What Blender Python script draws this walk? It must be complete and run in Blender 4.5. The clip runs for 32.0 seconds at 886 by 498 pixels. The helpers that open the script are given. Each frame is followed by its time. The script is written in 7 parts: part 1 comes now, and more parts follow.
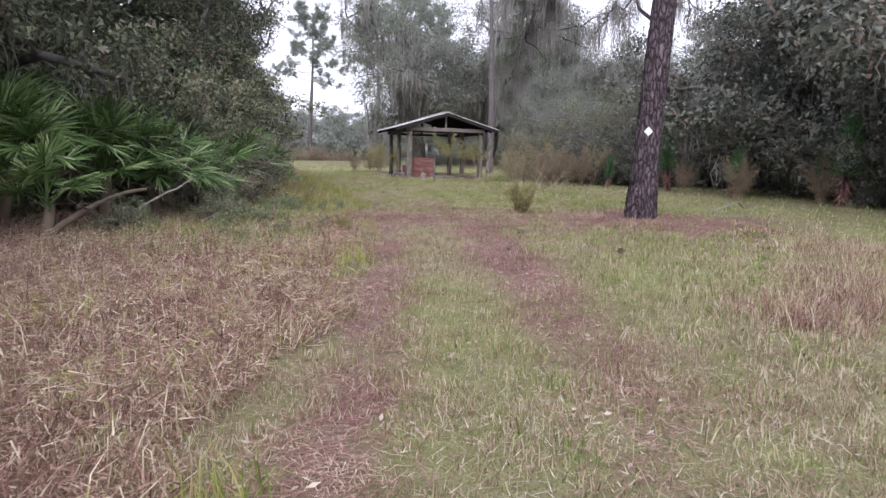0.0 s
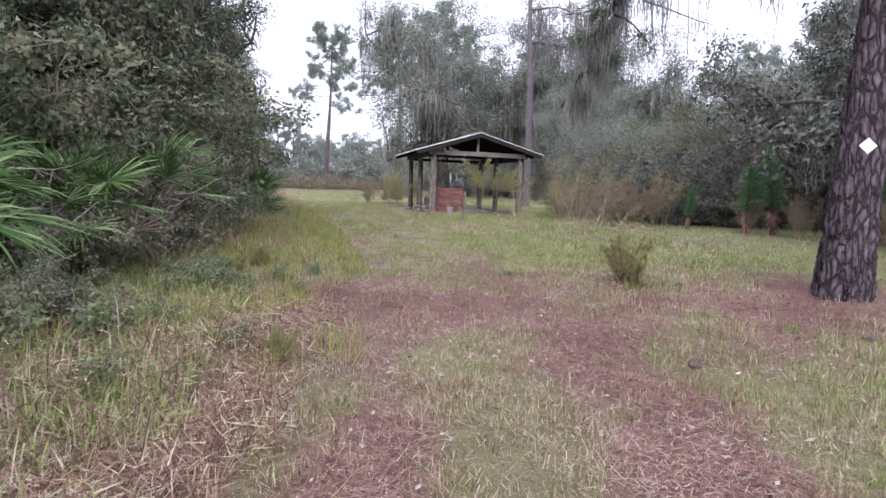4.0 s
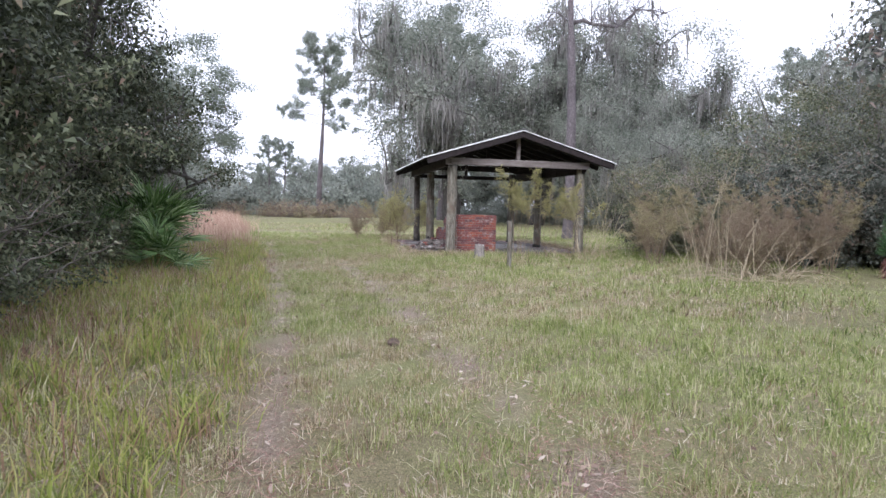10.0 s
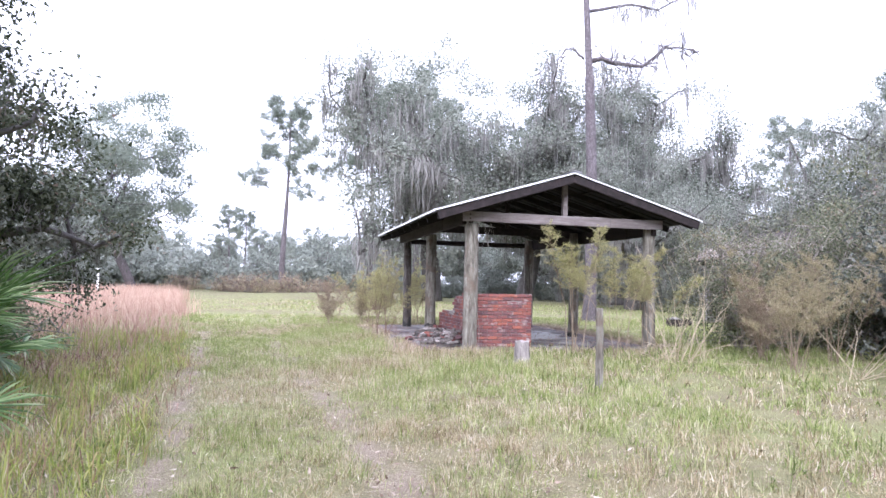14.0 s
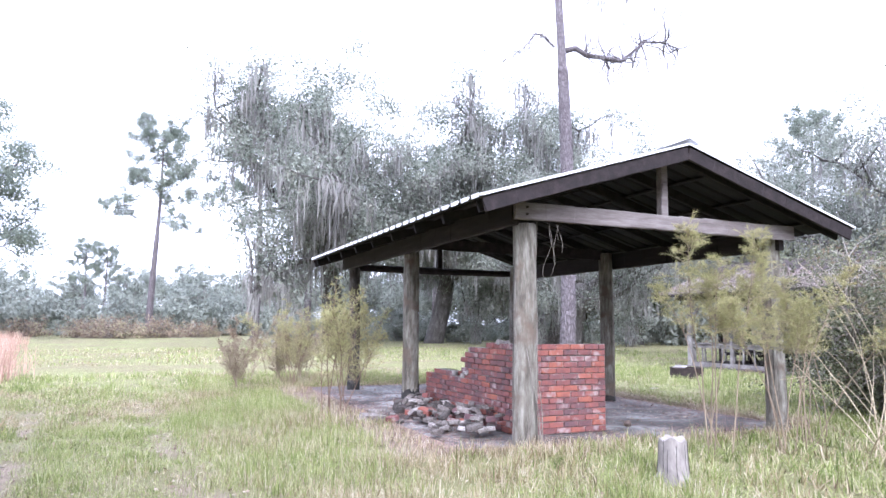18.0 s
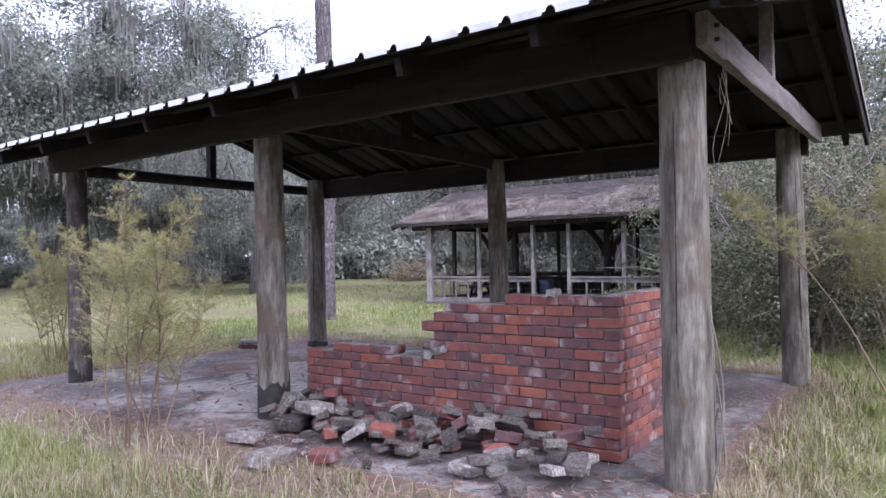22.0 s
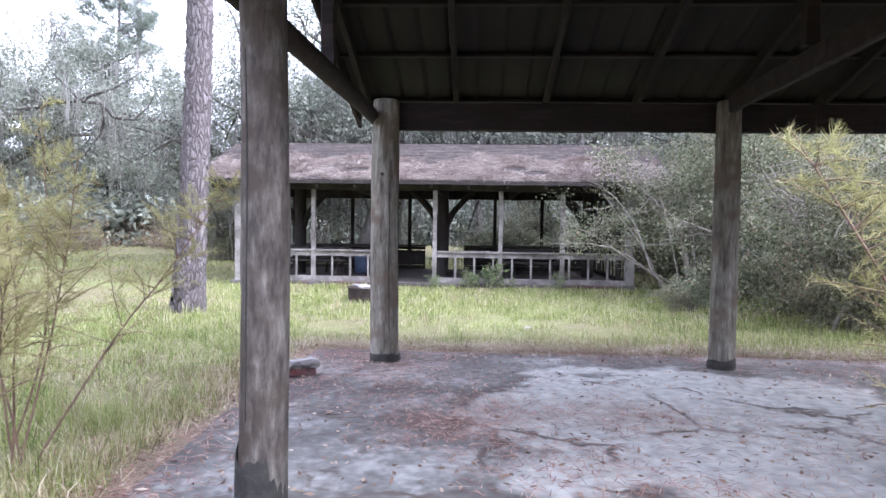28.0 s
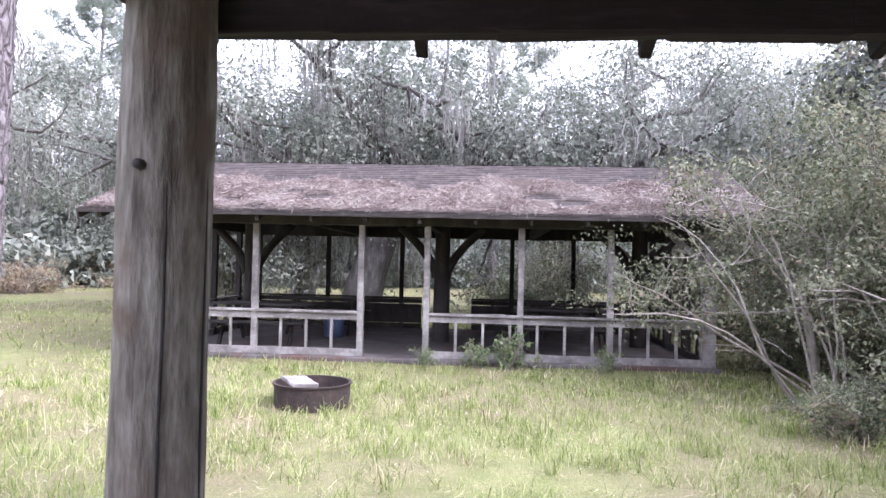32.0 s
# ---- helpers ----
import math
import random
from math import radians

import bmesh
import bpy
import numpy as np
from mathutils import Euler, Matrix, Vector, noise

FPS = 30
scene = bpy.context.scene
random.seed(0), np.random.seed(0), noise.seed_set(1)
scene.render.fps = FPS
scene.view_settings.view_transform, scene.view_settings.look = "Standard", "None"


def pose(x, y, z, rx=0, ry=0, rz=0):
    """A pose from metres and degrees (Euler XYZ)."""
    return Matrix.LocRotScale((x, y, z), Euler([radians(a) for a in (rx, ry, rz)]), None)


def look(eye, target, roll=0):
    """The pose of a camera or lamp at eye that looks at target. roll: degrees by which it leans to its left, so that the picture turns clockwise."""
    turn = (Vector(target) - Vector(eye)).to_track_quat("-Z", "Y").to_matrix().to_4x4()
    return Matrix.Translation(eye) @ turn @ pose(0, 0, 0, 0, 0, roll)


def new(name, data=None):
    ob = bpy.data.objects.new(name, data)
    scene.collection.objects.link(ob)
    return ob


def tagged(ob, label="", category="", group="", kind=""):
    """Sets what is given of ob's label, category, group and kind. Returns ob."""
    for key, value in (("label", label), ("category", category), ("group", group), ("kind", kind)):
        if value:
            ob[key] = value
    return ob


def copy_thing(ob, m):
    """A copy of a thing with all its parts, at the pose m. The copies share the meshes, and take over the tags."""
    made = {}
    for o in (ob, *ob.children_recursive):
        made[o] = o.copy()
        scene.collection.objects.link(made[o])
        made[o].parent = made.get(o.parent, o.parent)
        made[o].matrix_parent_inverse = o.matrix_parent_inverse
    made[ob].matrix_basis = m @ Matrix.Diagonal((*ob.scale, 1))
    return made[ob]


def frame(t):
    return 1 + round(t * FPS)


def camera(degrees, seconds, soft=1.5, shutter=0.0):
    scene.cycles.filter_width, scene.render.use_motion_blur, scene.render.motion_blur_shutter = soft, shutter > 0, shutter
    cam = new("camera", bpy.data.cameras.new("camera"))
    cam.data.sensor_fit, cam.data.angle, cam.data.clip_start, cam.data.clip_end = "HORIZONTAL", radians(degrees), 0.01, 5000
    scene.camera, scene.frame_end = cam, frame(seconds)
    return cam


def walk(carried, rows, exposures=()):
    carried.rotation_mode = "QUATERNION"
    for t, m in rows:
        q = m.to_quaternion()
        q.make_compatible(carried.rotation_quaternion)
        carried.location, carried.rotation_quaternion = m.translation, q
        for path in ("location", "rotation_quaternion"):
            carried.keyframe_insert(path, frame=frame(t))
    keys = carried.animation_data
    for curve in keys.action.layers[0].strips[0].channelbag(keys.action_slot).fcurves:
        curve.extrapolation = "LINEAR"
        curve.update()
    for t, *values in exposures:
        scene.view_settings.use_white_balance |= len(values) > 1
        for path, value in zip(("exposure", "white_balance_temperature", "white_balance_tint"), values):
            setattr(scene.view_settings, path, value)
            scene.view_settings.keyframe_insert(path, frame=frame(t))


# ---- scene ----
cam = camera(65.0, 32.0, shutter=0.12)
PATH = [
    (0, (-5.96, -36.805, 1.366), (-5.543, -34.868, 1.094), 1.5),
    (1, (-5.68, -35.039, 1.26), (-5.288, -33.091, 1.035), 3.0),
    (2, (-5.425, -33.317, 1.255), (-5.058, -31.359, 1.078), 2.8),
    (3, (-5.085, -31.519, 1.232), (-4.711, -29.564, 1.04), 2.6),
    (4, (-4.885, -29.79, 1.324), (-4.527, -27.831, 1.135), 2.1),
    (6.5, (-4.288, -25.591, 1.183), (-3.933, -23.631, 1.001), 2.5),
    (7, (-4.158, -24.728, 1.204), (-3.801, -22.768, 1.021), 2.6),
    (8, (-3.972, -23.097, 1.341), (-3.619, -21.137, 1.155), 2.1),
    (9, (-3.809, -21.279, 1.292), (-3.448, -19.318, 1.144), 2.3),
    (10, (-3.698, -19.628, 1.26), (-3.348, -17.662, 1.145), 1.3),
    (11, (-3.639, -18.032, 1.335), (-3.284, -16.065, 1.291), 1.9),
    (12, (-3.61, -16.523, 1.346), (-3.213, -14.563, 1.373), 2.0),
    (13, (-3.644, -14.816, 1.261), (-3.204, -12.867, 1.356), 1.8),
    (14, (-3.578, -13.244, 1.314), (-3.134, -11.296, 1.411), 1.2),
    (14.5, (-3.537, -12.385, 1.299), (-3.093, -10.437, 1.397), 1.2),
    (16.5, (-3.738, -9.256, 1.277), (-3.229, -7.331, 1.462), 0.6),
    (17, (-3.844, -8.489, 1.245), (-3.233, -6.595, 1.438), 0.6),
    (18, (-3.942, -6.971, 1.335), (-3.17, -5.139, 1.552), 0.5),
    (19, (-3.982, -5.464, 1.25), (-3.077, -3.699, 1.506), 0.3),
    (20, (-3.981, -3.97, 1.331), (-2.801, -2.358, 1.244), 1.7),
    (21, (-4.087, -2.601, 1.381), (-2.675, -1.189, 1.281), 0.9),
    (22, (-4.148, -1.245, 1.383), (-2.526, -0.075, 1.408), -1.1),
    (23, (-4.189, 0.181, 1.386), (-2.419, 1.112, 1.416), 0.6),
    (24, (-4.332, 1.444, 1.38), (-2.463, 2.155, 1.421), 1.2),
    (24.5, (-4.437, 2.229, 1.427), (-2.533, 2.84, 1.465), 1.9),
    (25, (-4.46, 2.853, 1.375), (-2.516, 3.318, 1.3), 3.2),
    (26, (-4.544, 4.209, 1.413), (-2.569, 4.518, 1.324), 2.6),
    (28.5, (-2.741, 6.103, 1.381), (-0.744, 6.104, 1.286), 0.6),
    (29, (-2.099, 6.063, 1.419), (-0.105, 5.967, 1.299), 0.7),
    (30, (-0.871, 5.983, 1.499), (1.123, 5.844, 1.428), 0.4),
    (31, (0.269, 5.978, 1.609), (2.269, 5.992, 1.571), 0.4),
    (32, (1.62, 5.926, 1.632), (3.615, 6.068, 1.674), 1.3),
]
EXPOSURES = [(0, 0.76, 6200, 17), (4, 0.88, 6000, 16), (7, 0.9, 5850, 13), (9, 0.84, 5950, 10), (11, 1.28, 6000, 17), (12, 1.6, 5950, 17), (13, 1.68, 5850, 19), (18, 1.98, 5600, 18), (19.4, 2.12, 5600, 22), (20, 2.25, 5600, 29), (21, 1.46, 5650, 24), (22, 1.3, 5650, 22), (23, 1.9, 5600, 17), (24, 2.3, 5600, 16), (25, 2.25, 5650, 16), (26.5, 1.97, 5700, 14), (29, 2.25, 5800, 17), (30, 2.3, 5900, 18), (31, 2.66, 5900, 20), (32, 2.25, 5900, 21)]
walk(cam, [(t, look(eye, target, roll)) for t, eye, target, roll in PATH], EXPOSURES)

# ---- world and sun: bright overcast ----
world = bpy.data.worlds.new("overcast_sky")
scene.world = world
world.use_nodes = True
wn = world.node_tree.nodes
wl = world.node_tree.links
wn.clear()
sky = wn.new("ShaderNodeTexSky")
sky.sky_type = "NISHITA"
sky.sun_disc = False
sky.sun_elevation = radians(38)
sky.sun_rotation = radians(200)
sky.dust_density = 4.0
hsv = wn.new("ShaderNodeHueSaturation")
hsv.inputs["Saturation"].default_value = 0.12
cloud = wn.new("ShaderNodeMix")
cloud.data_type = "RGBA"
cloud.inputs["Factor"].default_value = 0.75
cloud.inputs["B"].default_value = (8.3, 8.5, 9.7, 1)
bg = wn.new("ShaderNodeBackground")
bg.inputs["Strength"].default_value = 0.13
wout = wn.new("ShaderNodeOutputWorld")
wl.new(sky.outputs["Color"], hsv.inputs["Color"])
wl.new(hsv.outputs["Color"], cloud.inputs["A"])
wl.new(cloud.outputs["Result"], bg.inputs["Color"])
wl.new(bg.outputs["Background"], wout.inputs["Surface"])
sun_data = bpy.data.lights.new("sun", "SUN")
sun_data.energy = 1.4
sun_data.angle = radians(40)
sun_data.color = (1.0, 0.97, 0.92)
sun = new("sun", sun_data)
sun.matrix_world = look((-13, -36, 30), (0, 0, 0))


# ---- materials ----
def ramp(nodes, stops):
    r = nodes.new("ShaderNodeValToRGB")
    while len(r.color_ramp.elements) < len(stops):
        r.color_ramp.elements.new(0.5)
    for e, (p, c) in zip(r.color_ramp.elements, stops):
        e.position, e.color = p, (*c, 1)
    return r


def base(name):
    m = bpy.data.materials.new(name)
    m.use_nodes = True
    return m, m.node_tree.nodes, m.node_tree.links, m.node_tree.nodes["Principled BSDF"]


def surface(name, stops, scale=6.0, stretch=(1, 1, 1), rough=0.85, bump=0.3, fine=40.0, island=0.0, each=0.0, metal=0.0, detail=6.0, spots=None):
    """Grainy opaque surface: a coarse noise runs along a colour ramp, a fine one lifts the relief; island and each vary it piece by piece."""
    m, n, l, p = base(name)
    tc, mp = n.new("ShaderNodeTexCoord"), n.new("ShaderNodeMapping")
    mp.inputs["Scale"].default_value = stretch
    l.new(tc.outputs["Object"], mp.inputs["Vector"])
    if each:
        shift, many = n.new("ShaderNodeVectorMath"), n.new("ShaderNodeObjectInfo")
        shift.operation = "SCALE"
        shift.inputs[0].default_value = (37.0, 61.0, 23.0)
        l.new(many.outputs["Random"], shift.inputs["Scale"])
        l.new(shift.outputs[0], mp.inputs["Location"])
    a, b = n.new("ShaderNodeTexNoise"), n.new("ShaderNodeTexNoise")
    a.inputs["Scale"].default_value, a.inputs["Detail"].default_value = scale, detail
    a.inputs["Roughness"].default_value = 0.65
    b.inputs["Scale"].default_value, b.inputs["Detail"].default_value = fine, 4
    l.new(mp.outputs["Vector"], a.inputs["Vector"])
    l.new(mp.outputs["Vector"], b.inputs["Vector"])
    mixed = n.new("ShaderNodeMath")
    mixed.operation = "MULTIPLY_ADD"
    mixed.inputs[1].default_value = 0.35
    l.new(b.outputs["Fac"], mixed.inputs[0])
    sub = n.new("ShaderNodeMath")
    sub.operation = "MULTIPLY_ADD"
    sub.inputs[1].default_value, sub.inputs[2].default_value = 1.5, -0.43
    l.new(a.outputs["Fac"], sub.inputs[0])
    l.new(sub.outputs[0], mixed.inputs[2])
    fac = mixed.outputs[0]
    if island or each:
        src = n.new("ShaderNodeNewGeometry").outputs["Random Per Island"] if island else n.new("ShaderNodeObjectInfo").outputs["Random"]
        k = n.new("ShaderNodeMath")
        k.operation = "MULTIPLY_ADD"
        k.inputs[1].default_value, k.inputs[2].default_value = island or each, -0.5 * (island or each)
        l.new(src, k.inputs[0])
        s = n.new("ShaderNodeMath")
        l.new(k.outputs[0], s.inputs[0])
        l.new(fac, s.inputs[1])
        fac = s.outputs[0]
    r = ramp(n, stops)
    l.new(fac, r.inputs["Fac"])
    colour = r.outputs["Color"]
    if spots:
        size, amount, tint = spots
        v = n.new("ShaderNodeTexNoise")
        v.inputs["Scale"].default_value, v.inputs["Detail"].default_value = size, 5
        l.new((mp if each else tc).outputs["Vector" if each else "Object"], v.inputs["Vector"])
        vr = ramp(n, [(1 - amount - 0.08, (0, 0, 0)), (1 - amount + 0.06, (1, 1, 1))])
        l.new(v.outputs["Fac"], vr.inputs["Fac"])
        mx = n.new("ShaderNodeMix")
        mx.data_type = "RGBA"
        mx.inputs["B"].default_value = (*tint, 1)
        l.new(vr.outputs["Color"], mx.inputs["Factor"])
        l.new(colour, mx.inputs["A"])
        colour = mx.outputs["Result"]
    l.new(colour, p.inputs["Base Color"])
    p.inputs["Roughness"].default_value, p.inputs["Metallic"].default_value = rough, metal
    if bump:
        bp = n.new("ShaderNodeBump")
        bp.inputs["Strength"].default_value, bp.inputs["Distance"].default_value = bump, 0.02
        l.new(mixed.outputs[0], bp.inputs["Height"])
        l.new(bp.outputs["Normal"], p.inputs["Normal"])
    return m


def leafy(name, stops, thin=0.3, rough=0.6, patch=0.7, vary=1.0, amp=1.1):
    """Leaves, needles, blades: each island takes its own tone; part of the light passes through."""
    m, n, l, p = base(name)
    g = n.new("ShaderNodeNewGeometry")
    tc, ns = n.new("ShaderNodeTexCoord"), n.new("ShaderNodeTexNoise")
    ns.inputs["Scale"].default_value, ns.inputs["Detail"].default_value = patch, 4
    l.new(tc.outputs["Object"], ns.inputs["Vector"])
    k = n.new("ShaderNodeMath")
    k.operation = "MULTIPLY_ADD"
    k.inputs[1].default_value, k.inputs[2].default_value = amp, -0.5 * amp
    l.new(ns.outputs["Fac"], k.inputs[0])
    s = n.new("ShaderNodeMath")
    l.new(k.outputs[0], s.inputs[0])
    v = n.new("ShaderNodeMath")
    v.operation = "MULTIPLY_ADD"
    v.inputs[1].default_value, v.inputs[2].default_value = vary, 0.5 - 0.5 * vary
    l.new(g.outputs["Random Per Island"], v.inputs[0])
    l.new(v.outputs[0], s.inputs[1])
    r = ramp(n, stops)
    l.new(s.outputs[0], r.inputs["Fac"])
    l.new(r.outputs["Color"], p.inputs["Base Color"])
    p.inputs["Roughness"].default_value = rough
    p.inputs["Specular IOR Level"].default_value = 0.2
    t = n.new("ShaderNodeBsdfTranslucent")
    l.new(r.outputs["Color"], t.inputs["Color"])
    mx = n.new("ShaderNodeMixShader")
    mx.inputs[0].default_value = thin
    l.new(p.outputs[0], mx.inputs[1])
    l.new(t.outputs[0], mx.inputs[2])
    l.new(mx.outputs[0], n["Material Output"].inputs["Surface"])
    return m


def plated(name, dark, mid, light, scale=9.0):
    """Pine bark: long plates parted by dark cracks."""
    m, n, l, p = base(name)
    tc, mp = n.new("ShaderNodeTexCoord"), n.new("ShaderNodeMapping")
    mp.inputs["Scale"].default_value = (1.0, 1.0, 0.3)
    l.new(tc.outputs["Object"], mp.inputs["Vector"])
    warp = n.new("ShaderNodeTexNoise")
    warp.inputs["Scale"].default_value, warp.inputs["Detail"].default_value = 7.0, 4
    l.new(mp.outputs["Vector"], warp.inputs["Vector"])
    off = n.new("ShaderNodeMix")
    off.data_type = "RGBA"
    off.blend_type = "ADD"
    off.inputs["Factor"].default_value = 0.16
    l.new(mp.outputs["Vector"], off.inputs["A"])
    l.new(warp.outputs["Color"], off.inputs["B"])
    v = n.new("ShaderNodeTexVoronoi")
    v.feature = "DISTANCE_TO_EDGE"
    v.inputs["Scale"].default_value = scale
    l.new(off.outputs["Result"], v.inputs["Vector"])
    tone = n.new("ShaderNodeTexNoise")
    tone.inputs["Scale"].default_value, tone.inputs["Detail"].default_value = 22.0, 6
    l.new(mp.outputs["Vector"], tone.inputs["Vector"])
    r = ramp(n, [(0.3, mid), (0.7, light)])
    l.new(tone.outputs["Fac"], r.inputs["Fac"])
    crack = ramp(n, [(0.0, (0, 0, 0)), (0.2, (0.85, 0.85, 0.85)), (0.4, (1, 1, 1))])
    l.new(v.outputs["Distance"], crack.inputs["Fac"])
    mx = n.new("ShaderNodeMix")
    mx.data_type = "RGBA"
    mx.inputs["A"].default_value = (*dark, 1)
    l.new(crack.outputs["Color"], mx.inputs["Factor"])
    l.new(r.outputs["Color"], mx.inputs["B"])
    l.new(mx.outputs["Result"], p.inputs["Base Color"])
    p.inputs["Roughness"].default_value = 0.95
    h = n.new("ShaderNodeMath")
    h.operation = "MULTIPLY_ADD"
    h.inputs[1].default_value = 0.25
    l.new(tone.outputs["Fac"], h.inputs[0])
    l.new(crack.outputs["Color"], h.inputs[2])
    b = n.new("ShaderNodeBump")
    b.inputs["Strength"].default_value, b.inputs["Distance"].default_value = 1.0, 0.03
    l.new(h.outputs[0], b.inputs["Height"])
    l.new(b.outputs["Normal"], p.inputs["Normal"])
    return m


def slab_material():
    """Stained concrete, swept paler round the pit's hearth."""
    m = surface("slab", [(0.28, (0.066, 0.06, 0.058)), (0.44, (0.098, 0.092, 0.09)), (0.56, (0.16, 0.156, 0.153)), (0.66, (0.265, 0.262, 0.256)), (0.9, (0.43, 0.426, 0.418))], 1.1, (1, 1, 1), 0.9, 0.4, 13, detail=10.0, spots=(4.5, 0.36, (0.085, 0.07, 0.066)))
    n, l = m.node_tree.nodes, m.node_tree.links
    p = n["Principled BSDF"]
    old = p.inputs["Base Color"].links[0].from_socket
    tc, vd, ns = n.new("ShaderNodeTexCoord"), n.new("ShaderNodeVectorMath"), n.new("ShaderNodeTexNoise")
    vd.operation = "DISTANCE"
    vd.inputs[1].default_value = (-0.15, 0.2, 0.1)
    l.new(tc.outputs["Object"], vd.inputs[0])
    ns.inputs["Scale"].default_value, ns.inputs["Detail"].default_value = 1.6, 8
    l.new(tc.outputs["Object"], ns.inputs["Vector"])
    k = n.new("ShaderNodeMath")
    k.operation = "MULTIPLY_ADD"
    k.inputs[1].default_value = 2.6
    l.new(ns.outputs["Fac"], k.inputs[0])
    l.new(vd.outputs["Value"], k.inputs[2])
    r = ramp(n, [(0.69, (1, 1, 1)), (0.74, (0, 0, 0))])
    sc = n.new("ShaderNodeMath")
    sc.operation = "MULTIPLY"
    sc.inputs[1].default_value = 0.22
    l.new(k.outputs[0], sc.inputs[0])
    l.new(sc.outputs[0], r.inputs["Fac"])
    pale = ramp(n, [(0.3, (0.27, 0.265, 0.255)), (0.6, (0.42, 0.415, 0.405)), (0.8, (0.53, 0.525, 0.51))])
    fine = n.new("ShaderNodeTexNoise")
    fine.inputs["Scale"].default_value, fine.inputs["Detail"].default_value = 9.0, 8
    l.new(tc.outputs["Object"], fine.inputs["Vector"])
    l.new(fine.outputs["Fac"], pale.inputs["Fac"])
    mx = n.new("ShaderNodeMix")
    mx.data_type = "RGBA"
    l.new(r.outputs["Color"], mx.inputs["Factor"])
    l.new(old, mx.inputs["A"])
    l.new(pale.outputs["Color"], mx.inputs["B"])
    # cracks filled with dirt
    bend, way = n.new("ShaderNodeTexNoise"), n.new("ShaderNodeMix")
    bend.inputs["Scale"].default_value, bend.inputs["Detail"].default_value = 2.2, 7
    l.new(tc.outputs["Object"], bend.inputs["Vector"])
    way.data_type, way.blend_type = "RGBA", "ADD"
    way.inputs["Factor"].default_value = 0.7
    l.new(tc.outputs["Object"], way.inputs["A"])
    l.new(bend.outputs["Color"], way.inputs["B"])
    cell = n.new("ShaderNodeTexVoronoi")
    cell.feature = "DISTANCE_TO_EDGE"
    cell.inputs["Scale"].default_value = 0.75
    l.new(way.outputs["Result"], cell.inputs["Vector"])
    gap = ramp(n, [(0.008, (1, 1, 1)), (0.03, (0, 0, 0))])
    l.new(cell.outputs["Distance"], gap.inputs["Fac"])
    some = ramp(n, [(0.42, (0, 0, 0)), (0.56, (0.9, 0.9, 0.9))])
    l.new(ns.outputs["Fac"], some.inputs["Fac"])
    both = n.new("ShaderNodeMath")
    both.operation = "MULTIPLY"
    l.new(gap.outputs["Color"], both.inputs[0])
    l.new(some.outputs["Color"], both.inputs[1])
    cut = n.new("ShaderNodeMix")
    cut.data_type = "RGBA"
    cut.inputs["B"].default_value = (0.07, 0.052, 0.045, 1)
    l.new(both.outputs[0], cut.inputs["Factor"])
    l.new(mx.outputs["Result"], cut.inputs["A"])
    l.new(cut.outputs["Result"], p.inputs["Base Color"])
    return m


M = {}
M["oak_leaf"] = leafy("oak_leaf", [(0.0, (0.026, 0.032, 0.02)), (0.4, (0.065, 0.078, 0.046)), (0.75, (0.126, 0.139, 0.087)), (0.92, (0.174, 0.183, 0.126)), (1.0, (0.191, 0.148, 0.113))], 0.25, 0.5, 0.9, 0.8, 2.0)
M["grey_leaf"] = leafy("grey_leaf", [(0.0, (0.10, 0.115, 0.092)), (0.45, (0.20, 0.217, 0.18)), (0.85, (0.31, 0.325, 0.28)), (1.0, (0.34, 0.335, 0.29))], 0.35, 0.7, 0.7, 0.6, 2.4)
M["shrub_leaf"] = leafy("shrub_leaf", [(0.0, (0.06, 0.07, 0.04)), (0.4, (0.14, 0.15, 0.092)), (0.75, (0.23, 0.24, 0.155)), (0.93, (0.31, 0.305, 0.225)), (1.0, (0.26, 0.2, 0.14))], 0.3, 0.6, 1.1, 0.9, 1.8)
M["scrub_leaf"] = leafy("scrub_leaf", [(0.0, (0.042, 0.048, 0.04)), (0.45, (0.12, 0.132, 0.11)), (0.8, (0.205, 0.212, 0.178)), (1.0, (0.24, 0.18, 0.15))], 0.28, 0.55, 0.8, 0.8, 2.0)
M["bush_leaf"] = leafy("bush_leaf", [(0.0, (0.06, 0.072, 0.045)), (0.5, (0.18, 0.205, 0.125)), (0.85, (0.30, 0.32, 0.2)), (1.0, (0.31, 0.22, 0.17))], 0.32, 0.5, 1.1, 0.9, 2.0)
M["pine_needle"] = leafy("pine_needle", [(0.0, (0.05, 0.075, 0.045)), (0.6, (0.10, 0.14, 0.075)), (1.0, (0.17, 0.19, 0.10))], 0.3, 0.6, 0.5, 0.6)
# Needles of the distant pines: haze put into a paler grey-green.
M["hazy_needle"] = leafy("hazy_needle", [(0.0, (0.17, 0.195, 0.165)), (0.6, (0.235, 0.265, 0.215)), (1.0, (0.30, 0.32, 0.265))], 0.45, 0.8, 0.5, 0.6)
M["sprout"] = leafy("sprout", [(0.0, (0.11, 0.15, 0.07)), (0.6, (0.21, 0.26, 0.13)), (1.0, (0.33, 0.35, 0.21))], 0.35, 0.6)
M["young_needle"] = leafy("young_needle", [(0.0, (0.05, 0.12, 0.05)), (0.6, (0.10, 0.21, 0.09)), (1.0, (0.2, 0.28, 0.14))])
# Far oaks and thickets: the air's haze is mixed into the leaf colour.
M["hazy_leaf"] = leafy("hazy_leaf", [(0.0, (0.17, 0.19, 0.165)), (0.5, (0.26, 0.28, 0.245)), (1.0, (0.35, 0.365, 0.32))], 0.3, 0.9, 0.4, 0.8)
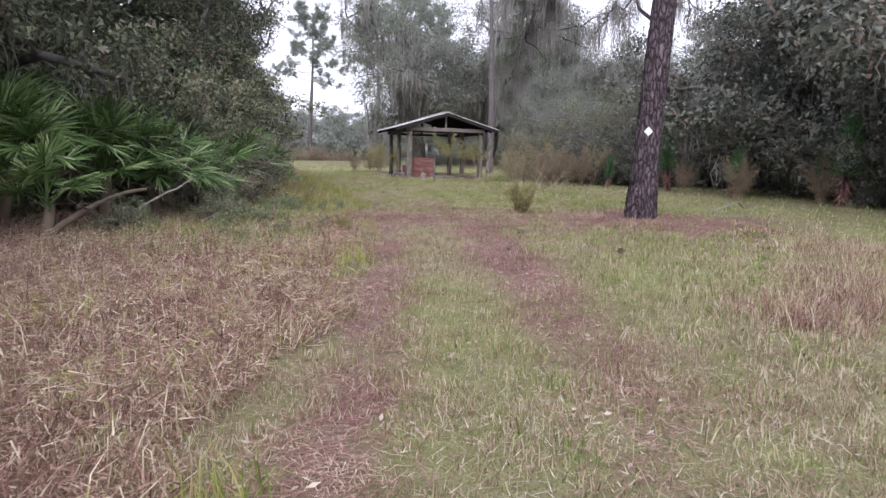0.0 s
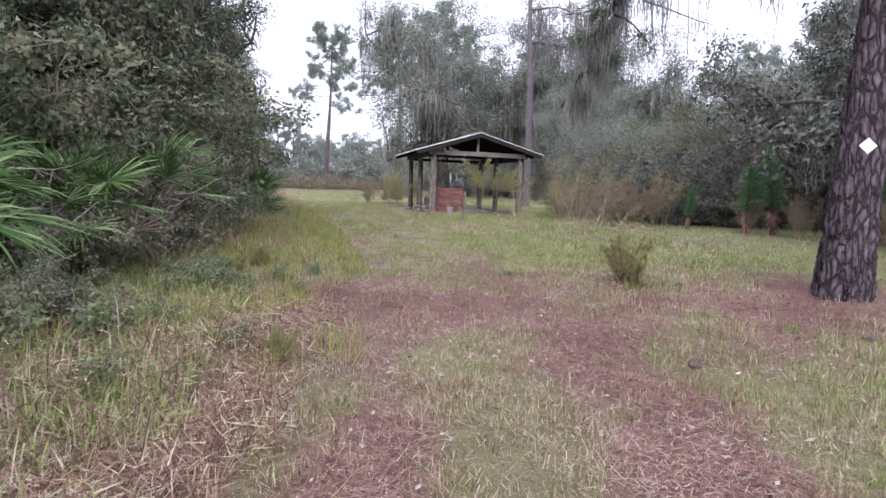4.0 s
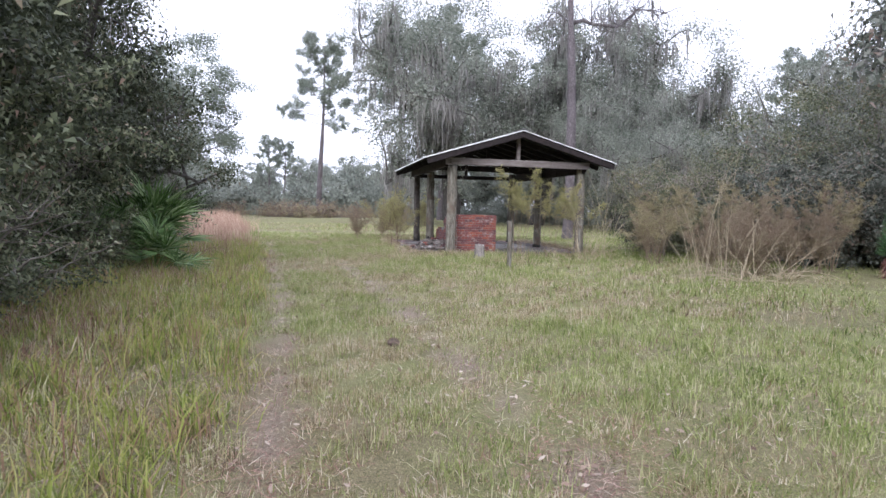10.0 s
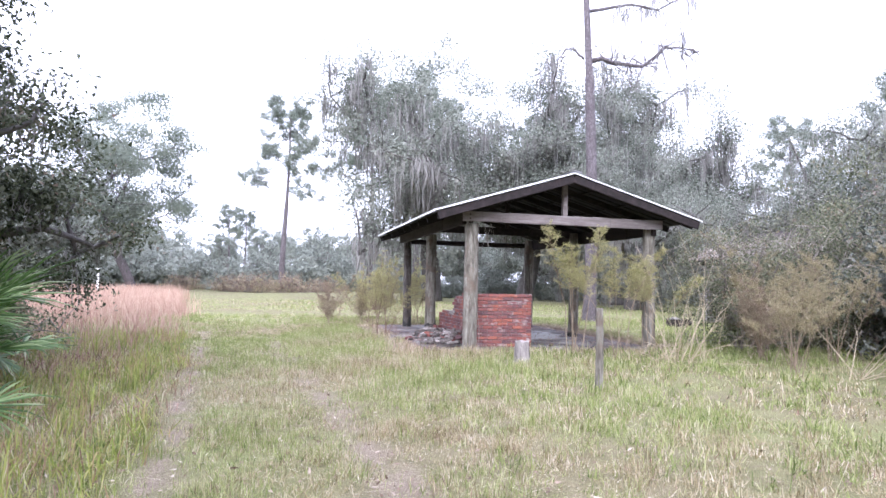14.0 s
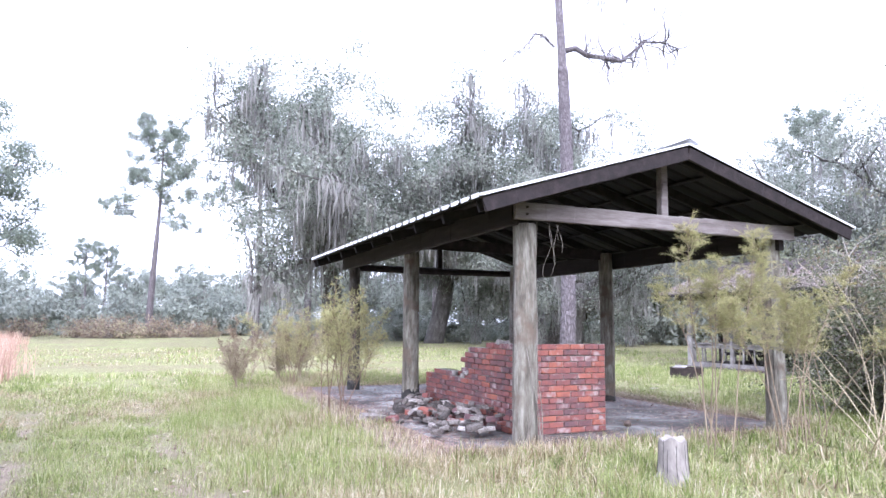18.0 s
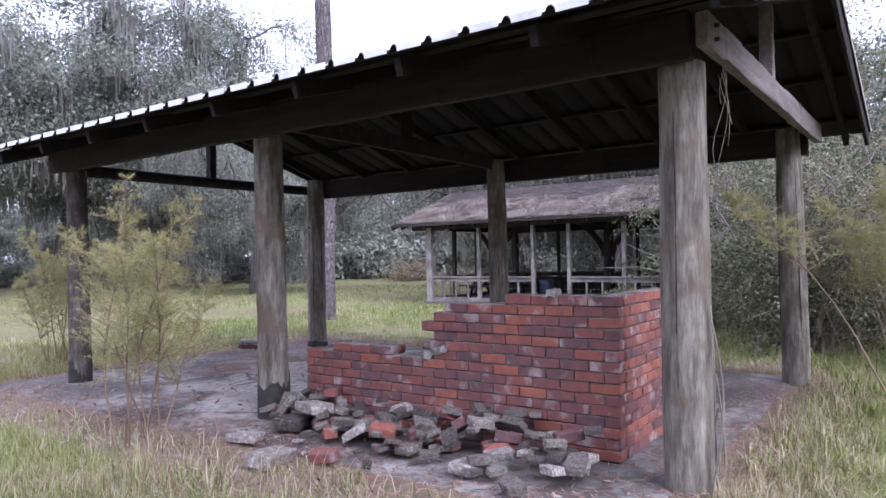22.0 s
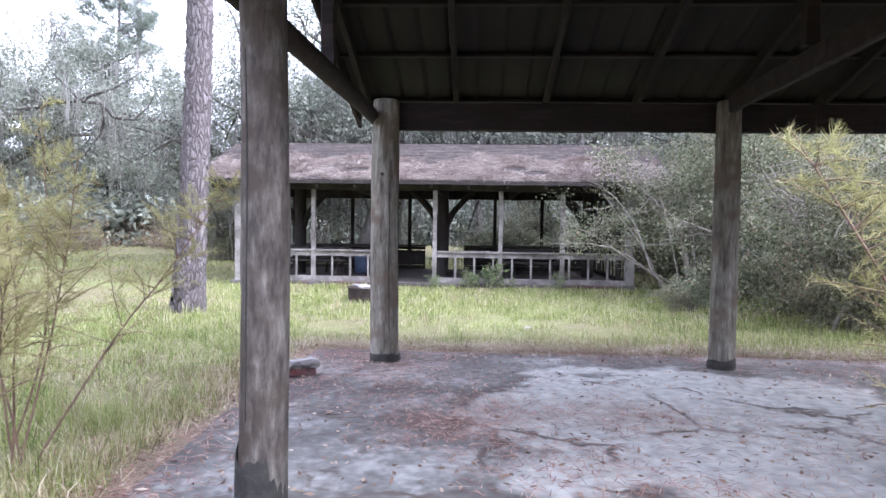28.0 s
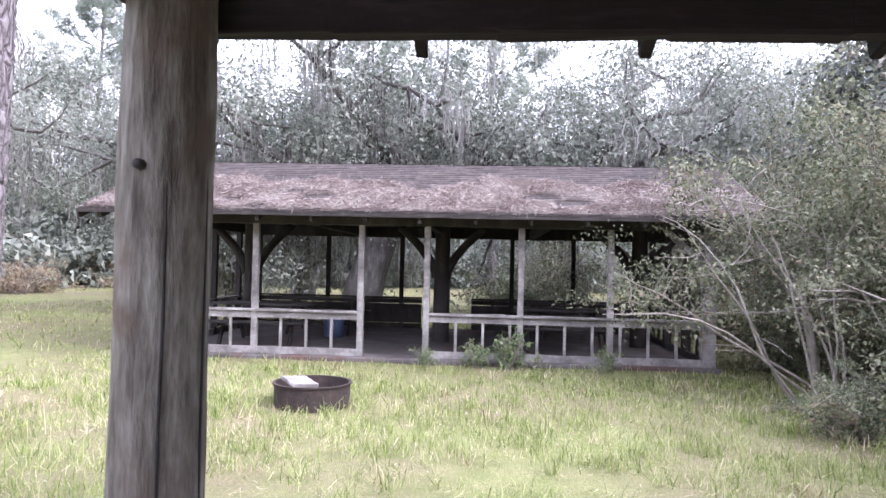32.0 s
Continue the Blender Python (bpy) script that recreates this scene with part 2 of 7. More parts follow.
M["moss"] = leafy("moss", [(0.0, (0.17, 0.16, 0.152)), (0.5, (0.275, 0.262, 0.25)), (1.0, (0.39, 0.376, 0.36))], 0.45, 0.95, 0.5, 0.8)
M["palm"] = leafy("palm", [(0.0, (0.051, 0.1, 0.03)), (0.5, (0.128, 0.217, 0.068)), (0.85, (0.281, 0.374, 0.17)), (1.0, (0.442, 0.461, 0.306))], 0.3, 0.28)
M["palm_dead"] = leafy("palm_dead", [(0.0, (0.08, 0.055, 0.042)), (1.0, (0.24, 0.19, 0.145))], 0.2, 0.8)
M["fennel"] = leafy("fennel", [(0.0, (0.28, 0.275, 0.115)), (0.5, (0.43, 0.41, 0.2)), (0.9, (0.56, 0.52, 0.31)), (1.0, (0.37, 0.28, 0.17))], 0.5, 0.9)
M["fennel_dull"] = leafy("fennel_dull", [(0.0, (0.23, 0.20, 0.115)), (0.5, (0.36, 0.315, 0.19)), (1.0, (0.48, 0.42, 0.28))], 0.45, 0.9, 1.2, 0.9, 1.5)
M["fennel_dry"] = leafy("fennel_dry", [(0.0, (0.2, 0.145, 0.115)), (0.5, (0.32, 0.25, 0.19)), (0.85, (0.42, 0.36, 0.25)), (1.0, (0.36, 0.37, 0.2))], 0.45, 0.9, 1.2, 0.9, 1.4)
M["grass_short"] = leafy("grass_short", [(0.0, (0.11, 0.09, 0.05)), (0.25, (0.265, 0.222, 0.115)), (0.5, (0.40, 0.335, 0.205)), (0.8, (0.54, 0.455, 0.33)), (1.0, (0.68, 0.60, 0.49))], 0.3, 0.9, 1.6)
M["grass_lush"] = leafy("grass_lush", [(0.0, (0.10, 0.145, 0.038)), (0.35, (0.225, 0.275, 0.085)), (0.7, (0.37, 0.40, 0.165)), (1.0, (0.56, 0.525, 0.34))], 0.4, 0.8, 1.4)
M["grass_dry"] = leafy("grass_dry", [(0.0, (0.12, 0.065, 0.058)), (0.35, (0.28, 0.16, 0.13)), (0.62, (0.42, 0.29, 0.225)), (0.85, (0.60, 0.50, 0.38)), (0.96, (0.72, 0.65, 0.50)), (1.0, (0.32, 0.36, 0.11))], 0.3, 0.9, 1.9)
M["grass_yellow"] = leafy("grass_yellow", [(0.0, (0.172, 0.216, 0.051)), (0.35, (0.344, 0.396, 0.101)), (0.58, (0.482, 0.469, 0.184)), (0.75, (0.43, 0.331, 0.184)), (1.0, (0.327, 0.216, 0.152))], 0.45, 0.85, 2.2, 1.0, 1.8)
M["grass_pink"] = leafy("grass_pink", [(0.0, (0.30, 0.18, 0.14)), (0.5, (0.47, 0.31, 0.25)), (1.0, (0.58, 0.45, 0.35))], 0.3, 0.9)
M["thatch"] = leafy("thatch", [(0.0, (0.17, 0.125, 0.10)), (0.4, (0.34, 0.27, 0.195)), (0.75, (0.48, 0.41, 0.31)), (1.0, (0.62, 0.56, 0.45))], 0.15, 0.9, 1.9)
M["needles"] = leafy("needles", [(0.0, (0.10, 0.045, 0.042)), (0.4, (0.26, 0.13, 0.112)), (0.75, (0.44, 0.26, 0.215)), (1.0, (0.60, 0.46, 0.38))], 0.1, 0.9)
M["dead_leaf"] = leafy("dead_leaf", [(0.0, (0.12, 0.08, 0.06)), (0.6, (0.28, 0.2, 0.16)), (1.0, (0.5, 0.43, 0.36))], 0.1, 0.9)
M["pine_bark"] = plated("pine_bark", (0.014, 0.009, 0.012), (0.042, 0.029, 0.037), (0.20, 0.15, 0.175), 12.0)
M["pale_bark"] = plated("pale_bark", (0.11, 0.092, 0.098), (0.145, 0.124, 0.131), (0.225, 0.2, 0.208), 16.0)
M["oak_bark"] = surface("oak_bark", [(0.2, (0.045, 0.04, 0.037)), (0.6, (0.11, 0.10, 0.095)), (1, (0.24, 0.23, 0.215))], 7, (1, 1, 0.4), 0.95, 0.8, 40)
M["fennel_stem"] = surface("fennel_stem", [(0.2, (0.12, 0.075, 0.06)), (1, (0.30, 0.21, 0.15))], 9, (1, 1, 0.3), 0.9, 0.2, 60)
# Dusty floor with reddish litter patches; the roof's shade is in the dark tones.
M["dusty_shaded_floor"] = surface("dusty_shaded_floor", [(0.2, (0.05, 0.042, 0.04)), (0.5, (0.095, 0.08, 0.077)), (1, (0.21, 0.195, 0.19))], 1.1, (1, 1, 1), 0.9, 0.2, 22, spots=(1.2, 0.4, (0.10, 0.06, 0.052)))
M["straw_stalk"] = surface("straw_stalk", [(0.2, (0.30, 0.24, 0.16)), (1, (0.56, 0.48, 0.35))], 9, (1, 1, 0.3), 0.9, 0.2, 60)
M["weed_stalk"] = surface("weed_stalk", [(0.2, (0.17, 0.125, 0.09)), (1, (0.40, 0.32, 0.23))], 9, (1, 1, 0.3), 0.9, 0.2, 60)
M["twig"] = surface("twig", [(0.2, (0.13, 0.11, 0.095)), (1, (0.36, 0.33, 0.29))], 9, (1, 1, 0.4), 0.9, 0.3, 60)
M["post"] = surface("post", [(0.15, (0.044, 0.037, 0.03)), (0.38, (0.115, 0.101, 0.082)), (0.55, (0.188, 0.173, 0.146)), (0.74, (0.283, 0.268, 0.233)), (1, (0.45, 0.432, 0.386))], 5.5, (2.8, 2.8, 0.5), 0.88, 0.9, 24, spots=(4.0, 0.4, (0.13, 0.098, 0.075)))
M["dark_post"] = surface("dark_post", [(0.15, (0.018, 0.014, 0.013)), (0.4, (0.06, 0.05, 0.045)), (0.6, (0.11, 0.097, 0.087)), (0.8, (0.19, 0.175, 0.16)), (1, (0.34, 0.33, 0.31))], 7.0, (2.2, 2.2, 0.6), 0.88, 0.7, 26, spots=(5.0, 0.42, (0.055, 0.042, 0.034)))
M["char"] = surface("char", [(0.2, (0.012, 0.012, 0.013)), (1, (0.06, 0.055, 0.05))], 9, (1, 1, 1), 0.9, 0.4, 50)
# Timber below the roof: its shade is put into these near-black browns.
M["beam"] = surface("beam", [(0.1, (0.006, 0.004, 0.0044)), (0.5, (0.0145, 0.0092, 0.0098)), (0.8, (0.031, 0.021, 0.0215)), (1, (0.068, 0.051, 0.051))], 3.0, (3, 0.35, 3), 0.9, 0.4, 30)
# Same timber at about half the tone, painting deeper shade on rafters and purlins.
M["shaded_beam"] = surface("shaded_beam", [(0.1, (0.004, 0.003, 0.0031)), (0.5, (0.0085, 0.006, 0.0062)), (0.8, (0.018, 0.013, 0.0132)), (1, (0.04, 0.031, 0.031))], 3.0, (3, 0.35, 3), 0.92, 0.4, 30)
M["plank"] = surface("plank", [(0.1, (0.07, 0.055, 0.053)), (0.5, (0.17, 0.145, 0.14)), (0.8, (0.26, 0.235, 0.23)), (1, (0.36, 0.335, 0.33))], 3.0, (0.4, 3, 3), 0.85, 0.4, 30)
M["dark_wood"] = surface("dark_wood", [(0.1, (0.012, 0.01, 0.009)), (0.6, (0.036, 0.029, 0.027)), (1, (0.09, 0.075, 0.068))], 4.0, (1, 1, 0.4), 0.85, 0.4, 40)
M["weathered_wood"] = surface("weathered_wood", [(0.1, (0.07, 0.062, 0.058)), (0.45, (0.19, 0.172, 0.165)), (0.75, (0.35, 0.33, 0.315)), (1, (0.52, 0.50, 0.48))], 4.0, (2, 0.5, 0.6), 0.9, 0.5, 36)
M["grey_wood"] = surface("grey_wood", [(0.1, (0.11, 0.095, 0.09)), (0.5, (0.28, 0.25, 0.235)), (0.8, (0.46, 0.43, 0.41)), (1, (0.62, 0.6, 0.57))], 4.0, (2, 0.5, 0.6), 0.9, 0.4, 36)
M["metal"] = surface("metal", [(0.2, (0.30, 0.27, 0.25)), (0.55, (0.55, 0.55, 0.55)), (1, (0.72, 0.73, 0.74))], 1.6, (1, 2.5, 1), 0.45, 0.1, 30, metal=0.6)
# Near-white tone paints the sky's glint on the sheet edges.
M["glint_metal"] = surface("glint_metal", [(0.2, (0.55, 0.55, 0.55)), (0.6, (0.75, 0.75, 0.76)), (1, (0.8, 0.8, 0.8))], 4, (1, 1, 1), 0.5, 0.1, 30)
# Sheet undersides: rusty metal, with the shade below the roof put into its colour.
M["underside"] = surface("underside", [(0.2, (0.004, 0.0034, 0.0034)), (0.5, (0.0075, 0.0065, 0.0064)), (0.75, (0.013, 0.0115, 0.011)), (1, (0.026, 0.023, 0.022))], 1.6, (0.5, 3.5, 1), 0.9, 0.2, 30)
M["concrete"] = surface("concrete", [(0.15, (0.13, 0.12, 0.12)), (0.38, (0.24, 0.23, 0.235)), (0.55, (0.40, 0.395, 0.40)), (0.75, (0.56, 0.56, 0.56)), (1, (0.62, 0.62, 0.615))], 0.8, (1, 1, 1), 0.9, 0.25, 18, spots=(0.9, 0.46, (0.15, 0.125, 0.12)))
M["slab"] = slab_material()
M["rubble"] = surface("rubble", [(0.1, (0.05, 0.043, 0.04)), (0.45, (0.15, 0.13, 0.12)), (0.8, (0.30, 0.27, 0.255)), (1, (0.55, 0.51, 0.49))], 9, (1, 1, 1), 0.95, 0.9, 50, each=0.8, spots=(7, 0.3, (0.25, 0.12, 0.10)))
M["brick"] = surface("brick", [(0.0, (0.085, 0.052, 0.06)), (0.25, (0.13, 0.062, 0.064)), (0.5, (0.18, 0.068, 0.064)), (0.72, (0.225, 0.077, 0.062)), (1.0, (0.30, 0.105, 0.068))], 11, (1, 1, 1), 0.9, 0.5, 60, each=0.7, spots=(7, 0.36, (0.34, 0.27, 0.265)))
M["grey_brick"] = surface("grey_brick", [(0.1, (0.10, 0.095, 0.10)), (0.6, (0.22, 0.215, 0.225)), (1, (0.42, 0.41, 0.41))], 9, (1, 1, 1), 0.95, 0.45, 60, each=0.6)
M["mortar"] = surface("mortar", [(0.1, (0.10, 0.088, 0.084)), (0.5, (0.23, 0.21, 0.2)), (1, (0.46, 0.435, 0.42))], 14, (1, 1, 1), 0.95, 0.6, 70)
M["shingle"] = surface("shingle", [(0.1, (0.02, 0.015, 0.014)), (0.6, (0.05, 0.038, 0.036)), (1, (0.10, 0.08, 0.075))], 6, (1, 1, 1), 0.9, 0.3, 60, island=0.35)
M["roof_litter"] = leafy("roof_litter", [(0.0, (0.20, 0.155, 0.145)), (0.5, (0.37, 0.31, 0.29)), (1.0, (0.54, 0.485, 0.455))], 0.15, 0.95, 1.6, 0.9, 1.6)
M["rust"] = surface("rust", [(0.1, (0.012, 0.01, 0.01)), (0.6, (0.045, 0.03, 0.027)), (1, (0.12, 0.075, 0.06))], 8, (1, 1, 1), 0.8, 0.4, 60, metal=0.2)
M["white_paint"] = surface("white_paint", [(0.1, (0.55, 0.55, 0.53)), (0.6, (0.76, 0.76, 0.75)), (1, (0.82, 0.82, 0.81))], 12, (1, 1, 1), 0.6, 0.1, 50)
M["cone"] = surface("cone", [(0.1, (0.05, 0.035, 0.03)), (1, (0.24, 0.18, 0.15))], 30, (1, 1, 1), 0.9, 0.3, 80)


# ---- mesh helpers ----
class Geo:
    """Collects triangles of one mesh."""

    def __init__(self):
        self.v, self.f, self.n = [], [], 0

    def add(self, v, f):
        v = np.asarray(v, float).reshape(-1, 3)
        self.v.append(v)
        self.f.append(np.asarray(f, int).reshape(-1, 3) + self.n)
        self.n += len(v)
        return self

    def mesh(self, name, material, smooth=False):
        v, f = np.concatenate(self.v), np.concatenate(self.f)
        me = bpy.data.meshes.new(name)
        me.vertices.add(len(v))
        me.vertices.foreach_set("co", v.astype(np.float32).ravel())
        me.loops.add(f.size)
        me.loops.foreach_set("vertex_index", f.astype(np.int32).ravel())
        me.polygons.add(len(f))
        me.polygons.foreach_set("loop_start", np.arange(0, f.size, 3, dtype=np.int32))
        if smooth:
            me.polygons.foreach_set("use_smooth", np.ones(len(f), bool))
        me.materials.append(material)
        me.update(calc_edges=True)
        return me


def part(name, shape, material, parent=None, label="", smooth=False):
    """Links a bmesh, a Geo or a mesh as one mesh object under a thing or a part."""
    if isinstance(shape, Geo):
        me = shape.mesh(name, material, smooth)
    elif isinstance(shape, bmesh.types.BMesh):
        me = bpy.data.meshes.new(name)
        shape.to_mesh(me)
        shape.free()
        me.materials.append(material)
        if smooth:
            me.polygons.foreach_set("use_smooth", np.ones(len(me.polygons), bool))
    else:
        me = shape
    ob = new(name, me)
    ob.parent = parent
    return tagged(ob, label=label)


def thing(name, at, label, category, group="", kind=""):
    ob = new(name)
    ob.empty_display_size = 0.1
    ob.matrix_basis = at if isinstance(at, Matrix) else pose(*at)
    return tagged(ob, label, category, group, kind)


def tube(geo, pts, radii, sides=7, rough=0.0, rng=None, cap=True):
    pts, radii = np.asarray(pts, float), np.asarray(radii, float)
    n = len(pts)
    d = np.gradient(pts, axis=0)
    d /= np.linalg.norm(d, axis=1)[:, None] + 1e-9
    ref = np.array([0.31, 0.87, 0.38]) if abs(d[:, 2]).mean() > 0.7 else np.array([0.05, 0.1, 1.0])
    u = np.cross(d, ref)
    u /= np.linalg.norm(u, axis=1)[:, None] + 1e-9
    w = np.cross(d, u)
    a = np.linspace(0, 2 * np.pi, sides, endpoint=False)
    r = radii[:, None] * np.ones(sides)
    if rough:
        r = r * (1 + rough * rng.normal(size=r.shape))
    v = pts[:, None] + r[..., None] * (np.cos(a)[None, :, None] * u[:, None] + np.sin(a)[None, :, None] * w[:, None])
    i, j = np.meshgrid(np.arange(n - 1), np.arange(sides), indexing="ij")
    p, q = i * sides + j, i * sides + (j + 1) % sides
    f = np.concatenate([np.stack([p, q, q + sides], -1).reshape(-1, 3), np.stack([p, q + sides, p + sides], -1).reshape(-1, 3)])
    v = v.reshape(-1, 3)
    if cap:
        v = np.concatenate([v, pts[-1:], pts[:1]])
        k = np.arange(sides)
        e = (n - 1) * sides
        f = np.concatenate([f, np.stack([e + k, e + (k + 1) % sides, np.full(sides, n * sides)], -1), np.stack([(k + 1) % sides, k, np.full(sides, n * sides + 1)], -1)])
    geo.add(v, f)


def unit(v):
    return v / (np.linalg.norm(v, axis=-1, keepdims=True) + 1e-9)


def leaves(geo, c, d, s, l, w):
    """Pointed leaves: centres, directions, sides, lengths, widths."""
    n = len(c)
    l, w = np.broadcast_to(l, n)[:, None], np.broadcast_to(w, n)[:, None]
    v = np.stack([c, c + d * l * 0.45 + s * w / 2, c + d * l, c + d * l * 0.45 - s * w / 2], 1).reshape(-1, 3)
    k = np.arange(n)[:, None] * 4
    geo.add(v, np.concatenate([k + [0, 1, 2], k + [0, 2, 3]]))


def slips(geo, c, d, s, l, w):
    """Small leaves or needles of one triangle each."""
    n = len(c)
    l, w = np.broadcast_to(l, n)[:, None], np.broadcast_to(w, n)[:, None]
    v = np.stack([c - s * w / 2, c + s * w / 2, c + d * l], 1).reshape(-1, 3)
    geo.add(v, np.arange(3 * n).reshape(-1, 3))


def leaf_cloud(geo, rng, centres, each, radius, l, w, droop=0.0, whole=False):
    """Leaves in clumps, their faces turned up and outwards."""
    c = np.repeat(np.asarray(centres), each, 0)
    g = np.clip(rng.normal(size=c.shape), -2.1, 2.1) * radius
    g[:, 2] *= 0.62
    face = unit(unit(g + [0, 0, 0.7 * radius]) + rng.normal(size=c.shape) * 0.5)
    d = rng.normal(size=c.shape)
    d[:, 2] -= droop
    d = unit(d - face * np.sum(d * face, -1, keepdims=True))
    s = np.cross(face, d)
    k = rng.uniform(0.7, 1.3, len(c))
    (leaves if whole else slips)(geo, c + g, d, s, l * k, w * k)


def moss(geo, rng, at, low, high, width=0.09, strands=3, bunch=0.09):
    """Hanging strands of tree moss: tapered, slightly twisted ribbons."""
    at = np.repeat(np.asarray(at), strands, 0) + rng.normal(size=(len(at) * strands, 3)) * [bunch, bunch, 0.05]
    n, k = len(at), 5
    length = np.repeat(low + (high - low) * rng.uniform(0, 1, n // strands) ** 1.6, strands) * rng.uniform(0.35, 1.0, n)
    a = rng.uniform(0, 2 * np.pi, n)
    side = np.stack([np.cos(a), np.sin(a), 0 * a], -1)
    w0 = width * rng.uniform(0.5, 1.3, n)
    rows = []
    sway = rng.normal(size=(n, 3)) * [0.06, 0.06, 0]
    for i in range(k):
        t = i / (k - 1)
        mid = at + np.stack([0 * a, 0 * a, -length * t], -1) + sway * np.sin(t * 3.0) + rng.normal(size=(n, 3)) * [0.025, 0.025, 0.01]
        ww = (w0 * (0.35 + 1.0 * t) * (1 - t) ** 0.6 + 0.004)[:, None]
        rows += [mid - side * ww / 2, mid + side * ww / 2]
    v = np.stack(rows, 1).reshape(-1, 3)
    b = np.arange(n)[:, None] * (2 * k)
    f = []
    for i in range(k - 1):
        o = 2 * i
        f += [b + [o, o + 1, o + 3], b + [o, o + 3, o + 2]]
    geo.add(v, np.concatenate(f))


def blades(geo, rng, xy, z, h, w, lean=0.5, arch=0.6):
    """Bent grass blades: a quad and a tip each."""
    n = len(xy)
    h = np.broadcast_to(h, n) * rng.uniform(0.55, 1.25, n)
    w = np.broadcast_to(w, n) * rng.uniform(0.7, 1.3, n)
    a, b = rng.uniform(0, 2 * np.pi, n), rng.uniform(0, 2 * np.pi, n)
    tilt = np.abs(rng.normal(size=n)) * lean
    go = np.stack([np.cos(a), np.sin(a)], -1)
    side = np.stack([np.cos(b), np.sin(b), 0 * b], -1) * (w / 2)[:, None]
    root = np.concatenate([xy, np.broadcast_to(z, n)[:, None]], 1)
    m = root + np.concatenate([go * (h * 0.5 * np.sin(tilt))[:, None], (h * 0.55 * np.cos(tilt))[:, None]], 1)
    t2 = np.minimum(tilt + arch * rng.uniform(0, 1.4, n), 2.0)
    tip = m + np.concatenate([go * (h * 0.5 * np.sin(t2))[:, None], (h * 0.5 * np.cos(t2))[:, None]], 1)
    v = np.stack([root - side, root + side, m + side * 0.8, m - side * 0.8, tip], 1).reshape(-1, 3)
    k = np.arange(n)[:, None] * 5
    geo.add(v, np.concatenate([k + [0, 1, 2], k + [0, 2, 3], k + [3, 2, 4]]))


def wisps(geo, rng, xy, z, h, w, lean=0.7):
    """Short fine blades of one triangle each."""
    n = len(xy)
    h = np.broadcast_to(h, n) * rng.uniform(0.5, 1.3, n)
    a, b = rng.uniform(0, 2 * np.pi, n), rng.uniform(0, 2 * np.pi, n)
    tilt = np.minimum(np.abs(rng.normal(size=n)) * lean, 1.45)
    side = np.stack([np.cos(b), np.sin(b), 0 * b], -1) * (np.broadcast_to(w, n) * rng.uniform(0.7, 1.3, n) / 2)[:, None]
    root = np.concatenate([xy, np.broadcast_to(z, n)[:, None]], 1)
    tip = root + np.stack([np.cos(a) * h * np.sin(tilt), np.sin(a) * h * np.sin(tilt), h * np.cos(tilt)], -1)
    geo.add(np.stack([root - side, root + side, tip], 1).reshape(-1, 3), np.arange(3 * n).reshape(-1, 3))


def box(sx, sy, sz, bevel=0.0, jitter=0.0, rng=None, cuts=0):
    """A bevelled box round the origin, optionally worn."""
    bm = bmesh.new()
    bmesh.ops.create_cube(bm, size=1.0)
    bmesh.ops.scale(bm, vec=(sx, sy, sz), verts=bm.verts)
    if cuts:
        bmesh.ops.subdivide_edges(bm, edges=[e for e in bm.edges if e.calc_length() > 0.8 * max(sx, sy, sz)], cuts=cuts)
    if bevel:
        bmesh.ops.bevel(bm, geom=list(bm.edges), offset=bevel, segments=1, affect="EDGES")
    if jitter:
        for v in bm.verts:
            v.co += Vector(rng.normal(size=3)) * jitter
    return bm


def stick(p, q, w, h, bevel=0.008, jitter=0.003, rng=None, roll=0.0, cuts=4):
    """A squared timber from p to q, w across and h high."""
    p, q = Vector(p), Vector(q)
    bm = box((q - p).length, w, h, bevel, jitter, rng or np.random.RandomState(3), cuts)
    d = (q - p).normalized()
    side = Vector((0, 0, 1)).cross(d)
    side = side.normalized() if side.length > 1e-4 else Vector((0, 1, 0))
    up = d.cross(side)
    m = Matrix((d, side, up)).transposed().to_4x4()
    bmesh.ops.transform(bm, matrix=Matrix.Translation((p + q) / 2) @ m @ Matrix.Rotation(radians(roll), 4, "X"), verts=bm.verts)
    return bm


def log(p, q, r0, r1, seed, sides=16, rings=14, bow=0.02, rough=0.02):
    """A round timber, slightly bowed and uneven."""
    rng = np.random.RandomState(seed)
    p, q = np.array(p, float), np.array(q, float)
    t = np.linspace(0, 1, rings)
    t = np.concatenate([[0, 0.004], t[1:-1], [0.996, 1]])
    off = rng.normal(size=3) * bow
    pts = p + (q - p) * t[:, None] + np.sin(t * np.pi)[:, None] * off
    rad = r0 + (r1 - r0) * t
    rad = rad * (1 + rough * np.interp(t, np.linspace(0, 1, 6), rng.normal(size=6)))
    rad[0] *= 0.93
    rad[-1] *= 0.9
    g = Geo()
    tube(g, pts, rad, sides, rough * 0.5, rng)
    return g


PATH_LINE = ((-60, -8.5), (-42, -6.6), (-34, -5.1), (-29, -4.2), (-24, -3.55), (-18, -3.1), (-10, -3.45), (0, -4.3), (12, -5.2), (40, -7.0), (200, -9.0))


def path_x(y):
    return np.interp(y, [p[0] for p in PATH_LINE], [p[1] for p in PATH_LINE])


def wobble(x, y, s=1.0, seed=0.0):
    """Smooth plan-wise variation between about -1 and 1."""
    return (np.sin(x * 1.3 * s + seed) * np.cos(y * 1.1 * s - seed * 2) + 0.6 * np.sin(x * 2.9 * s - y * 2.3 * s + seed * 3) + 0.4 * np.cos(x * 5.1 * s + y * 4.3 * s + seed)) / 2


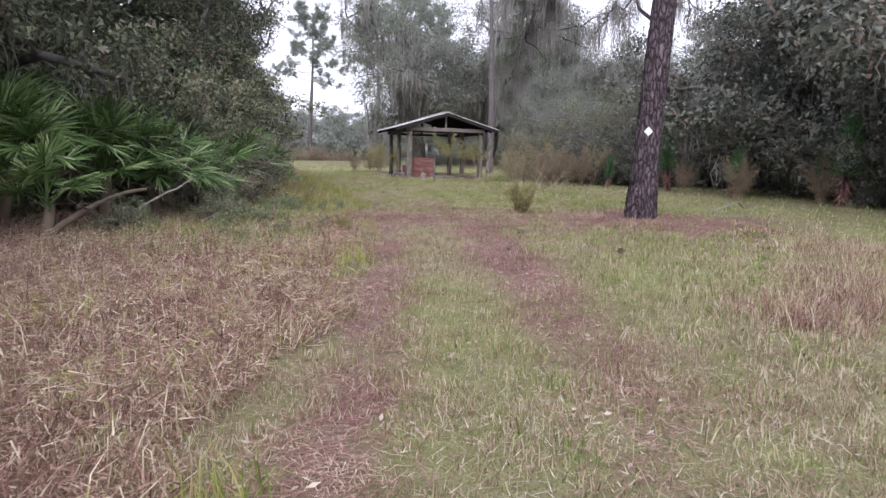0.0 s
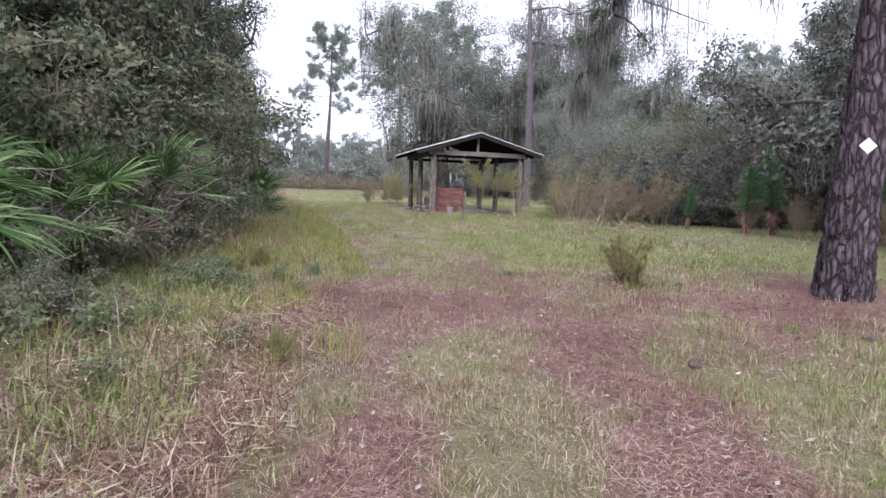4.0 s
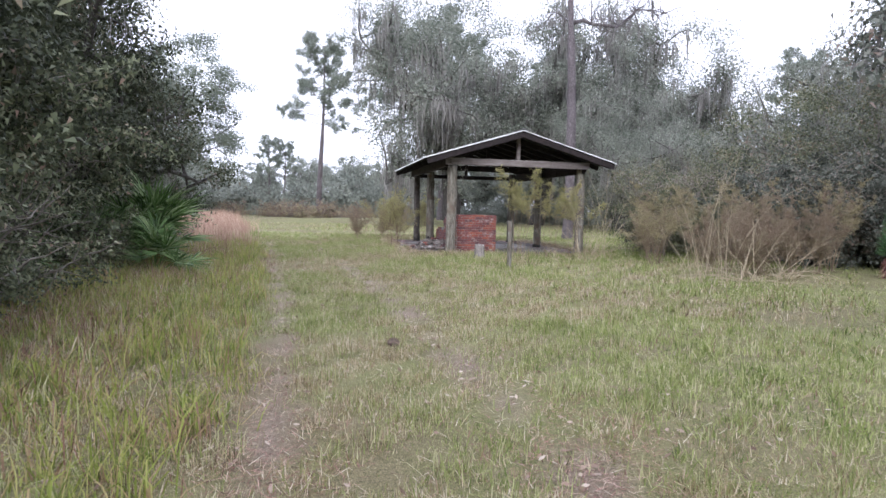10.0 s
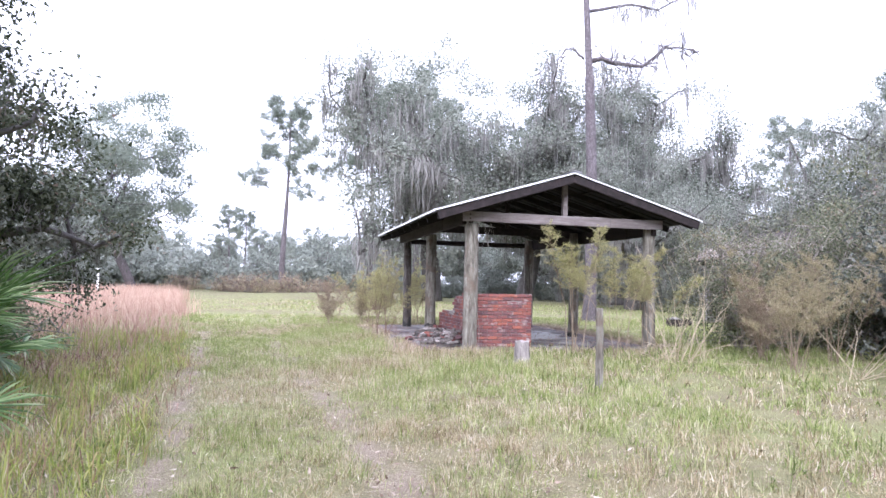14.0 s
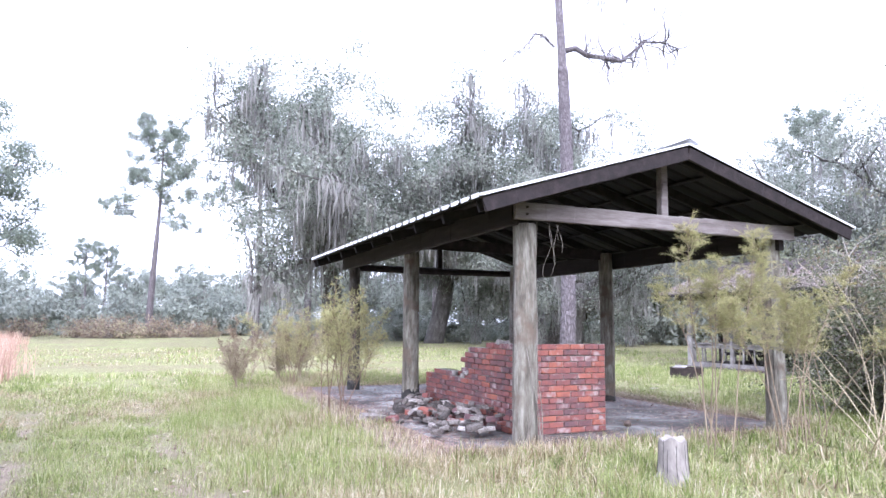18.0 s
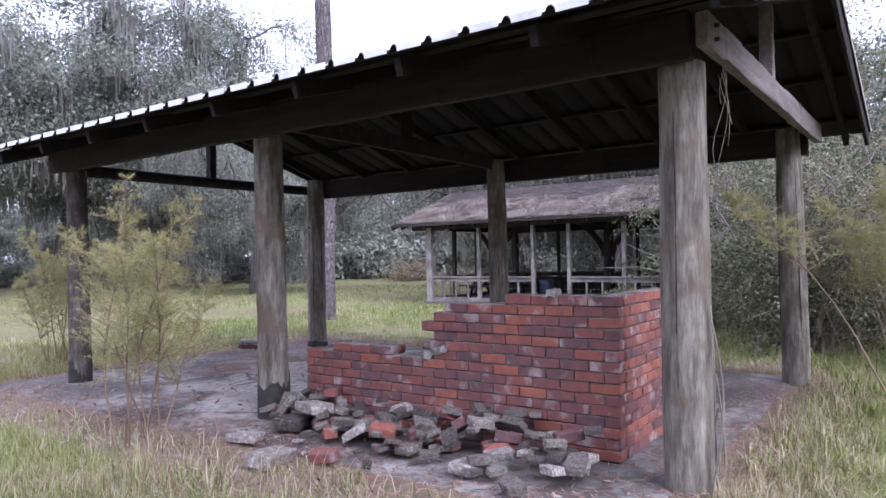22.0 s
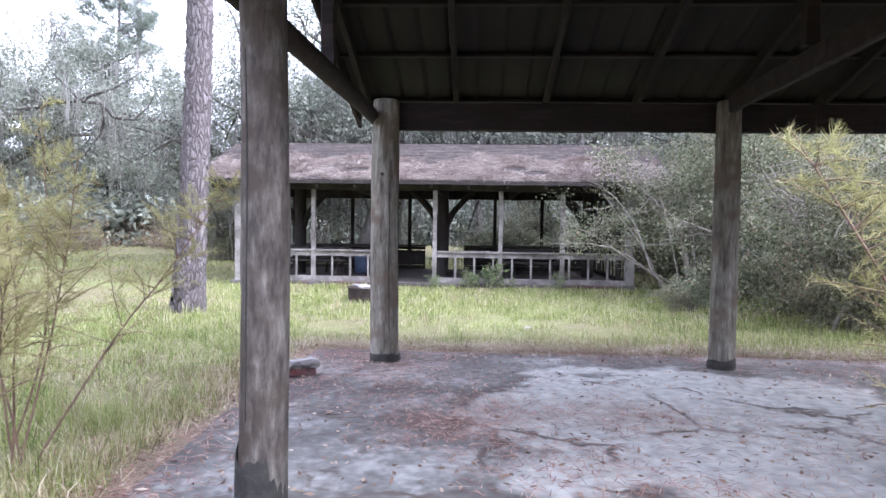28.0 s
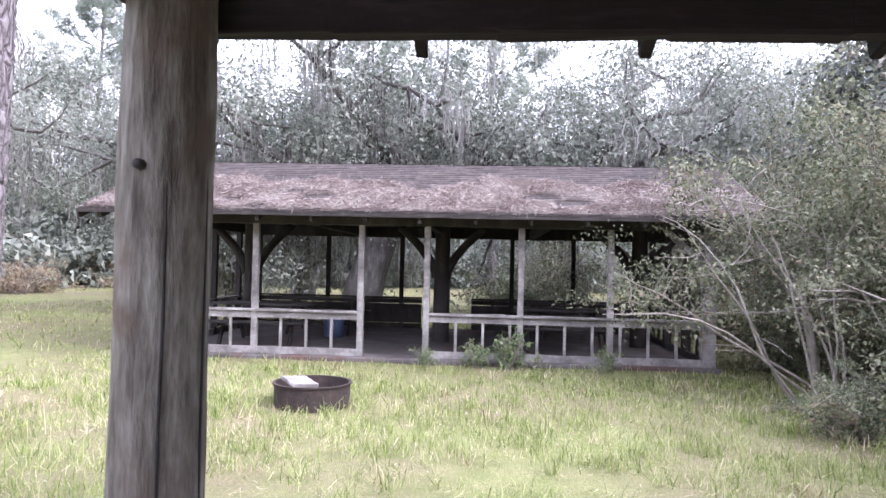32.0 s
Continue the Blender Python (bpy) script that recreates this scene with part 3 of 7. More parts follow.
def ground_z(x, y):
    x, y = np.asarray(x, float), np.asarray(y, float)
    z = 0.025 * wobble(x, y, 0.35, 1.0) + 0.012 * wobble(x, y, 1.7, 2.0)
    off = x - path_x(y)
    z = z - 0.03 * (np.exp(-((off - 0.75) / 0.25) ** 2) + np.exp(-((off + 0.75) / 0.25) ** 2)) * (y < 6)
    near = np.clip(1.6 - np.maximum(np.maximum(-0.8 - x, x - 4.4), np.maximum(-0.2 - y, y - 7.6)), 0, 1)
    return (z - 0.02) * (1 - near) - 0.006 * near


def litter(x, y):
    """How thickly fallen pine needles lie."""
    pine = np.exp(-(((x - 1.5) / 3.6) ** 2 + ((y + 22.5) / 3.2) ** 2))
    off = x - path_x(y)
    track = np.exp(-((off - 0.95) / 0.6) ** 2) * np.interp(y, [-36, -32, -30, -24, -20, -17, -14], [0.25, 0.5, 0.95, 1.0, 0.7, 0.35, 0.1]) + np.exp(-((off + 0.75) / 0.42) ** 2) * np.interp(y, [-36, -30, -24, -20, -15], [0.6, 0.8, 0.75, 0.5, 0.15])
    belt = np.exp(-((y + 22.0) / 3.1) ** 2) * np.clip((x + 9.0) / 2, 0, 1) * np.clip((5 - x) / 4, 0, 1) * 0.85
    return np.clip(1.12 * np.maximum(np.maximum(pine * 1.1, track), belt) * (0.85 + 0.45 * wobble(x, y, 1.1, 4.0) + 0.3 * wobble(x, y, 3.1, 8.0)), 0, 1)


def dirt(x, y):
    off = x - path_x(y)
    tracks = (np.exp(-((off + 0.75) / 0.21) ** 2) + 0.85 * np.exp(-((off - 0.78) / 0.3) ** 2)) * np.interp(y, [-34, -20, 0, 9, 16], [0.6, 1.0, 0.95, 0.5, 0.0])
    yard = np.clip(1.0 - 3.2 * np.maximum(np.maximum(-1.4 - x, x - 4.3), np.maximum(-0.05 - y, y - 7.85)) + 0.3 * wobble(x, y, 1.4, 6.0), 0, 1)
    return np.clip(np.maximum(tracks * (0.88 + 0.5 * wobble(x, y, 2.0, 5.0) + 0.25 * wobble(x, y, 5.0, 7.0)), yard), 0, 1)


# ---- ground: one sheet to the horizon ----
def spaced(lo, hi, step, far):
    mid = list(np.arange(lo, hi + step / 2, step))
    out, d = [], step
    x = mid[-1]
    while x < far:
        d *= 1.35
        x += d
        out.append(x)
    left, d, x = [], step, mid[0]
    while x > -far:
        d *= 1.35
        x -= d
        left.append(x)
    return np.array(left[::-1] + mid + out)


def make_ground():
    xs, ys = spaced(-13, 16, 0.22, 600), spaced(-40, 14, 0.22, 600)
    gx, gy = np.meshgrid(xs, ys, indexing="ij")
    z = ground_z(gx, gy)
    nx, ny = gx.shape
    v = np.stack([gx, gy, z], -1).reshape(-1, 3)
    i, j = np.meshgrid(np.arange(nx - 1), np.arange(ny - 1), indexing="ij")
    a = (i * ny + j).ravel()
    f = np.concatenate([np.stack([a, a + ny, a + ny + 1], -1), np.stack([a, a + ny + 1, a + 1], -1)])
    g = Geo().add(v, f)
    me = g.mesh("ground", M["ground"], True)
    fx, fy = gx.ravel(), gy.ravel()
    for name, values in (("litter", litter(fx, fy)), ("dirt", dirt(fx, fy)), ("tall", tall_zone(fx, fy))):
        at = me.attributes.new(name, "FLOAT", "POINT")
        at.data.foreach_set("value", values.astype(np.float32))
    tagged(new("ground", me), "dry mown grass and red pine litter over sandy soil", "ground", kind="structure")


def tall_zone(x, y):
    off = x - path_x(y)
    return np.clip((-off - 1.1) / 0.6, 0, 1) * (y < -22) * np.clip((x + 12) / 2, 0, 1)


def ground_material():
    m, n, l, p = base("ground")
    tc = n.new("ShaderNodeTexCoord")

    def noise_of(scale, detail=6):
        t = n.new("ShaderNodeTexNoise")
        t.inputs["Scale"].default_value, t.inputs["Detail"].default_value = scale, detail
        t.inputs["Roughness"].default_value = 0.7
        l.new(tc.outputs["Object"], t.inputs["Vector"])
        return t.outputs["Fac"]

    def mix(fac, a, b):
        x = n.new("ShaderNodeMix")
        x.data_type = "RGBA"
        l.new(fac, x.inputs["Factor"])
        l.new(a, x.inputs["A"])
        l.new(b, x.inputs["B"])
        return x.outputs["Result"]

    def mask(name, fac, low=0.3, high=0.75):
        at = n.new("ShaderNodeAttribute")
        at.attribute_name = name
        s = n.new("ShaderNodeMath")
        s.operation = "MULTIPLY_ADD"
        s.inputs[1].default_value = 0.7
        l.new(fac, s.inputs[0])
        k = n.new("ShaderNodeMath")
        k.operation = "SUBTRACT"
        k.inputs[1].default_value = 0.35
        l.new(at.outputs["Fac"], k.inputs[0])
        l.new(k.outputs[0], s.inputs[2])
        r = ramp(n, [(low, (0, 0, 0)), (high, (1, 1, 1))])
        l.new(s.outputs[0], r.inputs["Fac"])
        return r.outputs["Color"]

    big, mid, fine = noise_of(0.28), noise_of(2.6), noise_of(46, 9)
    grit = ramp(n, [(0.38, (0.35, 0.35, 0.35)), (0.62, (1.35, 1.35, 1.35))])
    l.new(noise_of(115, 4), grit.inputs["Fac"])
    g1 = ramp(n, [(0.25, (0.14, 0.145, 0.055)), (0.45, (0.235, 0.215, 0.105)), (0.62, (0.32, 0.27, 0.165)), (0.8, (0.40, 0.33, 0.225))])
    g2 = ramp(n, [(0.28, (0.04, 0.034, 0.02)), (0.5, (0.17, 0.145, 0.085)), (0.72, (0.38, 0.325, 0.23))])
    l.new(mid, g1.inputs["Fac"])
    l.new(fine, g2.inputs["Fac"])
    x = n.new("ShaderNodeMix")
    x.data_type = "RGBA"
    x.inputs["Factor"].default_value = 0.6
    l.new(g1.outputs["Color"], x.inputs["A"])
    l.new(g2.outputs["Color"], x.inputs["B"])
    lush = ramp(n, [(0.42, (0.0, 0.0, 0.0)), (0.62, (0.45, 0.45, 0.45))])
    l.new(big, lush.inputs["Fac"])
    gg = ramp(n, [(0.3, (0.16, 0.23, 0.055)), (0.7, (0.30, 0.36, 0.115))])
    l.new(mid, gg.inputs["Fac"])
    grass = mix(lush.outputs["Color"], x.outputs["Result"], gg.outputs["Color"])
    li = ramp(n, [(0.25, (0.09, 0.055, 0.05)), (0.5, (0.20, 0.12, 0.105)), (0.75, (0.34, 0.22, 0.185))])
    l.new(fine, li.inputs["Fac"])
    di = ramp(n, [(0.25, (0.13, 0.10, 0.078)), (0.5, (0.27, 0.215, 0.165)), (0.75, (0.42, 0.35, 0.275))])
    l.new(fine, di.inputs["Fac"])
    br = ramp(n, [(0.25, (0.08, 0.045, 0.032)), (0.5, (0.18, 0.11, 0.075)), (0.75, (0.30, 0.21, 0.14))])
    l.new(fine, br.inputs["Fac"])
    c = mix(mask("tall", mid), grass, br.outputs["Color"])
    c = mix(mask("dirt", mid, 0.3, 0.95), c, di.outputs["Color"])
    c = mix(mask("litter", mid), c, li.outputs["Color"])
    gr = n.new("ShaderNodeMix")
    gr.data_type, gr.blend_type = "RGBA", "MULTIPLY"
    gr.inputs["Factor"].default_value = 0.85
    l.new(c, gr.inputs["A"])
    l.new(grit.outputs["Color"], gr.inputs["B"])
    l.new(gr.outputs["Result"], p.inputs["Base Color"])
    p.inputs["Roughness"].default_value = 0.95
    p.inputs["Specular IOR Level"].default_value = 0.2
    b = n.new("ShaderNodeBump")
    b.inputs["Strength"].default_value, b.inputs["Distance"].default_value = 0.7, 0.03
    l.new(fine, b.inputs["Height"])
    l.new(b.outputs["Normal"], p.inputs["Normal"])
    return m


M["ground"] = ground_material()
make_ground()

# ---- shelter ----
POST_A = ((0.0, 0.0), (-0.03, 3.6), (0.0, 7.05))
POST_B = ((3.88, 0.03), (3.72, 3.55), (3.71, 6.93))
RIDGE_X, RIDGE_Z, EAVE_Z = 1.92, 3.5, 2.66
EAVE_A, EAVE_B, ROOF_S, ROOF_N = -0.86, 4.72, -0.62, 7.4


def roof_z(x):
    if x < RIDGE_X:
        return RIDGE_Z + (EAVE_Z - RIDGE_Z) * (RIDGE_X - x) / (RIDGE_X - EAVE_A)
    return RIDGE_Z + (EAVE_Z - RIDGE_Z) * (x - RIDGE_X) / (EAVE_B - RIDGE_X)


def make_shelter():
    sh = thing("picnic_shelter", (0, 0, 0), "open timber shelter of round posts under a metal gable roof", "shelter")
    rng = np.random.RandomState(5)
    for k, (x, y) in enumerate(POST_A + POST_B):
        r = (0.145, 0.135, 0.12, 0.135, 0.13, 0.148)[k]
        top = 2.5 if k < 3 else 2.66
        tx, ty = rng.normal() * 0.02, rng.normal() * 0.02
        bow = np.random.RandomState(20 + k).normal(size=3) * 0.012
        p = part("post", log((x, y, -0.3), (x + tx, y + ty, top), r * 1.02, r * 0.92, 20 + k, 20, 18, 0.012, 0.02), M["dark_post" if k == 2 else "post"], sh, "dark weathered round log post" if k == 2 else "weathered round log post, grey with brown streaks", True)
        if k in (1, 2, 4, 5):
            high = (0.34, 0.3, 0, 0, 0.1, 0.09)[k - 1 if k < 3 else k]
            ca = np.linspace(0, 2 * np.pi, 40, endpoint=False)
            rag = np.random.RandomState(60 + k).normal(size=40) * 0.05 + 0.14 * np.sin(ca + k) + 0.07 * np.sin(3 * ca + 2 * k)
            rings = [np.stack([x + r * q * np.cos(ca), y + r * q * np.sin(ca), 0 * ca + z], -1) for q, z in ((1.075, -0.03), (1.07, high * 0.4))]
            rings.append(np.stack([x + r * 1.045 * np.cos(ca), y + r * 1.045 * np.sin(ca), high * np.clip(0.95 + rag, 0.5, 1.6)], -1))
            rings.append(np.stack([x + r * 0.99 * np.cos(ca), y + r * 0.99 * np.sin(ca), high * np.clip(1.0 + rag, 0.5, 1.6)], -1))
            ri, rj = np.meshgrid(np.arange(3), np.arange(40), indexing="ij")
            ra, rb = (ri * 40 + rj).ravel(), (ri * 40 + (rj + 1) % 40).ravel()
            collar = Geo().add(np.concatenate(rings), np.concatenate([np.stack([ra, rb, rb + 40], -1), np.stack([ra, rb + 40, ra + 40], -1)]))
            part("charred_foot", collar, M["char"], p, "blackened foot of the post", True)
        # drying cracks
        g = Geo()
        for c in range(2):
            a = rng.uniform(0, 6.28) if k != 5 else 3.6 + c
            zz = np.linspace(0.3 + rng.uniform(0, 0.5), 2.2, 12)
            rr = r * np.interp(zz, [-0.3, top], [1.02, 0.92]) * 0.985
            u = (zz + 0.3) / (top + 0.3)
            mid = np.stack([x + tx * u, y + ty * u], -1) + np.sin(u * np.pi)[:, None] * bow[:2]
            pts = np.stack([mid[:, 0] + rr * np.cos(a + 0.02 * np.sin(zz * 5)), mid[:, 1] + rr * np.sin(a + 0.02 * np.sin(zz * 5)), zz], -1)
            tube(g, pts, 0.003 + 0.0025 * np.sin(np.linspace(0, np.pi, 12)), 5)
        part("crack", g, M["char"], p, "dark drying crack along the post")
    kn = POST_B[2]
    g = Geo()
    tube(g, [(kn[0] - 0.1, kn[1] + 0.025, 1.9), (kn[0] - 0.142, kn[1] + 0.036, 1.905)], [0.022, 0.014], 8)
    part("knot", g, M["dark_wood"], sh, "broken knot on the post")
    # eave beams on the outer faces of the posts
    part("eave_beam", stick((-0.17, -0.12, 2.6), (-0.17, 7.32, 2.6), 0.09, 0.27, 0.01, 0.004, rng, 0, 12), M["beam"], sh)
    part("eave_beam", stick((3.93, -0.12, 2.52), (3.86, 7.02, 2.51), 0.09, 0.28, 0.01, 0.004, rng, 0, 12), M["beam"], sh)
    # tie beams and king posts at both gables
    part("tie_beam", stick((-0.22, -0.19, 2.62), (4.05, -0.19, 2.6), 0.07, 0.19, 0.008, 0.004, rng, 0, 10), M["plank"], sh, "reddish-grey tie beam plank across the gable")
    part("king_post", stick((1.92, -0.12, 2.71), (1.92, -0.12, 3.36), 0.1, 0.1, 0.006, 0.003, rng), M["plank"], sh)
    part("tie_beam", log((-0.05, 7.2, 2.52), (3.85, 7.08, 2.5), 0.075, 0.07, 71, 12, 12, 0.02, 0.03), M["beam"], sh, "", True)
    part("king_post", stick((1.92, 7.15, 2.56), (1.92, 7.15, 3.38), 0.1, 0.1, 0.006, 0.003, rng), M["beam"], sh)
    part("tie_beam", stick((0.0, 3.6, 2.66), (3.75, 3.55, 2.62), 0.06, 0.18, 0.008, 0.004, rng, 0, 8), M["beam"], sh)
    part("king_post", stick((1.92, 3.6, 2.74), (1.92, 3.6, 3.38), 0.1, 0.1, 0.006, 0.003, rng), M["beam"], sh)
    # rafters
    n = 9
    for i in range(n):
        y = -0.4 + i * (7.6 / (n - 1))
        for e in (EAVE_A + 0.08, EAVE_B - 0.08):
            part("rafter", stick((RIDGE_X, y, RIDGE_Z - 0.1), (e, y, roof_z(e) - 0.1), 0.05, 0.12, 0.005, 0.003, rng, 0, 4), M["shaded_beam"], sh)
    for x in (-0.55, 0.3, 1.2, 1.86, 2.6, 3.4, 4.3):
        part("purlin", stick((x, ROOF_S + 0.03, roof_z(x) - 0.03), (x, ROOF_N - 0.03, roof_z(x) - 0.03), 0.09, 0.03, 0.004, 0.002, rng, 0, 4), M["shaded_beam"], sh)
    for y in (ROOF_S + 0.03, ROOF_N - 0.03):
        for e in (EAVE_A + 0.06, EAVE_B - 0.06):
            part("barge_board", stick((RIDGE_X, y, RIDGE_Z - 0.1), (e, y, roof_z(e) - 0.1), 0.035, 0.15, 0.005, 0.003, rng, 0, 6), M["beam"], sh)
    # ribbed metal sheets: one per rib bay
    for side, e in ((0, EAVE_A), (1, EAVE_B)):
        for k in range(10):
            y0, y1 = ROOF_S + k * (ROOF_N - ROOF_S) / 10, ROOF_S + (k + 1) * (ROOF_N - ROOF_S) / 10
            # A near-black skin below each sheet carries the roof's shade.
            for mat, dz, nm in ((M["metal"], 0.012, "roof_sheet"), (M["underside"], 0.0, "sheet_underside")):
                ribs = []
                w = (y1 - y0) / 3
                for q in range(3):
                    b = y0 + q * w
                    ribs += [(b, 0.0), (b + w - 0.075, 0.0), (b + w - 0.055, 0.03), (b + w - 0.03, 0.03), (b + w - 0.012, 0.0)]
                ribs.append((y1 + 0.004, 0.0))
                v, f = [], []
                xs = np.linspace(RIDGE_X, e, 6)
                sag = rng.normal(size=6) * 0.0008
                for s, x in enumerate(xs):
                    for y, h in ribs:
                        v.append((x, y, roof_z(x) + h + dz + sag[s]))
                m = len(ribs)
                for s in range(5):
                    for q in range(m - 1):
                        a = s * m + q
                        f += [(a, a + 1, a + m + 1), (a, a + m + 1, a + m)]
                g = Geo().add(v, f)
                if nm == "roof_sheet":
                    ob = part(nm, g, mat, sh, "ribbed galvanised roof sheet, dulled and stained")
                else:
                    part(nm, g, mat, ob, "rusty underside with the roof's shade in its colour")
    # White lip plates stand in for sky caught along eaves and gables.
    for side, e in ((-1, EAVE_A), (1, EAVE_B)):
        for k in range(30):
            w = (ROOF_N - ROOF_S) / 30
            y0 = ROOF_S + k * w
            part("drip_edge", stick((e + side * 0.008, y0 + 0.004, EAVE_Z + 0.012), (e + side * 0.008, y0 + w - 0.08, EAVE_Z + 0.012), 0.006, 0.045, 0, 0, rng, 0, 0), M["glint_metal"], sh, "folded edge of a roof sheet, sky glint painted on")
    for y in (ROOF_S - 0.006, ROOF_N + 0.006):
        for e in (EAVE_A, EAVE_B):
            part("rake_edge", stick((RIDGE_X, y, RIDGE_Z + 0.012), (e, y, EAVE_Z + 0.012), 0.006, 0.026, 0, 0, rng, 0, 0), M["glint_metal"], sh, "folded edge along the gable, sky glint painted on")
    cap = Geo()
    v = []
    for y in (ROOF_S - 0.01, ROOF_N + 0.01):
        for dx, dz in ((-0.16, -0.008), (0.0, 0.055), (0.16, -0.008)):
            v.append((RIDGE_X + dx, y, RIDGE_Z + 0.03 + dz))
    cap.add(v, [(0, 3, 4), (0, 4, 1), (1, 4, 5), (1, 5, 2)])
    part("ridge_cap", cap, M["metal"], sh)
    # bolts and hanging vines at the corner
    for z in (2.58, 2.66):
        g = Geo()
        tube(g, [(-0.08, -0.225, z), (-0.08, -0.25, z)], [0.014, 0.012], 8)
        part("bolt", g, M["rust"], sh)
    return sh


make_shelter()


def make_slab():
    bm = box(5.05, 7.75, 0.2, 0.02)
    bmesh.ops.subdivide_edges(bm, edges=list(bm.edges), cuts=10, use_grid_fill=True)
    rng = np.random.RandomState(8)
    for v in bm.verts:
        e = max(abs(v.co.x) / 2.52, abs(v.co.y) / 3.87)
        v.co.x += 0.05 * wobble(v.co.x, v.co.y, 1.3, 1.0) * (e > 0.95)
        v.co.y += 0.05 * wobble(v.co.x, v.co.y, 1.1, 2.0) * (e > 0.95)
        v.co.z += 0.004 * wobble(v.co.x, v.co.y, 1.5, 3.0)
    ob = part("slab", bm, M["slab"], None, "", True)
    ob.matrix_basis = pose(1.77, 3.93, -0.09)
    tagged(ob, "stained grey concrete slab with dirt and needle drifts", "slab", kind="structure")


make_slab()


# ---- brick barbecue pit ----
def brick_mesh(name, length, seed, material, depth=0.098, height=0.0645):
    bm = box(length, depth, height, 0.005, 0.0016, np.random.RandomState(seed))
    me = bpy.data.meshes.new(name)
    bm.to_mesh(me)
    bm.free()
    me.materials.append(material)
    return me


COURSE, BRICK = 0.0727, 0.213


def brick_wall(owner, p, q, out, height, material, seed, inner=True, chip=0.0):
    """Running bond along p-q, outer face on that line and turned towards out; height(s) is the top at s metres along it."""
    rng = np.random.RandomState(seed)
    p, q, out = np.array(p, float), np.array(q, float), np.array(out, float)
    length = np.linalg.norm(q - p)
    d = (q - p) / length
    ang = math.degrees(math.atan2(d[1], d[0]))
    full = [brick_mesh("brick", BRICK - 0.0085, seed + i, material) for i in range(4)]
    half = [brick_mesh("brick", BRICK / 2 - 0.0085, seed + 9 + i, material) for i in range(2)]
    core, back = Geo(), Geo()
    cube = box(1, 1, 1)
    cv = np.array([v.co[:] for v in cube.verts])
    cube.faces.ensure_lookup_table()
    bmesh.ops.triangulate(cube, faces=list(cube.faces))
    cf = np.array([[v.index for v in f.verts] for f in cube.faces])
    cube.free()
    rot = np.array([[d[0], -d[1], 0], [d[1], d[0], 0], [0, 0, 1]])
    for i in range(17):
        s = 0.0
        first = True
        while s < length - 0.05:
            step = BRICK / 2 if (first and i % 2) or length - s < BRICK * 0.75 else BRICK
            first = False
            mid = s + step / 2
            if (i + 0.9) * COURSE <= height(mid):
                at = p[:2] + d[:2] * mid - out[:2] * (0.049 + rng.normal() * 0.003)
                z = 0.0 + (i + 0.5) * COURSE
                ob = new("brick", (full if step == BRICK else half)[rng.randint(4 if step == BRICK else 2)])
                ob.parent = owner
                ob.matrix_basis = pose(at[0], at[1], z + rng.normal() * 0.0012, rng.normal() * 0.5, rng.normal() * 0.4, ang + rng.normal() * 0.6)
                for g, off, w in ((core, 0.055, 0.086), (back, 0.15, 0.098)):
                    if g is back and not inner:
                        continue
                    a = p[:2] + d[:2] * mid - out[:2] * off
                    lo, hi = max(s, 0.016) - 0.001, min(s + step, length - 0.016) + 0.001
                    if g is core:
                        a = p[:2] + d[:2] * (lo + hi) / 2 - out[:2] * off
                    sx, sz = (hi - lo, COURSE + 0.001) if g is core else (step - 0.011, COURSE - 0.011)
                    g.add((cv * [sx, w, sz]) @ rot.T + [a[0], a[1], z - (0.003 if g is core else 0)], cf)
                if inner:
                    a = p[:2] + d[:2] * mid - out[:2] * 0.15
                    core.add((cv * [step - 0.03, 0.085, COURSE]) @ rot.T + [a[0], a[1], z - 0.004], cf)
            s += step
    tagged(part("mortar", core, M["mortar"], owner, "crumbling pale mortar in the joints"), kind="stuff")
    if inner:
        tagged(part("inner_bricks", back, material, owner, "inner skin of bricks"), kind="stuff")


def make_pit():
    pit = thing("brick_barbecue", (0, 0, 0.02), "ruined red brick barbecue pit with a stepped broken wall", "barbecue")
    side_len = 2.86

    def side_top(s):
        y = 0.49 + s
        if y < 1.25:
            return 1.10
        if y < 1.8:
            return 1.03
        if y < 1.92:
            return 0.95
        if y < 2.0:
            return 0.9
        if y < 2.2:
            return 0.60
        if y < 2.5:
            return 0.60
        if y < 2.9:
            return 0.67
        if y < 3.1:
            return 0.67
        return 0.60

    brick_wall(pit, (0.2, 0.49, 0), (0.14, 3.35, 0), (-1, 0, 0), side_top, M["brick"], 31)
    brick_wall(pit, (0.31, 0.49, 0), (1.52, 0.52, 0), (0, -1, 0), lambda s: 1.10, M["brick"], 47)
    wall = thing("grey_brick_wall", (0, 0, 0.02), "sooty grey firebrick side of the barbecue pit", "wall")
    brick_wall(wall, (1.34, 2.55, 0), (1.34, 0.62, 0), (-1, 0, 0), lambda s: 0.95 if s > 0.42 else (0.66 if s > 0.2 else 0.45), M["grey_brick"], 63, inner=False)
    # mortar caps and loose bits on top
    rng = np.random.RandomState(12)
    for x, y, z, a in ((0.24, 0.98, 1.115, 10), (0.22, 2.08, 0.625, 40), (0.19, 1.93, 0.67, 75)):
        chunk = part("mortar_chunk", box(0.16, 0.07, 0.06, 0.012, 0.008, rng, 2), M["mortar"])
        chunk.matrix_basis = pose(x, y, z, 4, 8, a)
        tagged(chunk, "loose pale lump of mortar lying on the brick wall", "rubble", "loose lumps on the wall")


make_pit()


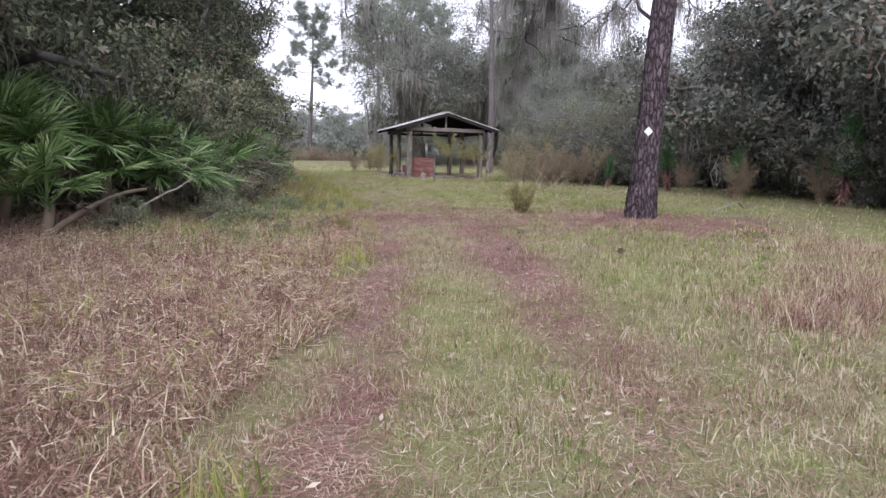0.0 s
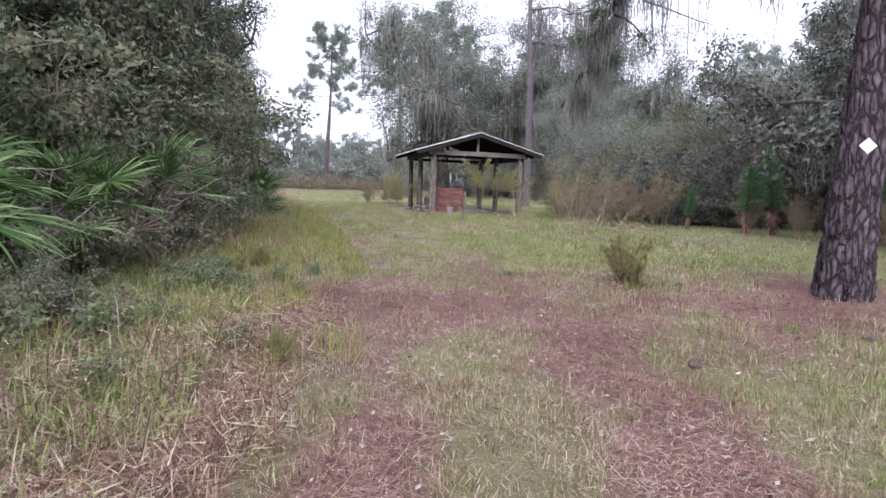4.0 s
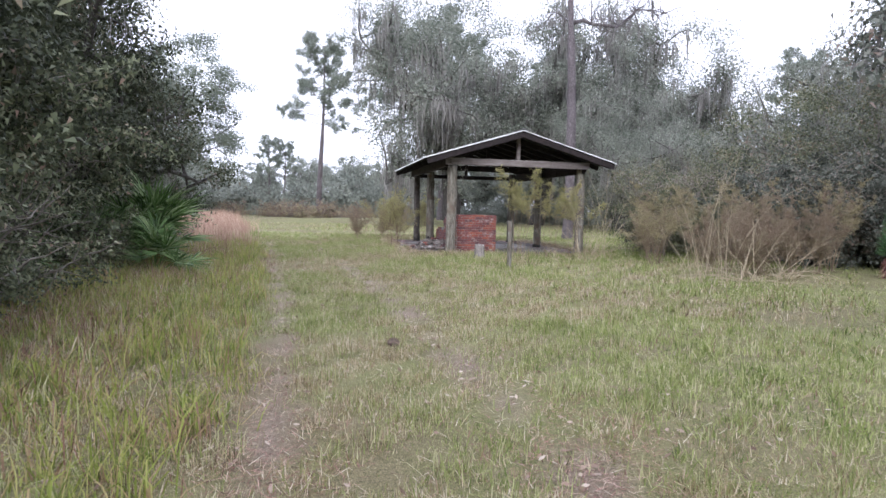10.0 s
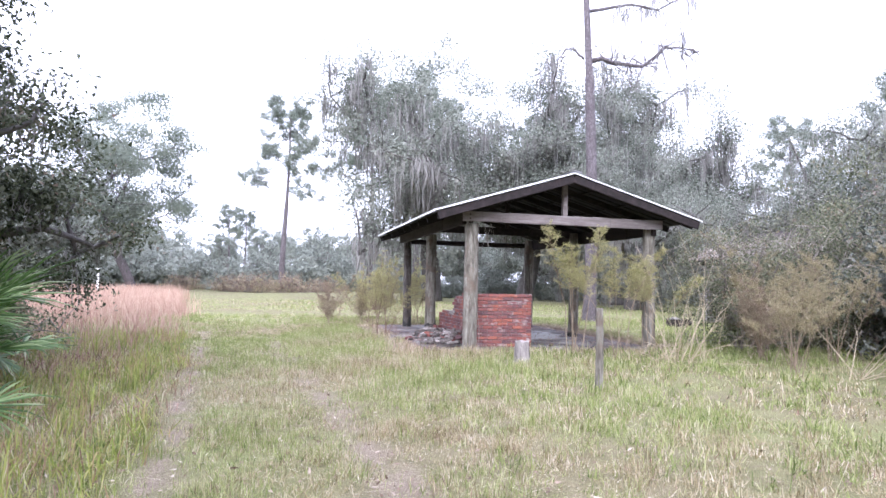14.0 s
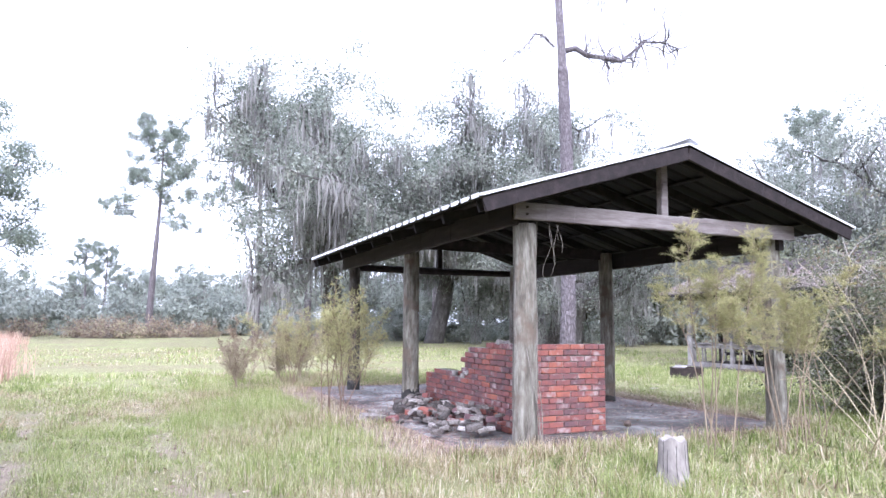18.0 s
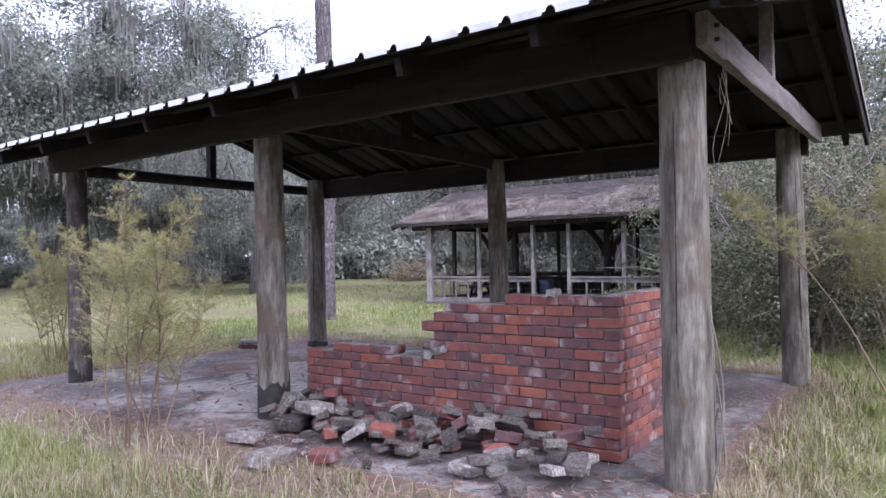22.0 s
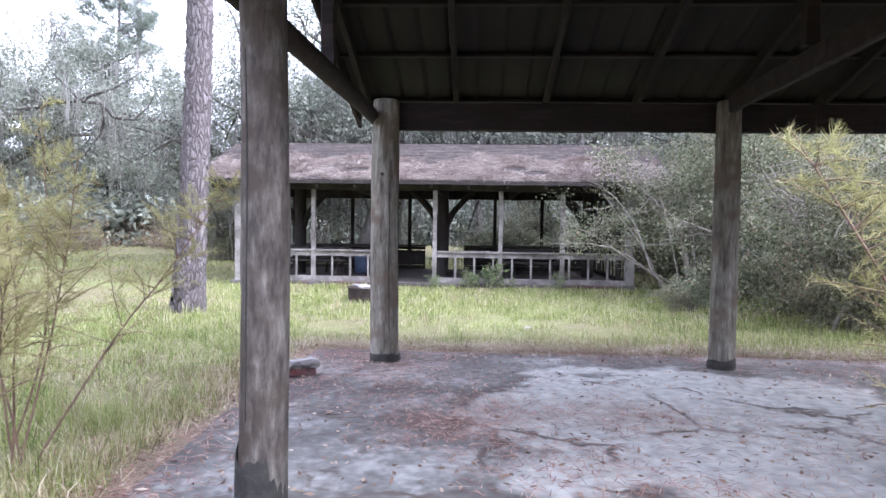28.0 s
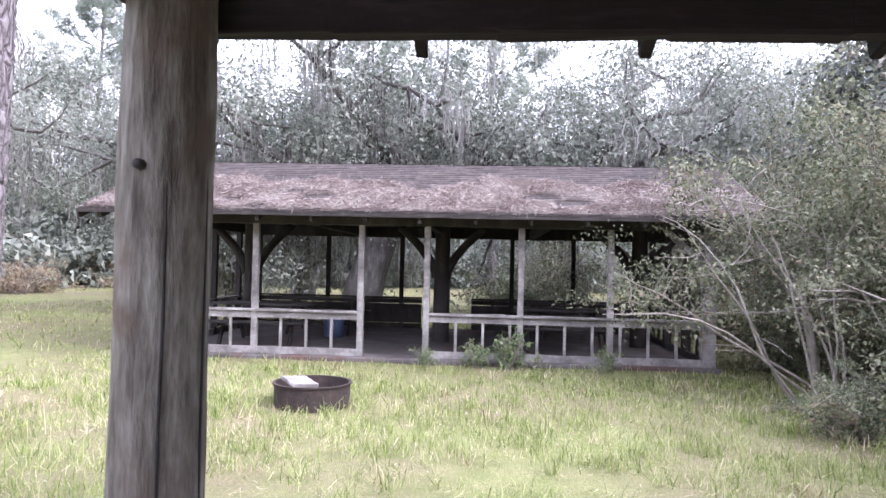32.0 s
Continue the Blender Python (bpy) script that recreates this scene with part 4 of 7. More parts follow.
def make_rubble():
    rng = np.random.RandomState(77)
    kinds = []
    for i in range(8):
        # a jagged lump: the hull of uneven corners
        bm = bmesh.new()
        for sx in (-1, 1):
            for sy in (-1, 1):
                for sz in (-1, 1):
                    for _ in range(2):
                        bm.verts.new((sx * 0.5 * rng.uniform(0.7, 1.0), sy * 0.32 * rng.uniform(0.7, 1.0), sz * 0.16 * rng.uniform(0.7, 1.0)))
        bmesh.ops.convex_hull(bm, input=list(bm.verts))
        bmesh.ops.delete(bm, geom=[v for v in bm.verts if not v.link_faces], context="VERTS")
        bmesh.ops.bevel(bm, geom=list(bm.edges), offset=0.009, segments=1, affect="EDGES")
        me = bpy.data.meshes.new("broken_block")
        bm.to_mesh(me)
        bm.free()
        me.materials.append(M["rubble"])
        kinds.append(me)
    reds = [brick_mesh("loose_brick", 0.19, 90 + i, M["brick"]) for i in range(3)]
    spots = []
    for i in range(150):
        y = rng.uniform(0.5, 3.35)
        w = 0.75 - 0.12 * abs(y - 2.0)
        x = 0.1 - abs(rng.normal()) * w * 0.55
        h = max(0.0, 0.26 * (1 - (0.12 - x) / (w + 0.2)))
        spots.append((max(x, -1.0), y, rng.uniform(0, h)))
    for i, (x, y, z) in enumerate(spots):
        red = rng.uniform() < 0.16
        ob = new("loose_brick" if red else "broken_block", reds[i % 3] if red else kinds[i % 8])
        s = rng.uniform(0.07, 0.2)
        tilt = 15 if z > 0.05 else 6
        ob.matrix_basis = pose(x, y, z + 0.06 + (0 if red else 0.12 * s), rng.normal() * tilt, rng.normal() * tilt, rng.uniform(0, 360)) @ (Matrix.Identity(4) if red else Matrix.Diagonal((s, s, s, 1)))
        if red:
            tagged(ob, "loose red brick with mortar in the rubble heap", "brick", "fallen bricks")
        else:
            tagged(ob, "broken grey block of mortared brick in the rubble heap", "rubble", "fallen blocks")
    for x, y, z, a, s in ((-0.3, 3.05, 0.08, 20, 0.38), (-0.22, 2.9, 0.2, 70, 0.36), (-0.28, 2.4, 0.14, 80, 0.4), (-0.2, 2.15, 0.2, 50, 0.3), (-1.0, 2.5, 0.05, 15, 0.36), (-0.5, 1.2, 0.07, 0, 0.3), (-0.75, 3.1, 0.05, 100, 0.3)):
        ob = new("broken_block", kinds[int(s * 100) % 8])
        ob.matrix_basis = pose(x, y, z, 6, 5, a) @ Matrix.Diagonal((s, s * 0.9, s * 0.8, 1))
        tagged(ob, "large pale broken block at the foot of the brick wall", "rubble", "fallen blocks")
    stone = thing("mortared_bricks", (2.9, 7.62, 0.02, 0, 0, -55), "small lump of bricks with white mortar on the slab edge", "rubble")
    for dx, dz, mt in ((0, 0.035, "brick"), (0.02, 0.075, "mortar"), (0.03, 0.105, "concrete")):
        part("half_brick" if mt != "mortar" else "mortar_bed", box(0.3, 0.15, 0.06 if mt != "mortar" else 0.022, 0.01, 0.008, rng, 2), M[mt], stone).matrix_basis = pose(dx, 0, dz, 0, 3, dx * 300)
    for x, y, s in ((6.2, 5.3, 0.18), (5.3, 8.6, 0.22), (4.95, 7.9, 0.12), (7.5, 11.2, 0.2)):
        ob = new("pale_stone", kinds[2])
        ob.matrix_basis = pose(x, y, 0.02, 0, 0, s * 900) @ Matrix.Diagonal((s, s * 0.6, s * 0.3, 1))
        tagged(ob, "flat pale stone lying in the grass", "stone", "stones in the grass")


make_rubble()


# ---- the long pavilion ----
def make_pavilion():
    pv = thing("picnic_pavilion", (0, 0, 0), "old dark timber pavilion with railings under a littered shingle roof", "pavilion")
    rng = np.random.RandomState(15)
    X0, X1, Y0, Y1, FL = 13.05, 18.4, 2.36, 11.76, 0.06
    RX, RZ, EZ, EX0, EX1, S, N = 15.72, 3.6, 2.38, 12.4, 19.05, 1.5, 12.65
    floor = box(X1 - X0 + 0.2, Y1 - Y0 + 0.2, 0.3, 0.02)
    bmesh.ops.translate(floor, vec=((X0 + X1) / 2, (Y0 + Y1) / 2, FL - 0.15), verts=floor.verts)
    part("floor_slab", floor, M["dusty_shaded_floor"], pv, "dusty grey concrete floor, darkened in colour for roof shade")
    ys = (11.68, 9.9, 8.1, 7.0, 5.45, 4.0, 2.44)
    top = 2.3
    # Rear posts get the dark wood: shade inside put into the colour.
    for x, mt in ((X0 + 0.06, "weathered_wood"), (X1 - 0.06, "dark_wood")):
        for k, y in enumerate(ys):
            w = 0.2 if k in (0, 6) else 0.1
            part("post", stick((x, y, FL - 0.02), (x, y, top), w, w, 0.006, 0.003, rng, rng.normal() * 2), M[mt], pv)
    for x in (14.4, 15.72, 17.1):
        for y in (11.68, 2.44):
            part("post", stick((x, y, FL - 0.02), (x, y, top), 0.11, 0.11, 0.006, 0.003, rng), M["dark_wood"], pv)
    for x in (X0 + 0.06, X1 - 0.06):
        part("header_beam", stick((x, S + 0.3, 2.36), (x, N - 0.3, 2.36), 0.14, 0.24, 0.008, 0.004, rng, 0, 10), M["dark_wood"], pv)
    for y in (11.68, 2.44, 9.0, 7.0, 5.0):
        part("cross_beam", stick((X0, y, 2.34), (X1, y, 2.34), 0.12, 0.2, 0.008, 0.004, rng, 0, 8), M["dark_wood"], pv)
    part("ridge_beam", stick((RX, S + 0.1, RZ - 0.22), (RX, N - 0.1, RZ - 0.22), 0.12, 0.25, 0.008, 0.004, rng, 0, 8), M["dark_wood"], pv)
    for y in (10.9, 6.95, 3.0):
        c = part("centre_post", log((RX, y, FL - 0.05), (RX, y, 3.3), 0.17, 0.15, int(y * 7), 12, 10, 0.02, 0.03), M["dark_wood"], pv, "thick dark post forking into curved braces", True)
        for dy in (-1, 1):
            g = Geo()
            t = np.linspace(0, 1, 8)
            tube(g, np.stack([0 * t + RX, y + dy * (0.1 + 0.75 * t**1.6), 1.35 + 1.0 * t], -1), 0.1 - 0.02 * t, 8)
            part("curved_brace", g, M["dark_wood"], c, "", True)
    for x, sx in ((X0 + 0.06, 1), (X1 - 0.06, -1)):
        for y, sy in ((11.6, -1), (2.52, 1)):
            part("corner_brace", stick((x, y, 1.7), (x, y + sy * 0.6, 2.25), 0.07, 0.1, 0.006, 0.003, rng), M["weathered_wood"], pv)
    # railings
    def rail(p, q, mt):
        p, q = Vector((*p, 0)), Vector((*q, 0))
        length, d = (q - p).length, (q - p).normalized()
        for z, w, h, nm in ((0.79, 0.15, 0.04, "top_rail"), (0.71, 0.04, 0.1, "upper_rail"), (0.12, 0.06, 0.12, "bottom_rail")):
            ob = part(nm, stick(p + Vector((0, 0, z)), q + Vector((0, 0, z)), w, h, 0.004, 0.003, rng, 0, 6), M[mt], pv)
        n = max(1, round(length / 0.46))
        for k in range(1, n):
            b = p + d * (length * k / n)
            part("baluster", stick(b + Vector((0, 0, 0.17)), b + Vector((rng.normal() * 0.01, 0, 0.67)), 0.045, 0.045, 0.004, 0.002, rng, 0, 0), M[mt], pv)

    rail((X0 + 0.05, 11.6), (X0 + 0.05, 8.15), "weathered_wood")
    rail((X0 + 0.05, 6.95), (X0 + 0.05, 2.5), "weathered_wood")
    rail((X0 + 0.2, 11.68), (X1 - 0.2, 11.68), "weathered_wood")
    # Far rails and boards are darkened in colour for the pavilion's inner shade.
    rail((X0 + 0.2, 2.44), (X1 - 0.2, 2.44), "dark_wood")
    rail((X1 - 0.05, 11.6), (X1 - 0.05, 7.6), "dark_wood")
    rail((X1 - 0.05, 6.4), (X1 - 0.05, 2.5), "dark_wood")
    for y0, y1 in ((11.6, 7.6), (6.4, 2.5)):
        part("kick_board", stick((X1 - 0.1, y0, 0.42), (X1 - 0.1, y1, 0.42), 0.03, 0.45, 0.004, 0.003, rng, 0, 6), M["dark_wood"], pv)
    # rafters with square tails
    for k in range(13):
        y = S + 0.35 + k * (N - S - 0.7) / 12
        for e in (EX0 + 0.06, EX1 - 0.06):
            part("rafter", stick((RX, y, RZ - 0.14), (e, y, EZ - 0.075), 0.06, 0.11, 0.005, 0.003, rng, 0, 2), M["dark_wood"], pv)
    # deck and shingle courses
    for e in (EX0, EX1):
        bm = bmesh.new()
        c = [bm.verts.new(v) for v in ((RX, S, RZ - 0.07), (e, S, EZ - 0.02), (e, N, EZ - 0.02), (RX, N, RZ - 0.07), (RX, S, RZ - 0.03), (e, S, EZ + 0.02), (e, N, EZ + 0.02), (RX, N, RZ - 0.03))]
        for q in ((0, 1, 2, 3), (7, 6, 5, 4), (0, 4, 5, 1), (2, 6, 7, 3), (1, 5, 6, 2), (0, 3, 7, 4)):
            bm.faces.new([c[i] for i in q])
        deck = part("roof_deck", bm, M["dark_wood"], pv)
        g = Geo()
        rows = 22
        up = np.array([RX - e, 0, RZ - EZ]) / rows
        for r in range(rows):
            b = np.array([e, 0, EZ + 0.03]) + up * r
            y = S
            while y < N:
                w = min(rng.uniform(0.24, 0.34), N - y)
                lift = rng.uniform(0.012, 0.022)
                jag = rng.normal() * 0.012
                p0 = b + up * jag + [0, y + 0.004, lift]
                p1 = b + up * 1.12 + [0, y + 0.004, 0.006]
                g.add([p0, p0 + [0, w - 0.008, 0], p1 + [0, w - 0.008, 0], p1, p0 - [0, 0, 0.018], p0 + [0, w - 0.008, -0.018]], [(0, 1, 2), (0, 2, 3), (4, 5, 1), (4, 1, 0)])
                y += w
        tagged(part("shingles", g, M["shingle"], deck, "worn brown asphalt shingles"), kind="stuff")
        part("fascia", stick((e, S, EZ - 0.012), (e, N, EZ - 0.012), 0.03, 0.06, 0.004, 0.003, rng, 0, 10), M["dark_wood"], pv)
        # drift of pine needles and leaves
        n = 210000 if e == EX0 else 6000
        t, y = rng.beta(1.1, 1.5, n), rng.uniform(S + 0.1, N - 0.1, n)
        keep = t < 0.56 + 0.26 * wobble(y, t * 1.5, 0.8, 3.0) + 0.09 * wobble(y, t * 4, 2.7, 5.0) + 0.03 * rng.normal(size=n)
        keep &= wobble(y, t * 6, 1.1, 7.0) < 0.45 + 0.12 * rng.normal(size=n)
        t, y = t[keep], y[keep]
        c = np.stack([e + (RX - e) * t, y, EZ + 0.045 + (RZ - EZ) * t + rng.uniform(0, 0.045, len(t))], -1)
        d = unit(np.stack([rng.normal(size=len(t)), rng.normal(size=len(t)) * 1.0, rng.normal(size=len(t)) * 0.25 - 0.1], -1))
        s = unit(np.cross(d, rng.normal(size=d.shape) * 0.3 + [0, 0, 1]))
        lt = Geo()
        slips(lt, c, d, s, rng.uniform(0.05, 0.15, len(t)), 0.011)
        tagged(part("needle_drift", lt, M["roof_litter"], deck, "pinkish drift of fallen pine needles on the roof"), kind="stuff")
    # gable boards
    for y in (S + 0.02, N - 0.02):
        for e in (EX0, EX1):
            part("barge_board", stick((RX, y, RZ - 0.1), (e, y, EZ - 0.08), 0.03, 0.14, 0.004, 0.003, rng), M["dark_wood"], pv)


make_pavilion()


def make_table(at, label):
    tb = thing("picnic_table", at, label, "table", "tables in the pavilion")
    rng = np.random.RandomState(4)
    for k in range(5):
        # Dark wood here carries the shade under the pavilion roof.
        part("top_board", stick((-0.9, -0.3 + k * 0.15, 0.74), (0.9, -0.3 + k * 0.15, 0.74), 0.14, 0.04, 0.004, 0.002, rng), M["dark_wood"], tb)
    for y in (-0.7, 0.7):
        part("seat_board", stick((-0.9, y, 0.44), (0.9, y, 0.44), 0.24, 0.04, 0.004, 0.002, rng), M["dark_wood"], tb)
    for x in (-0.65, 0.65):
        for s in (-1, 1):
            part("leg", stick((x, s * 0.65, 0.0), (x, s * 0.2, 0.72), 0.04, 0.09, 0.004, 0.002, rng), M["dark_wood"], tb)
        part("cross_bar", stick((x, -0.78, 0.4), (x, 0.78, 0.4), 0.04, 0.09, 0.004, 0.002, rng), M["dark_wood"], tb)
    return tb


t1 = make_table(pose(14.6, 10.2, 0.06, 0, 0, 90), "dark weathered picnic table standing inside the pavilion")
copy_thing(t1, pose(16.8, 9.6, 0.06, 0, 0, 90))
copy_thing(t1, pose(15.0, 4.6, 0.06, 0, 0, 90))
copy_thing(t1, pose(17.0, 4.2, 0.06, 0, 0, 90))


def make_ring():
    fr = thing("fire_ring", (9.5, 7.95, -0.02), "rusty steel fire ring in the grass with a flat slab across", "fire ring")
    bm = bmesh.new()
    n = 36
    for a, b, z0, z1 in ((0.43, 0.43, 0.0, 0.32),):
        outer = [[bm.verts.new((r * math.cos(i * 6.2832 / n), r * math.sin(i * 6.2832 / n), z)) for i in range(n)] for r, z in ((0.43, 0.0), (0.43, 0.25), (0.45, 0.255), (0.45, 0.27), (0.42, 0.27), (0.42, 0.0))]
        for u, w in zip(outer, outer[1:]):
            for i in range(n):
                bm.faces.new((u[i], u[(i + 1) % n], w[(i + 1) % n], w[i]))
    part("ring_wall", bm, M["rust"], fr)
    g = Geo()
    tube(g, [(0, 0, 0.0), (0, 0, 0.06)], [0.41, 0.4], 24)
    part("ash_bed", g, M["char"], fr)
    rng = np.random.RandomState(2)
    sl = part("grate_slab", box(0.42, 0.3, 0.035, 0.008, 0.004, rng, 1), M["weathered_wood"], fr, "tilted pale board resting on the rim")
    sl.matrix_basis = pose(-0.12, 0.12, 0.285, 3, -4, 35)


make_ring()


# ---- posts, stump, small things ----
def make_small():
    rng = np.random.RandomState(6)
    st = part("wooden_stake", log((0, 0, -0.2), (0.01, 0.0, 1.06), 0.052, 0.047, 3, 12, 10, 0.008, 0.04), M["post"], None, "", True)
    st.matrix_basis = pose(0.36, -5.0, -0.03)
    tagged(st, "grey weathered wooden stake standing upright in the grass", "stake")
    stump = thing("tree_stump", (0.42, -1.93, -0.04), "short grey sawn stump splitting in the grass", "stump")
    g = Geo()
    a = np.linspace(0, 2 * np.pi, 22, endpoint=False)
    rings = []
    for z, r in ((-0.1, 0.17), (0.02, 0.15), (0.15, 0.13), (0.3, 0.122), (0.385, 0.12)):
        rr = r * (1 + 0.06 * np.sin(3 * a + 1) + 0.05 * np.sin(7 * a))
        rings.append(np.stack([rr * np.cos(a), rr * np.sin(a), 0 * a + z + (0.012 * np.sin(2 * a) + 0.018 * np.sin(5 * a + 1)) * (z > 0.1)], -1))
    v = np.concatenate(rings)
    i, j = np.meshgrid(np.arange(4), np.arange(22), indexing="ij")
    p, q = (i * 22 + j).ravel(), (i * 22 + (j + 1) % 22).ravel()
    g.add(v, np.concatenate([np.stack([p, q, q + 22], -1), np.stack([p, q + 22, p + 22], -1)]))
    part("bark_side", g, M["grey_wood"], stump, "", True)
    for k in range(9):
        aa = k * 0.7 + rng.normal() * 0.15
        zz = np.linspace(rng.uniform(0.0, 0.1), rng.uniform(0.25, 0.38), 7)
        rr = np.interp(zz, [0.02, 0.15, 0.3, 0.385], [0.15, 0.13, 0.122, 0.12]) * (1 + 0.06 * np.sin(3 * aa + 1) + 0.05 * np.sin(7 * aa))
        w = 0.02 * np.sin(zz * 30 + k)
        sp = Geo()
        tube(sp, np.stack([rr * np.cos(aa + w), rr * np.sin(aa + w), zz], -1), np.full(7, 0.003), 5)
        part("split", sp, M["char"], stump, "dark drying split")
    g = Geo()
    top = rings[-1]
    g.add(np.concatenate([top, [[0, 0, 0.385]]]), np.stack([np.arange(22), (np.arange(22) + 1) % 22, np.full(22, 22)], -1))
    part("cut_face", g, M["grey_wood"], stump, "rough sawn top")
    wp = part("white_post", log((0, 0, -0.2), (0, 0, 1.75), 0.07, 0.065, 9, 10, 6, 0.0, 0.01), M["white_paint"], None, "", True)
    wp.matrix_basis = pose(-14.3, 31.5, 0)
    tagged(wp, "white painted marker post in tall pink grass", "post")
    # cones: overlapping scales round a core
    def cone():
        g = Geo()
        t = np.linspace(0, 1, 7)
        tube(g, np.stack([0.16 * t, 0 * t, 0 * t], -1), 0.008 + 0.03 * np.sin(np.pi * (0.1 + 0.85 * t)), 8)
        k = np.arange(90)
        u, ang = k / 90, k * 2.399
        r = 0.01 + 0.034 * np.sin(np.pi * (0.12 + 0.8 * u))
        c = np.stack([0.01 + 0.14 * u, r * np.cos(ang), r * np.sin(ang)], -1)
        out = unit(np.stack([0 * u + 0.5, np.cos(ang), np.sin(ang)], -1))
        leaves(g, c, out, unit(np.cross(out, [1.0, 0, 0])), 0.03, 0.028)
        return g.mesh("pine_cone", M["cone"])

    me = cone()
    for x, y, a in ((-2.06, -25.0, 20), (-2.0, -19.8, 140), (-1.2, -27.4, 200), (2.0, 0.75, 60), (0.3, -24.2, 120), (-3.05, -13.2, 40), (0.1, -20.8, 300)):
        ob = new("pine_cone", me)
        ob.matrix_basis = pose(x, y, float(ground_z(x, y)) + 0.035 + (0.02 if x == 2.0 else 0), 0, 8, a) @ Matrix.Scale(0.75, 4)
        tagged(ob, "brown open pine cone lying on the ground", "pine cone", "fallen pine cones")
    # dead branches on the ground
    for pts, r in (([(4.6, -20.7, 0.02), (5.2, -20.3, 0.14), (5.6, -20.35, 0.3), (6.0, -20.0, 0.1)], 0.03), ([(5.3, -20.3, 0.12), (5.5, -19.9, 0.34), (5.45, -19.7, 0.4)], 0.015), ([(-8.8, -25.2, 0.1), (-8.2, -24.8, 0.5), (-7.6, -24.5, 0.85)], 0.028), ([(-7.7, -25.3, 0.03), (-7.2, -24.6, 0.3)], 0.012)):
        g = Geo()
        p = np.array(pts)
        tt = np.linspace(0, 1, 10)
        cc = np.stack([np.interp(tt, np.linspace(0, 1, len(p)), p[:, k]) for k in range(3)], -1) + rng.normal(size=(10, 3)) * 0.012
        tube(g, cc, r * (1 - 0.6 * tt), 7)
        ob = part("dead_branch", g, M["twig"], None, "", True)
        tagged(ob, "bare grey dead branch lying on the ground", "branch", "dead branches")
    # low boards of an old table among the bushes
    bn = thing("board_bench", (12.9, -2.6, 0, 0, 0, 68), "low dark bench of long weathered boards under the oaks", "bench")
    for z, y in ((0.45, 0.0), (0.45, 0.16), (0.25, -0.4), (0.75, 0.5)):
        part("board", stick((-1.9, y, z), (1.9, y, z), 0.14, 0.05, 0.005, 0.003, rng), M["dark_wood"], bn)
    for x in (-1.5, 0, 1.5):
        part("leg", stick((x, -0.4, -0.02), (x, 0.5, 0.72), 0.06, 0.1, 0.005, 0.003, rng), M["dark_wood"], bn)
    bl = part("blue_bin", log((0, 0, 0), (0, 0, 0.55), 0.2, 0.23, 5, 16, 4, 0, 0), surface("blue_plastic", [(0.1, (0.06, 0.09, 0.16)), (1, (0.12, 0.16, 0.25))], 5, (1, 1, 1), 0.5, 0.1, 30), None, "", True)
    bl.matrix_basis = pose(16.0, 9.2, 0.06)
    tagged(bl, "dull blue bin standing inside the pavilion", "bin")




make_small()


def pebble_line():
    """Pale chips strewn along the slab's far edge."""
    rng = np.random.RandomState(41)
    g = Geo()
    for k in range(90):
        y = rng.uniform(1.4, 7.0)
        c = np.array([4.17 + rng.normal() * 0.03 - 0.01 * y, y, 0.018])
        r = rng.uniform(0.008, 0.022)
        v = c + np.array([(r, 0, 0), (0, r, 0), (-r, 0, 0), (0, -r, 0), (0, 0, r * 0.7)]) * rng.uniform(0.6, 1.3, (5, 1))
        g.add(v, [(0, 1, 4), (1, 2, 4), (2, 3, 4), (3, 0, 4)])
    for k in range(110):
        y = rng.uniform(2.9, 7.2)
        c = np.array([-0.45 - 0.25 * abs(rng.normal()) - 0.1 * np.sin(y * 1.7), y, 0.014])
        r = rng.uniform(0.005, 0.018)
        v = c + np.array([(r, 0, 0), (0, r * 1.4, 0), (-r, 0, 0), (0, -r * 1.4, 0), (0, 0, 0.006)]) * rng.uniform(0.5, 1.3, (5, 1))
        g.add(v, [(0, 1, 4), (1, 2, 4), (2, 3, 4), (3, 0, 4)])
    tagged(part("pale_chips", g, M["grey_wood"], None), "row of small pale chips along the slab edge", "chips", kind="stuff")


pebble_line()


# ---- trees ----
def limb_path(rng, p, d, length, n=6, wander=0.25, rise=0.0, sag=0.0):
    pts, d = [np.array(p, float)], unit(np.array(d, float))
    for i in range(n):
        d = unit(d + rng.normal(size=3) * wander * 0.5 + np.array([0, 0, rise - sag * i / n]))
        pts.append(pts[-1] + d * length / n)
    return np.array(pts)


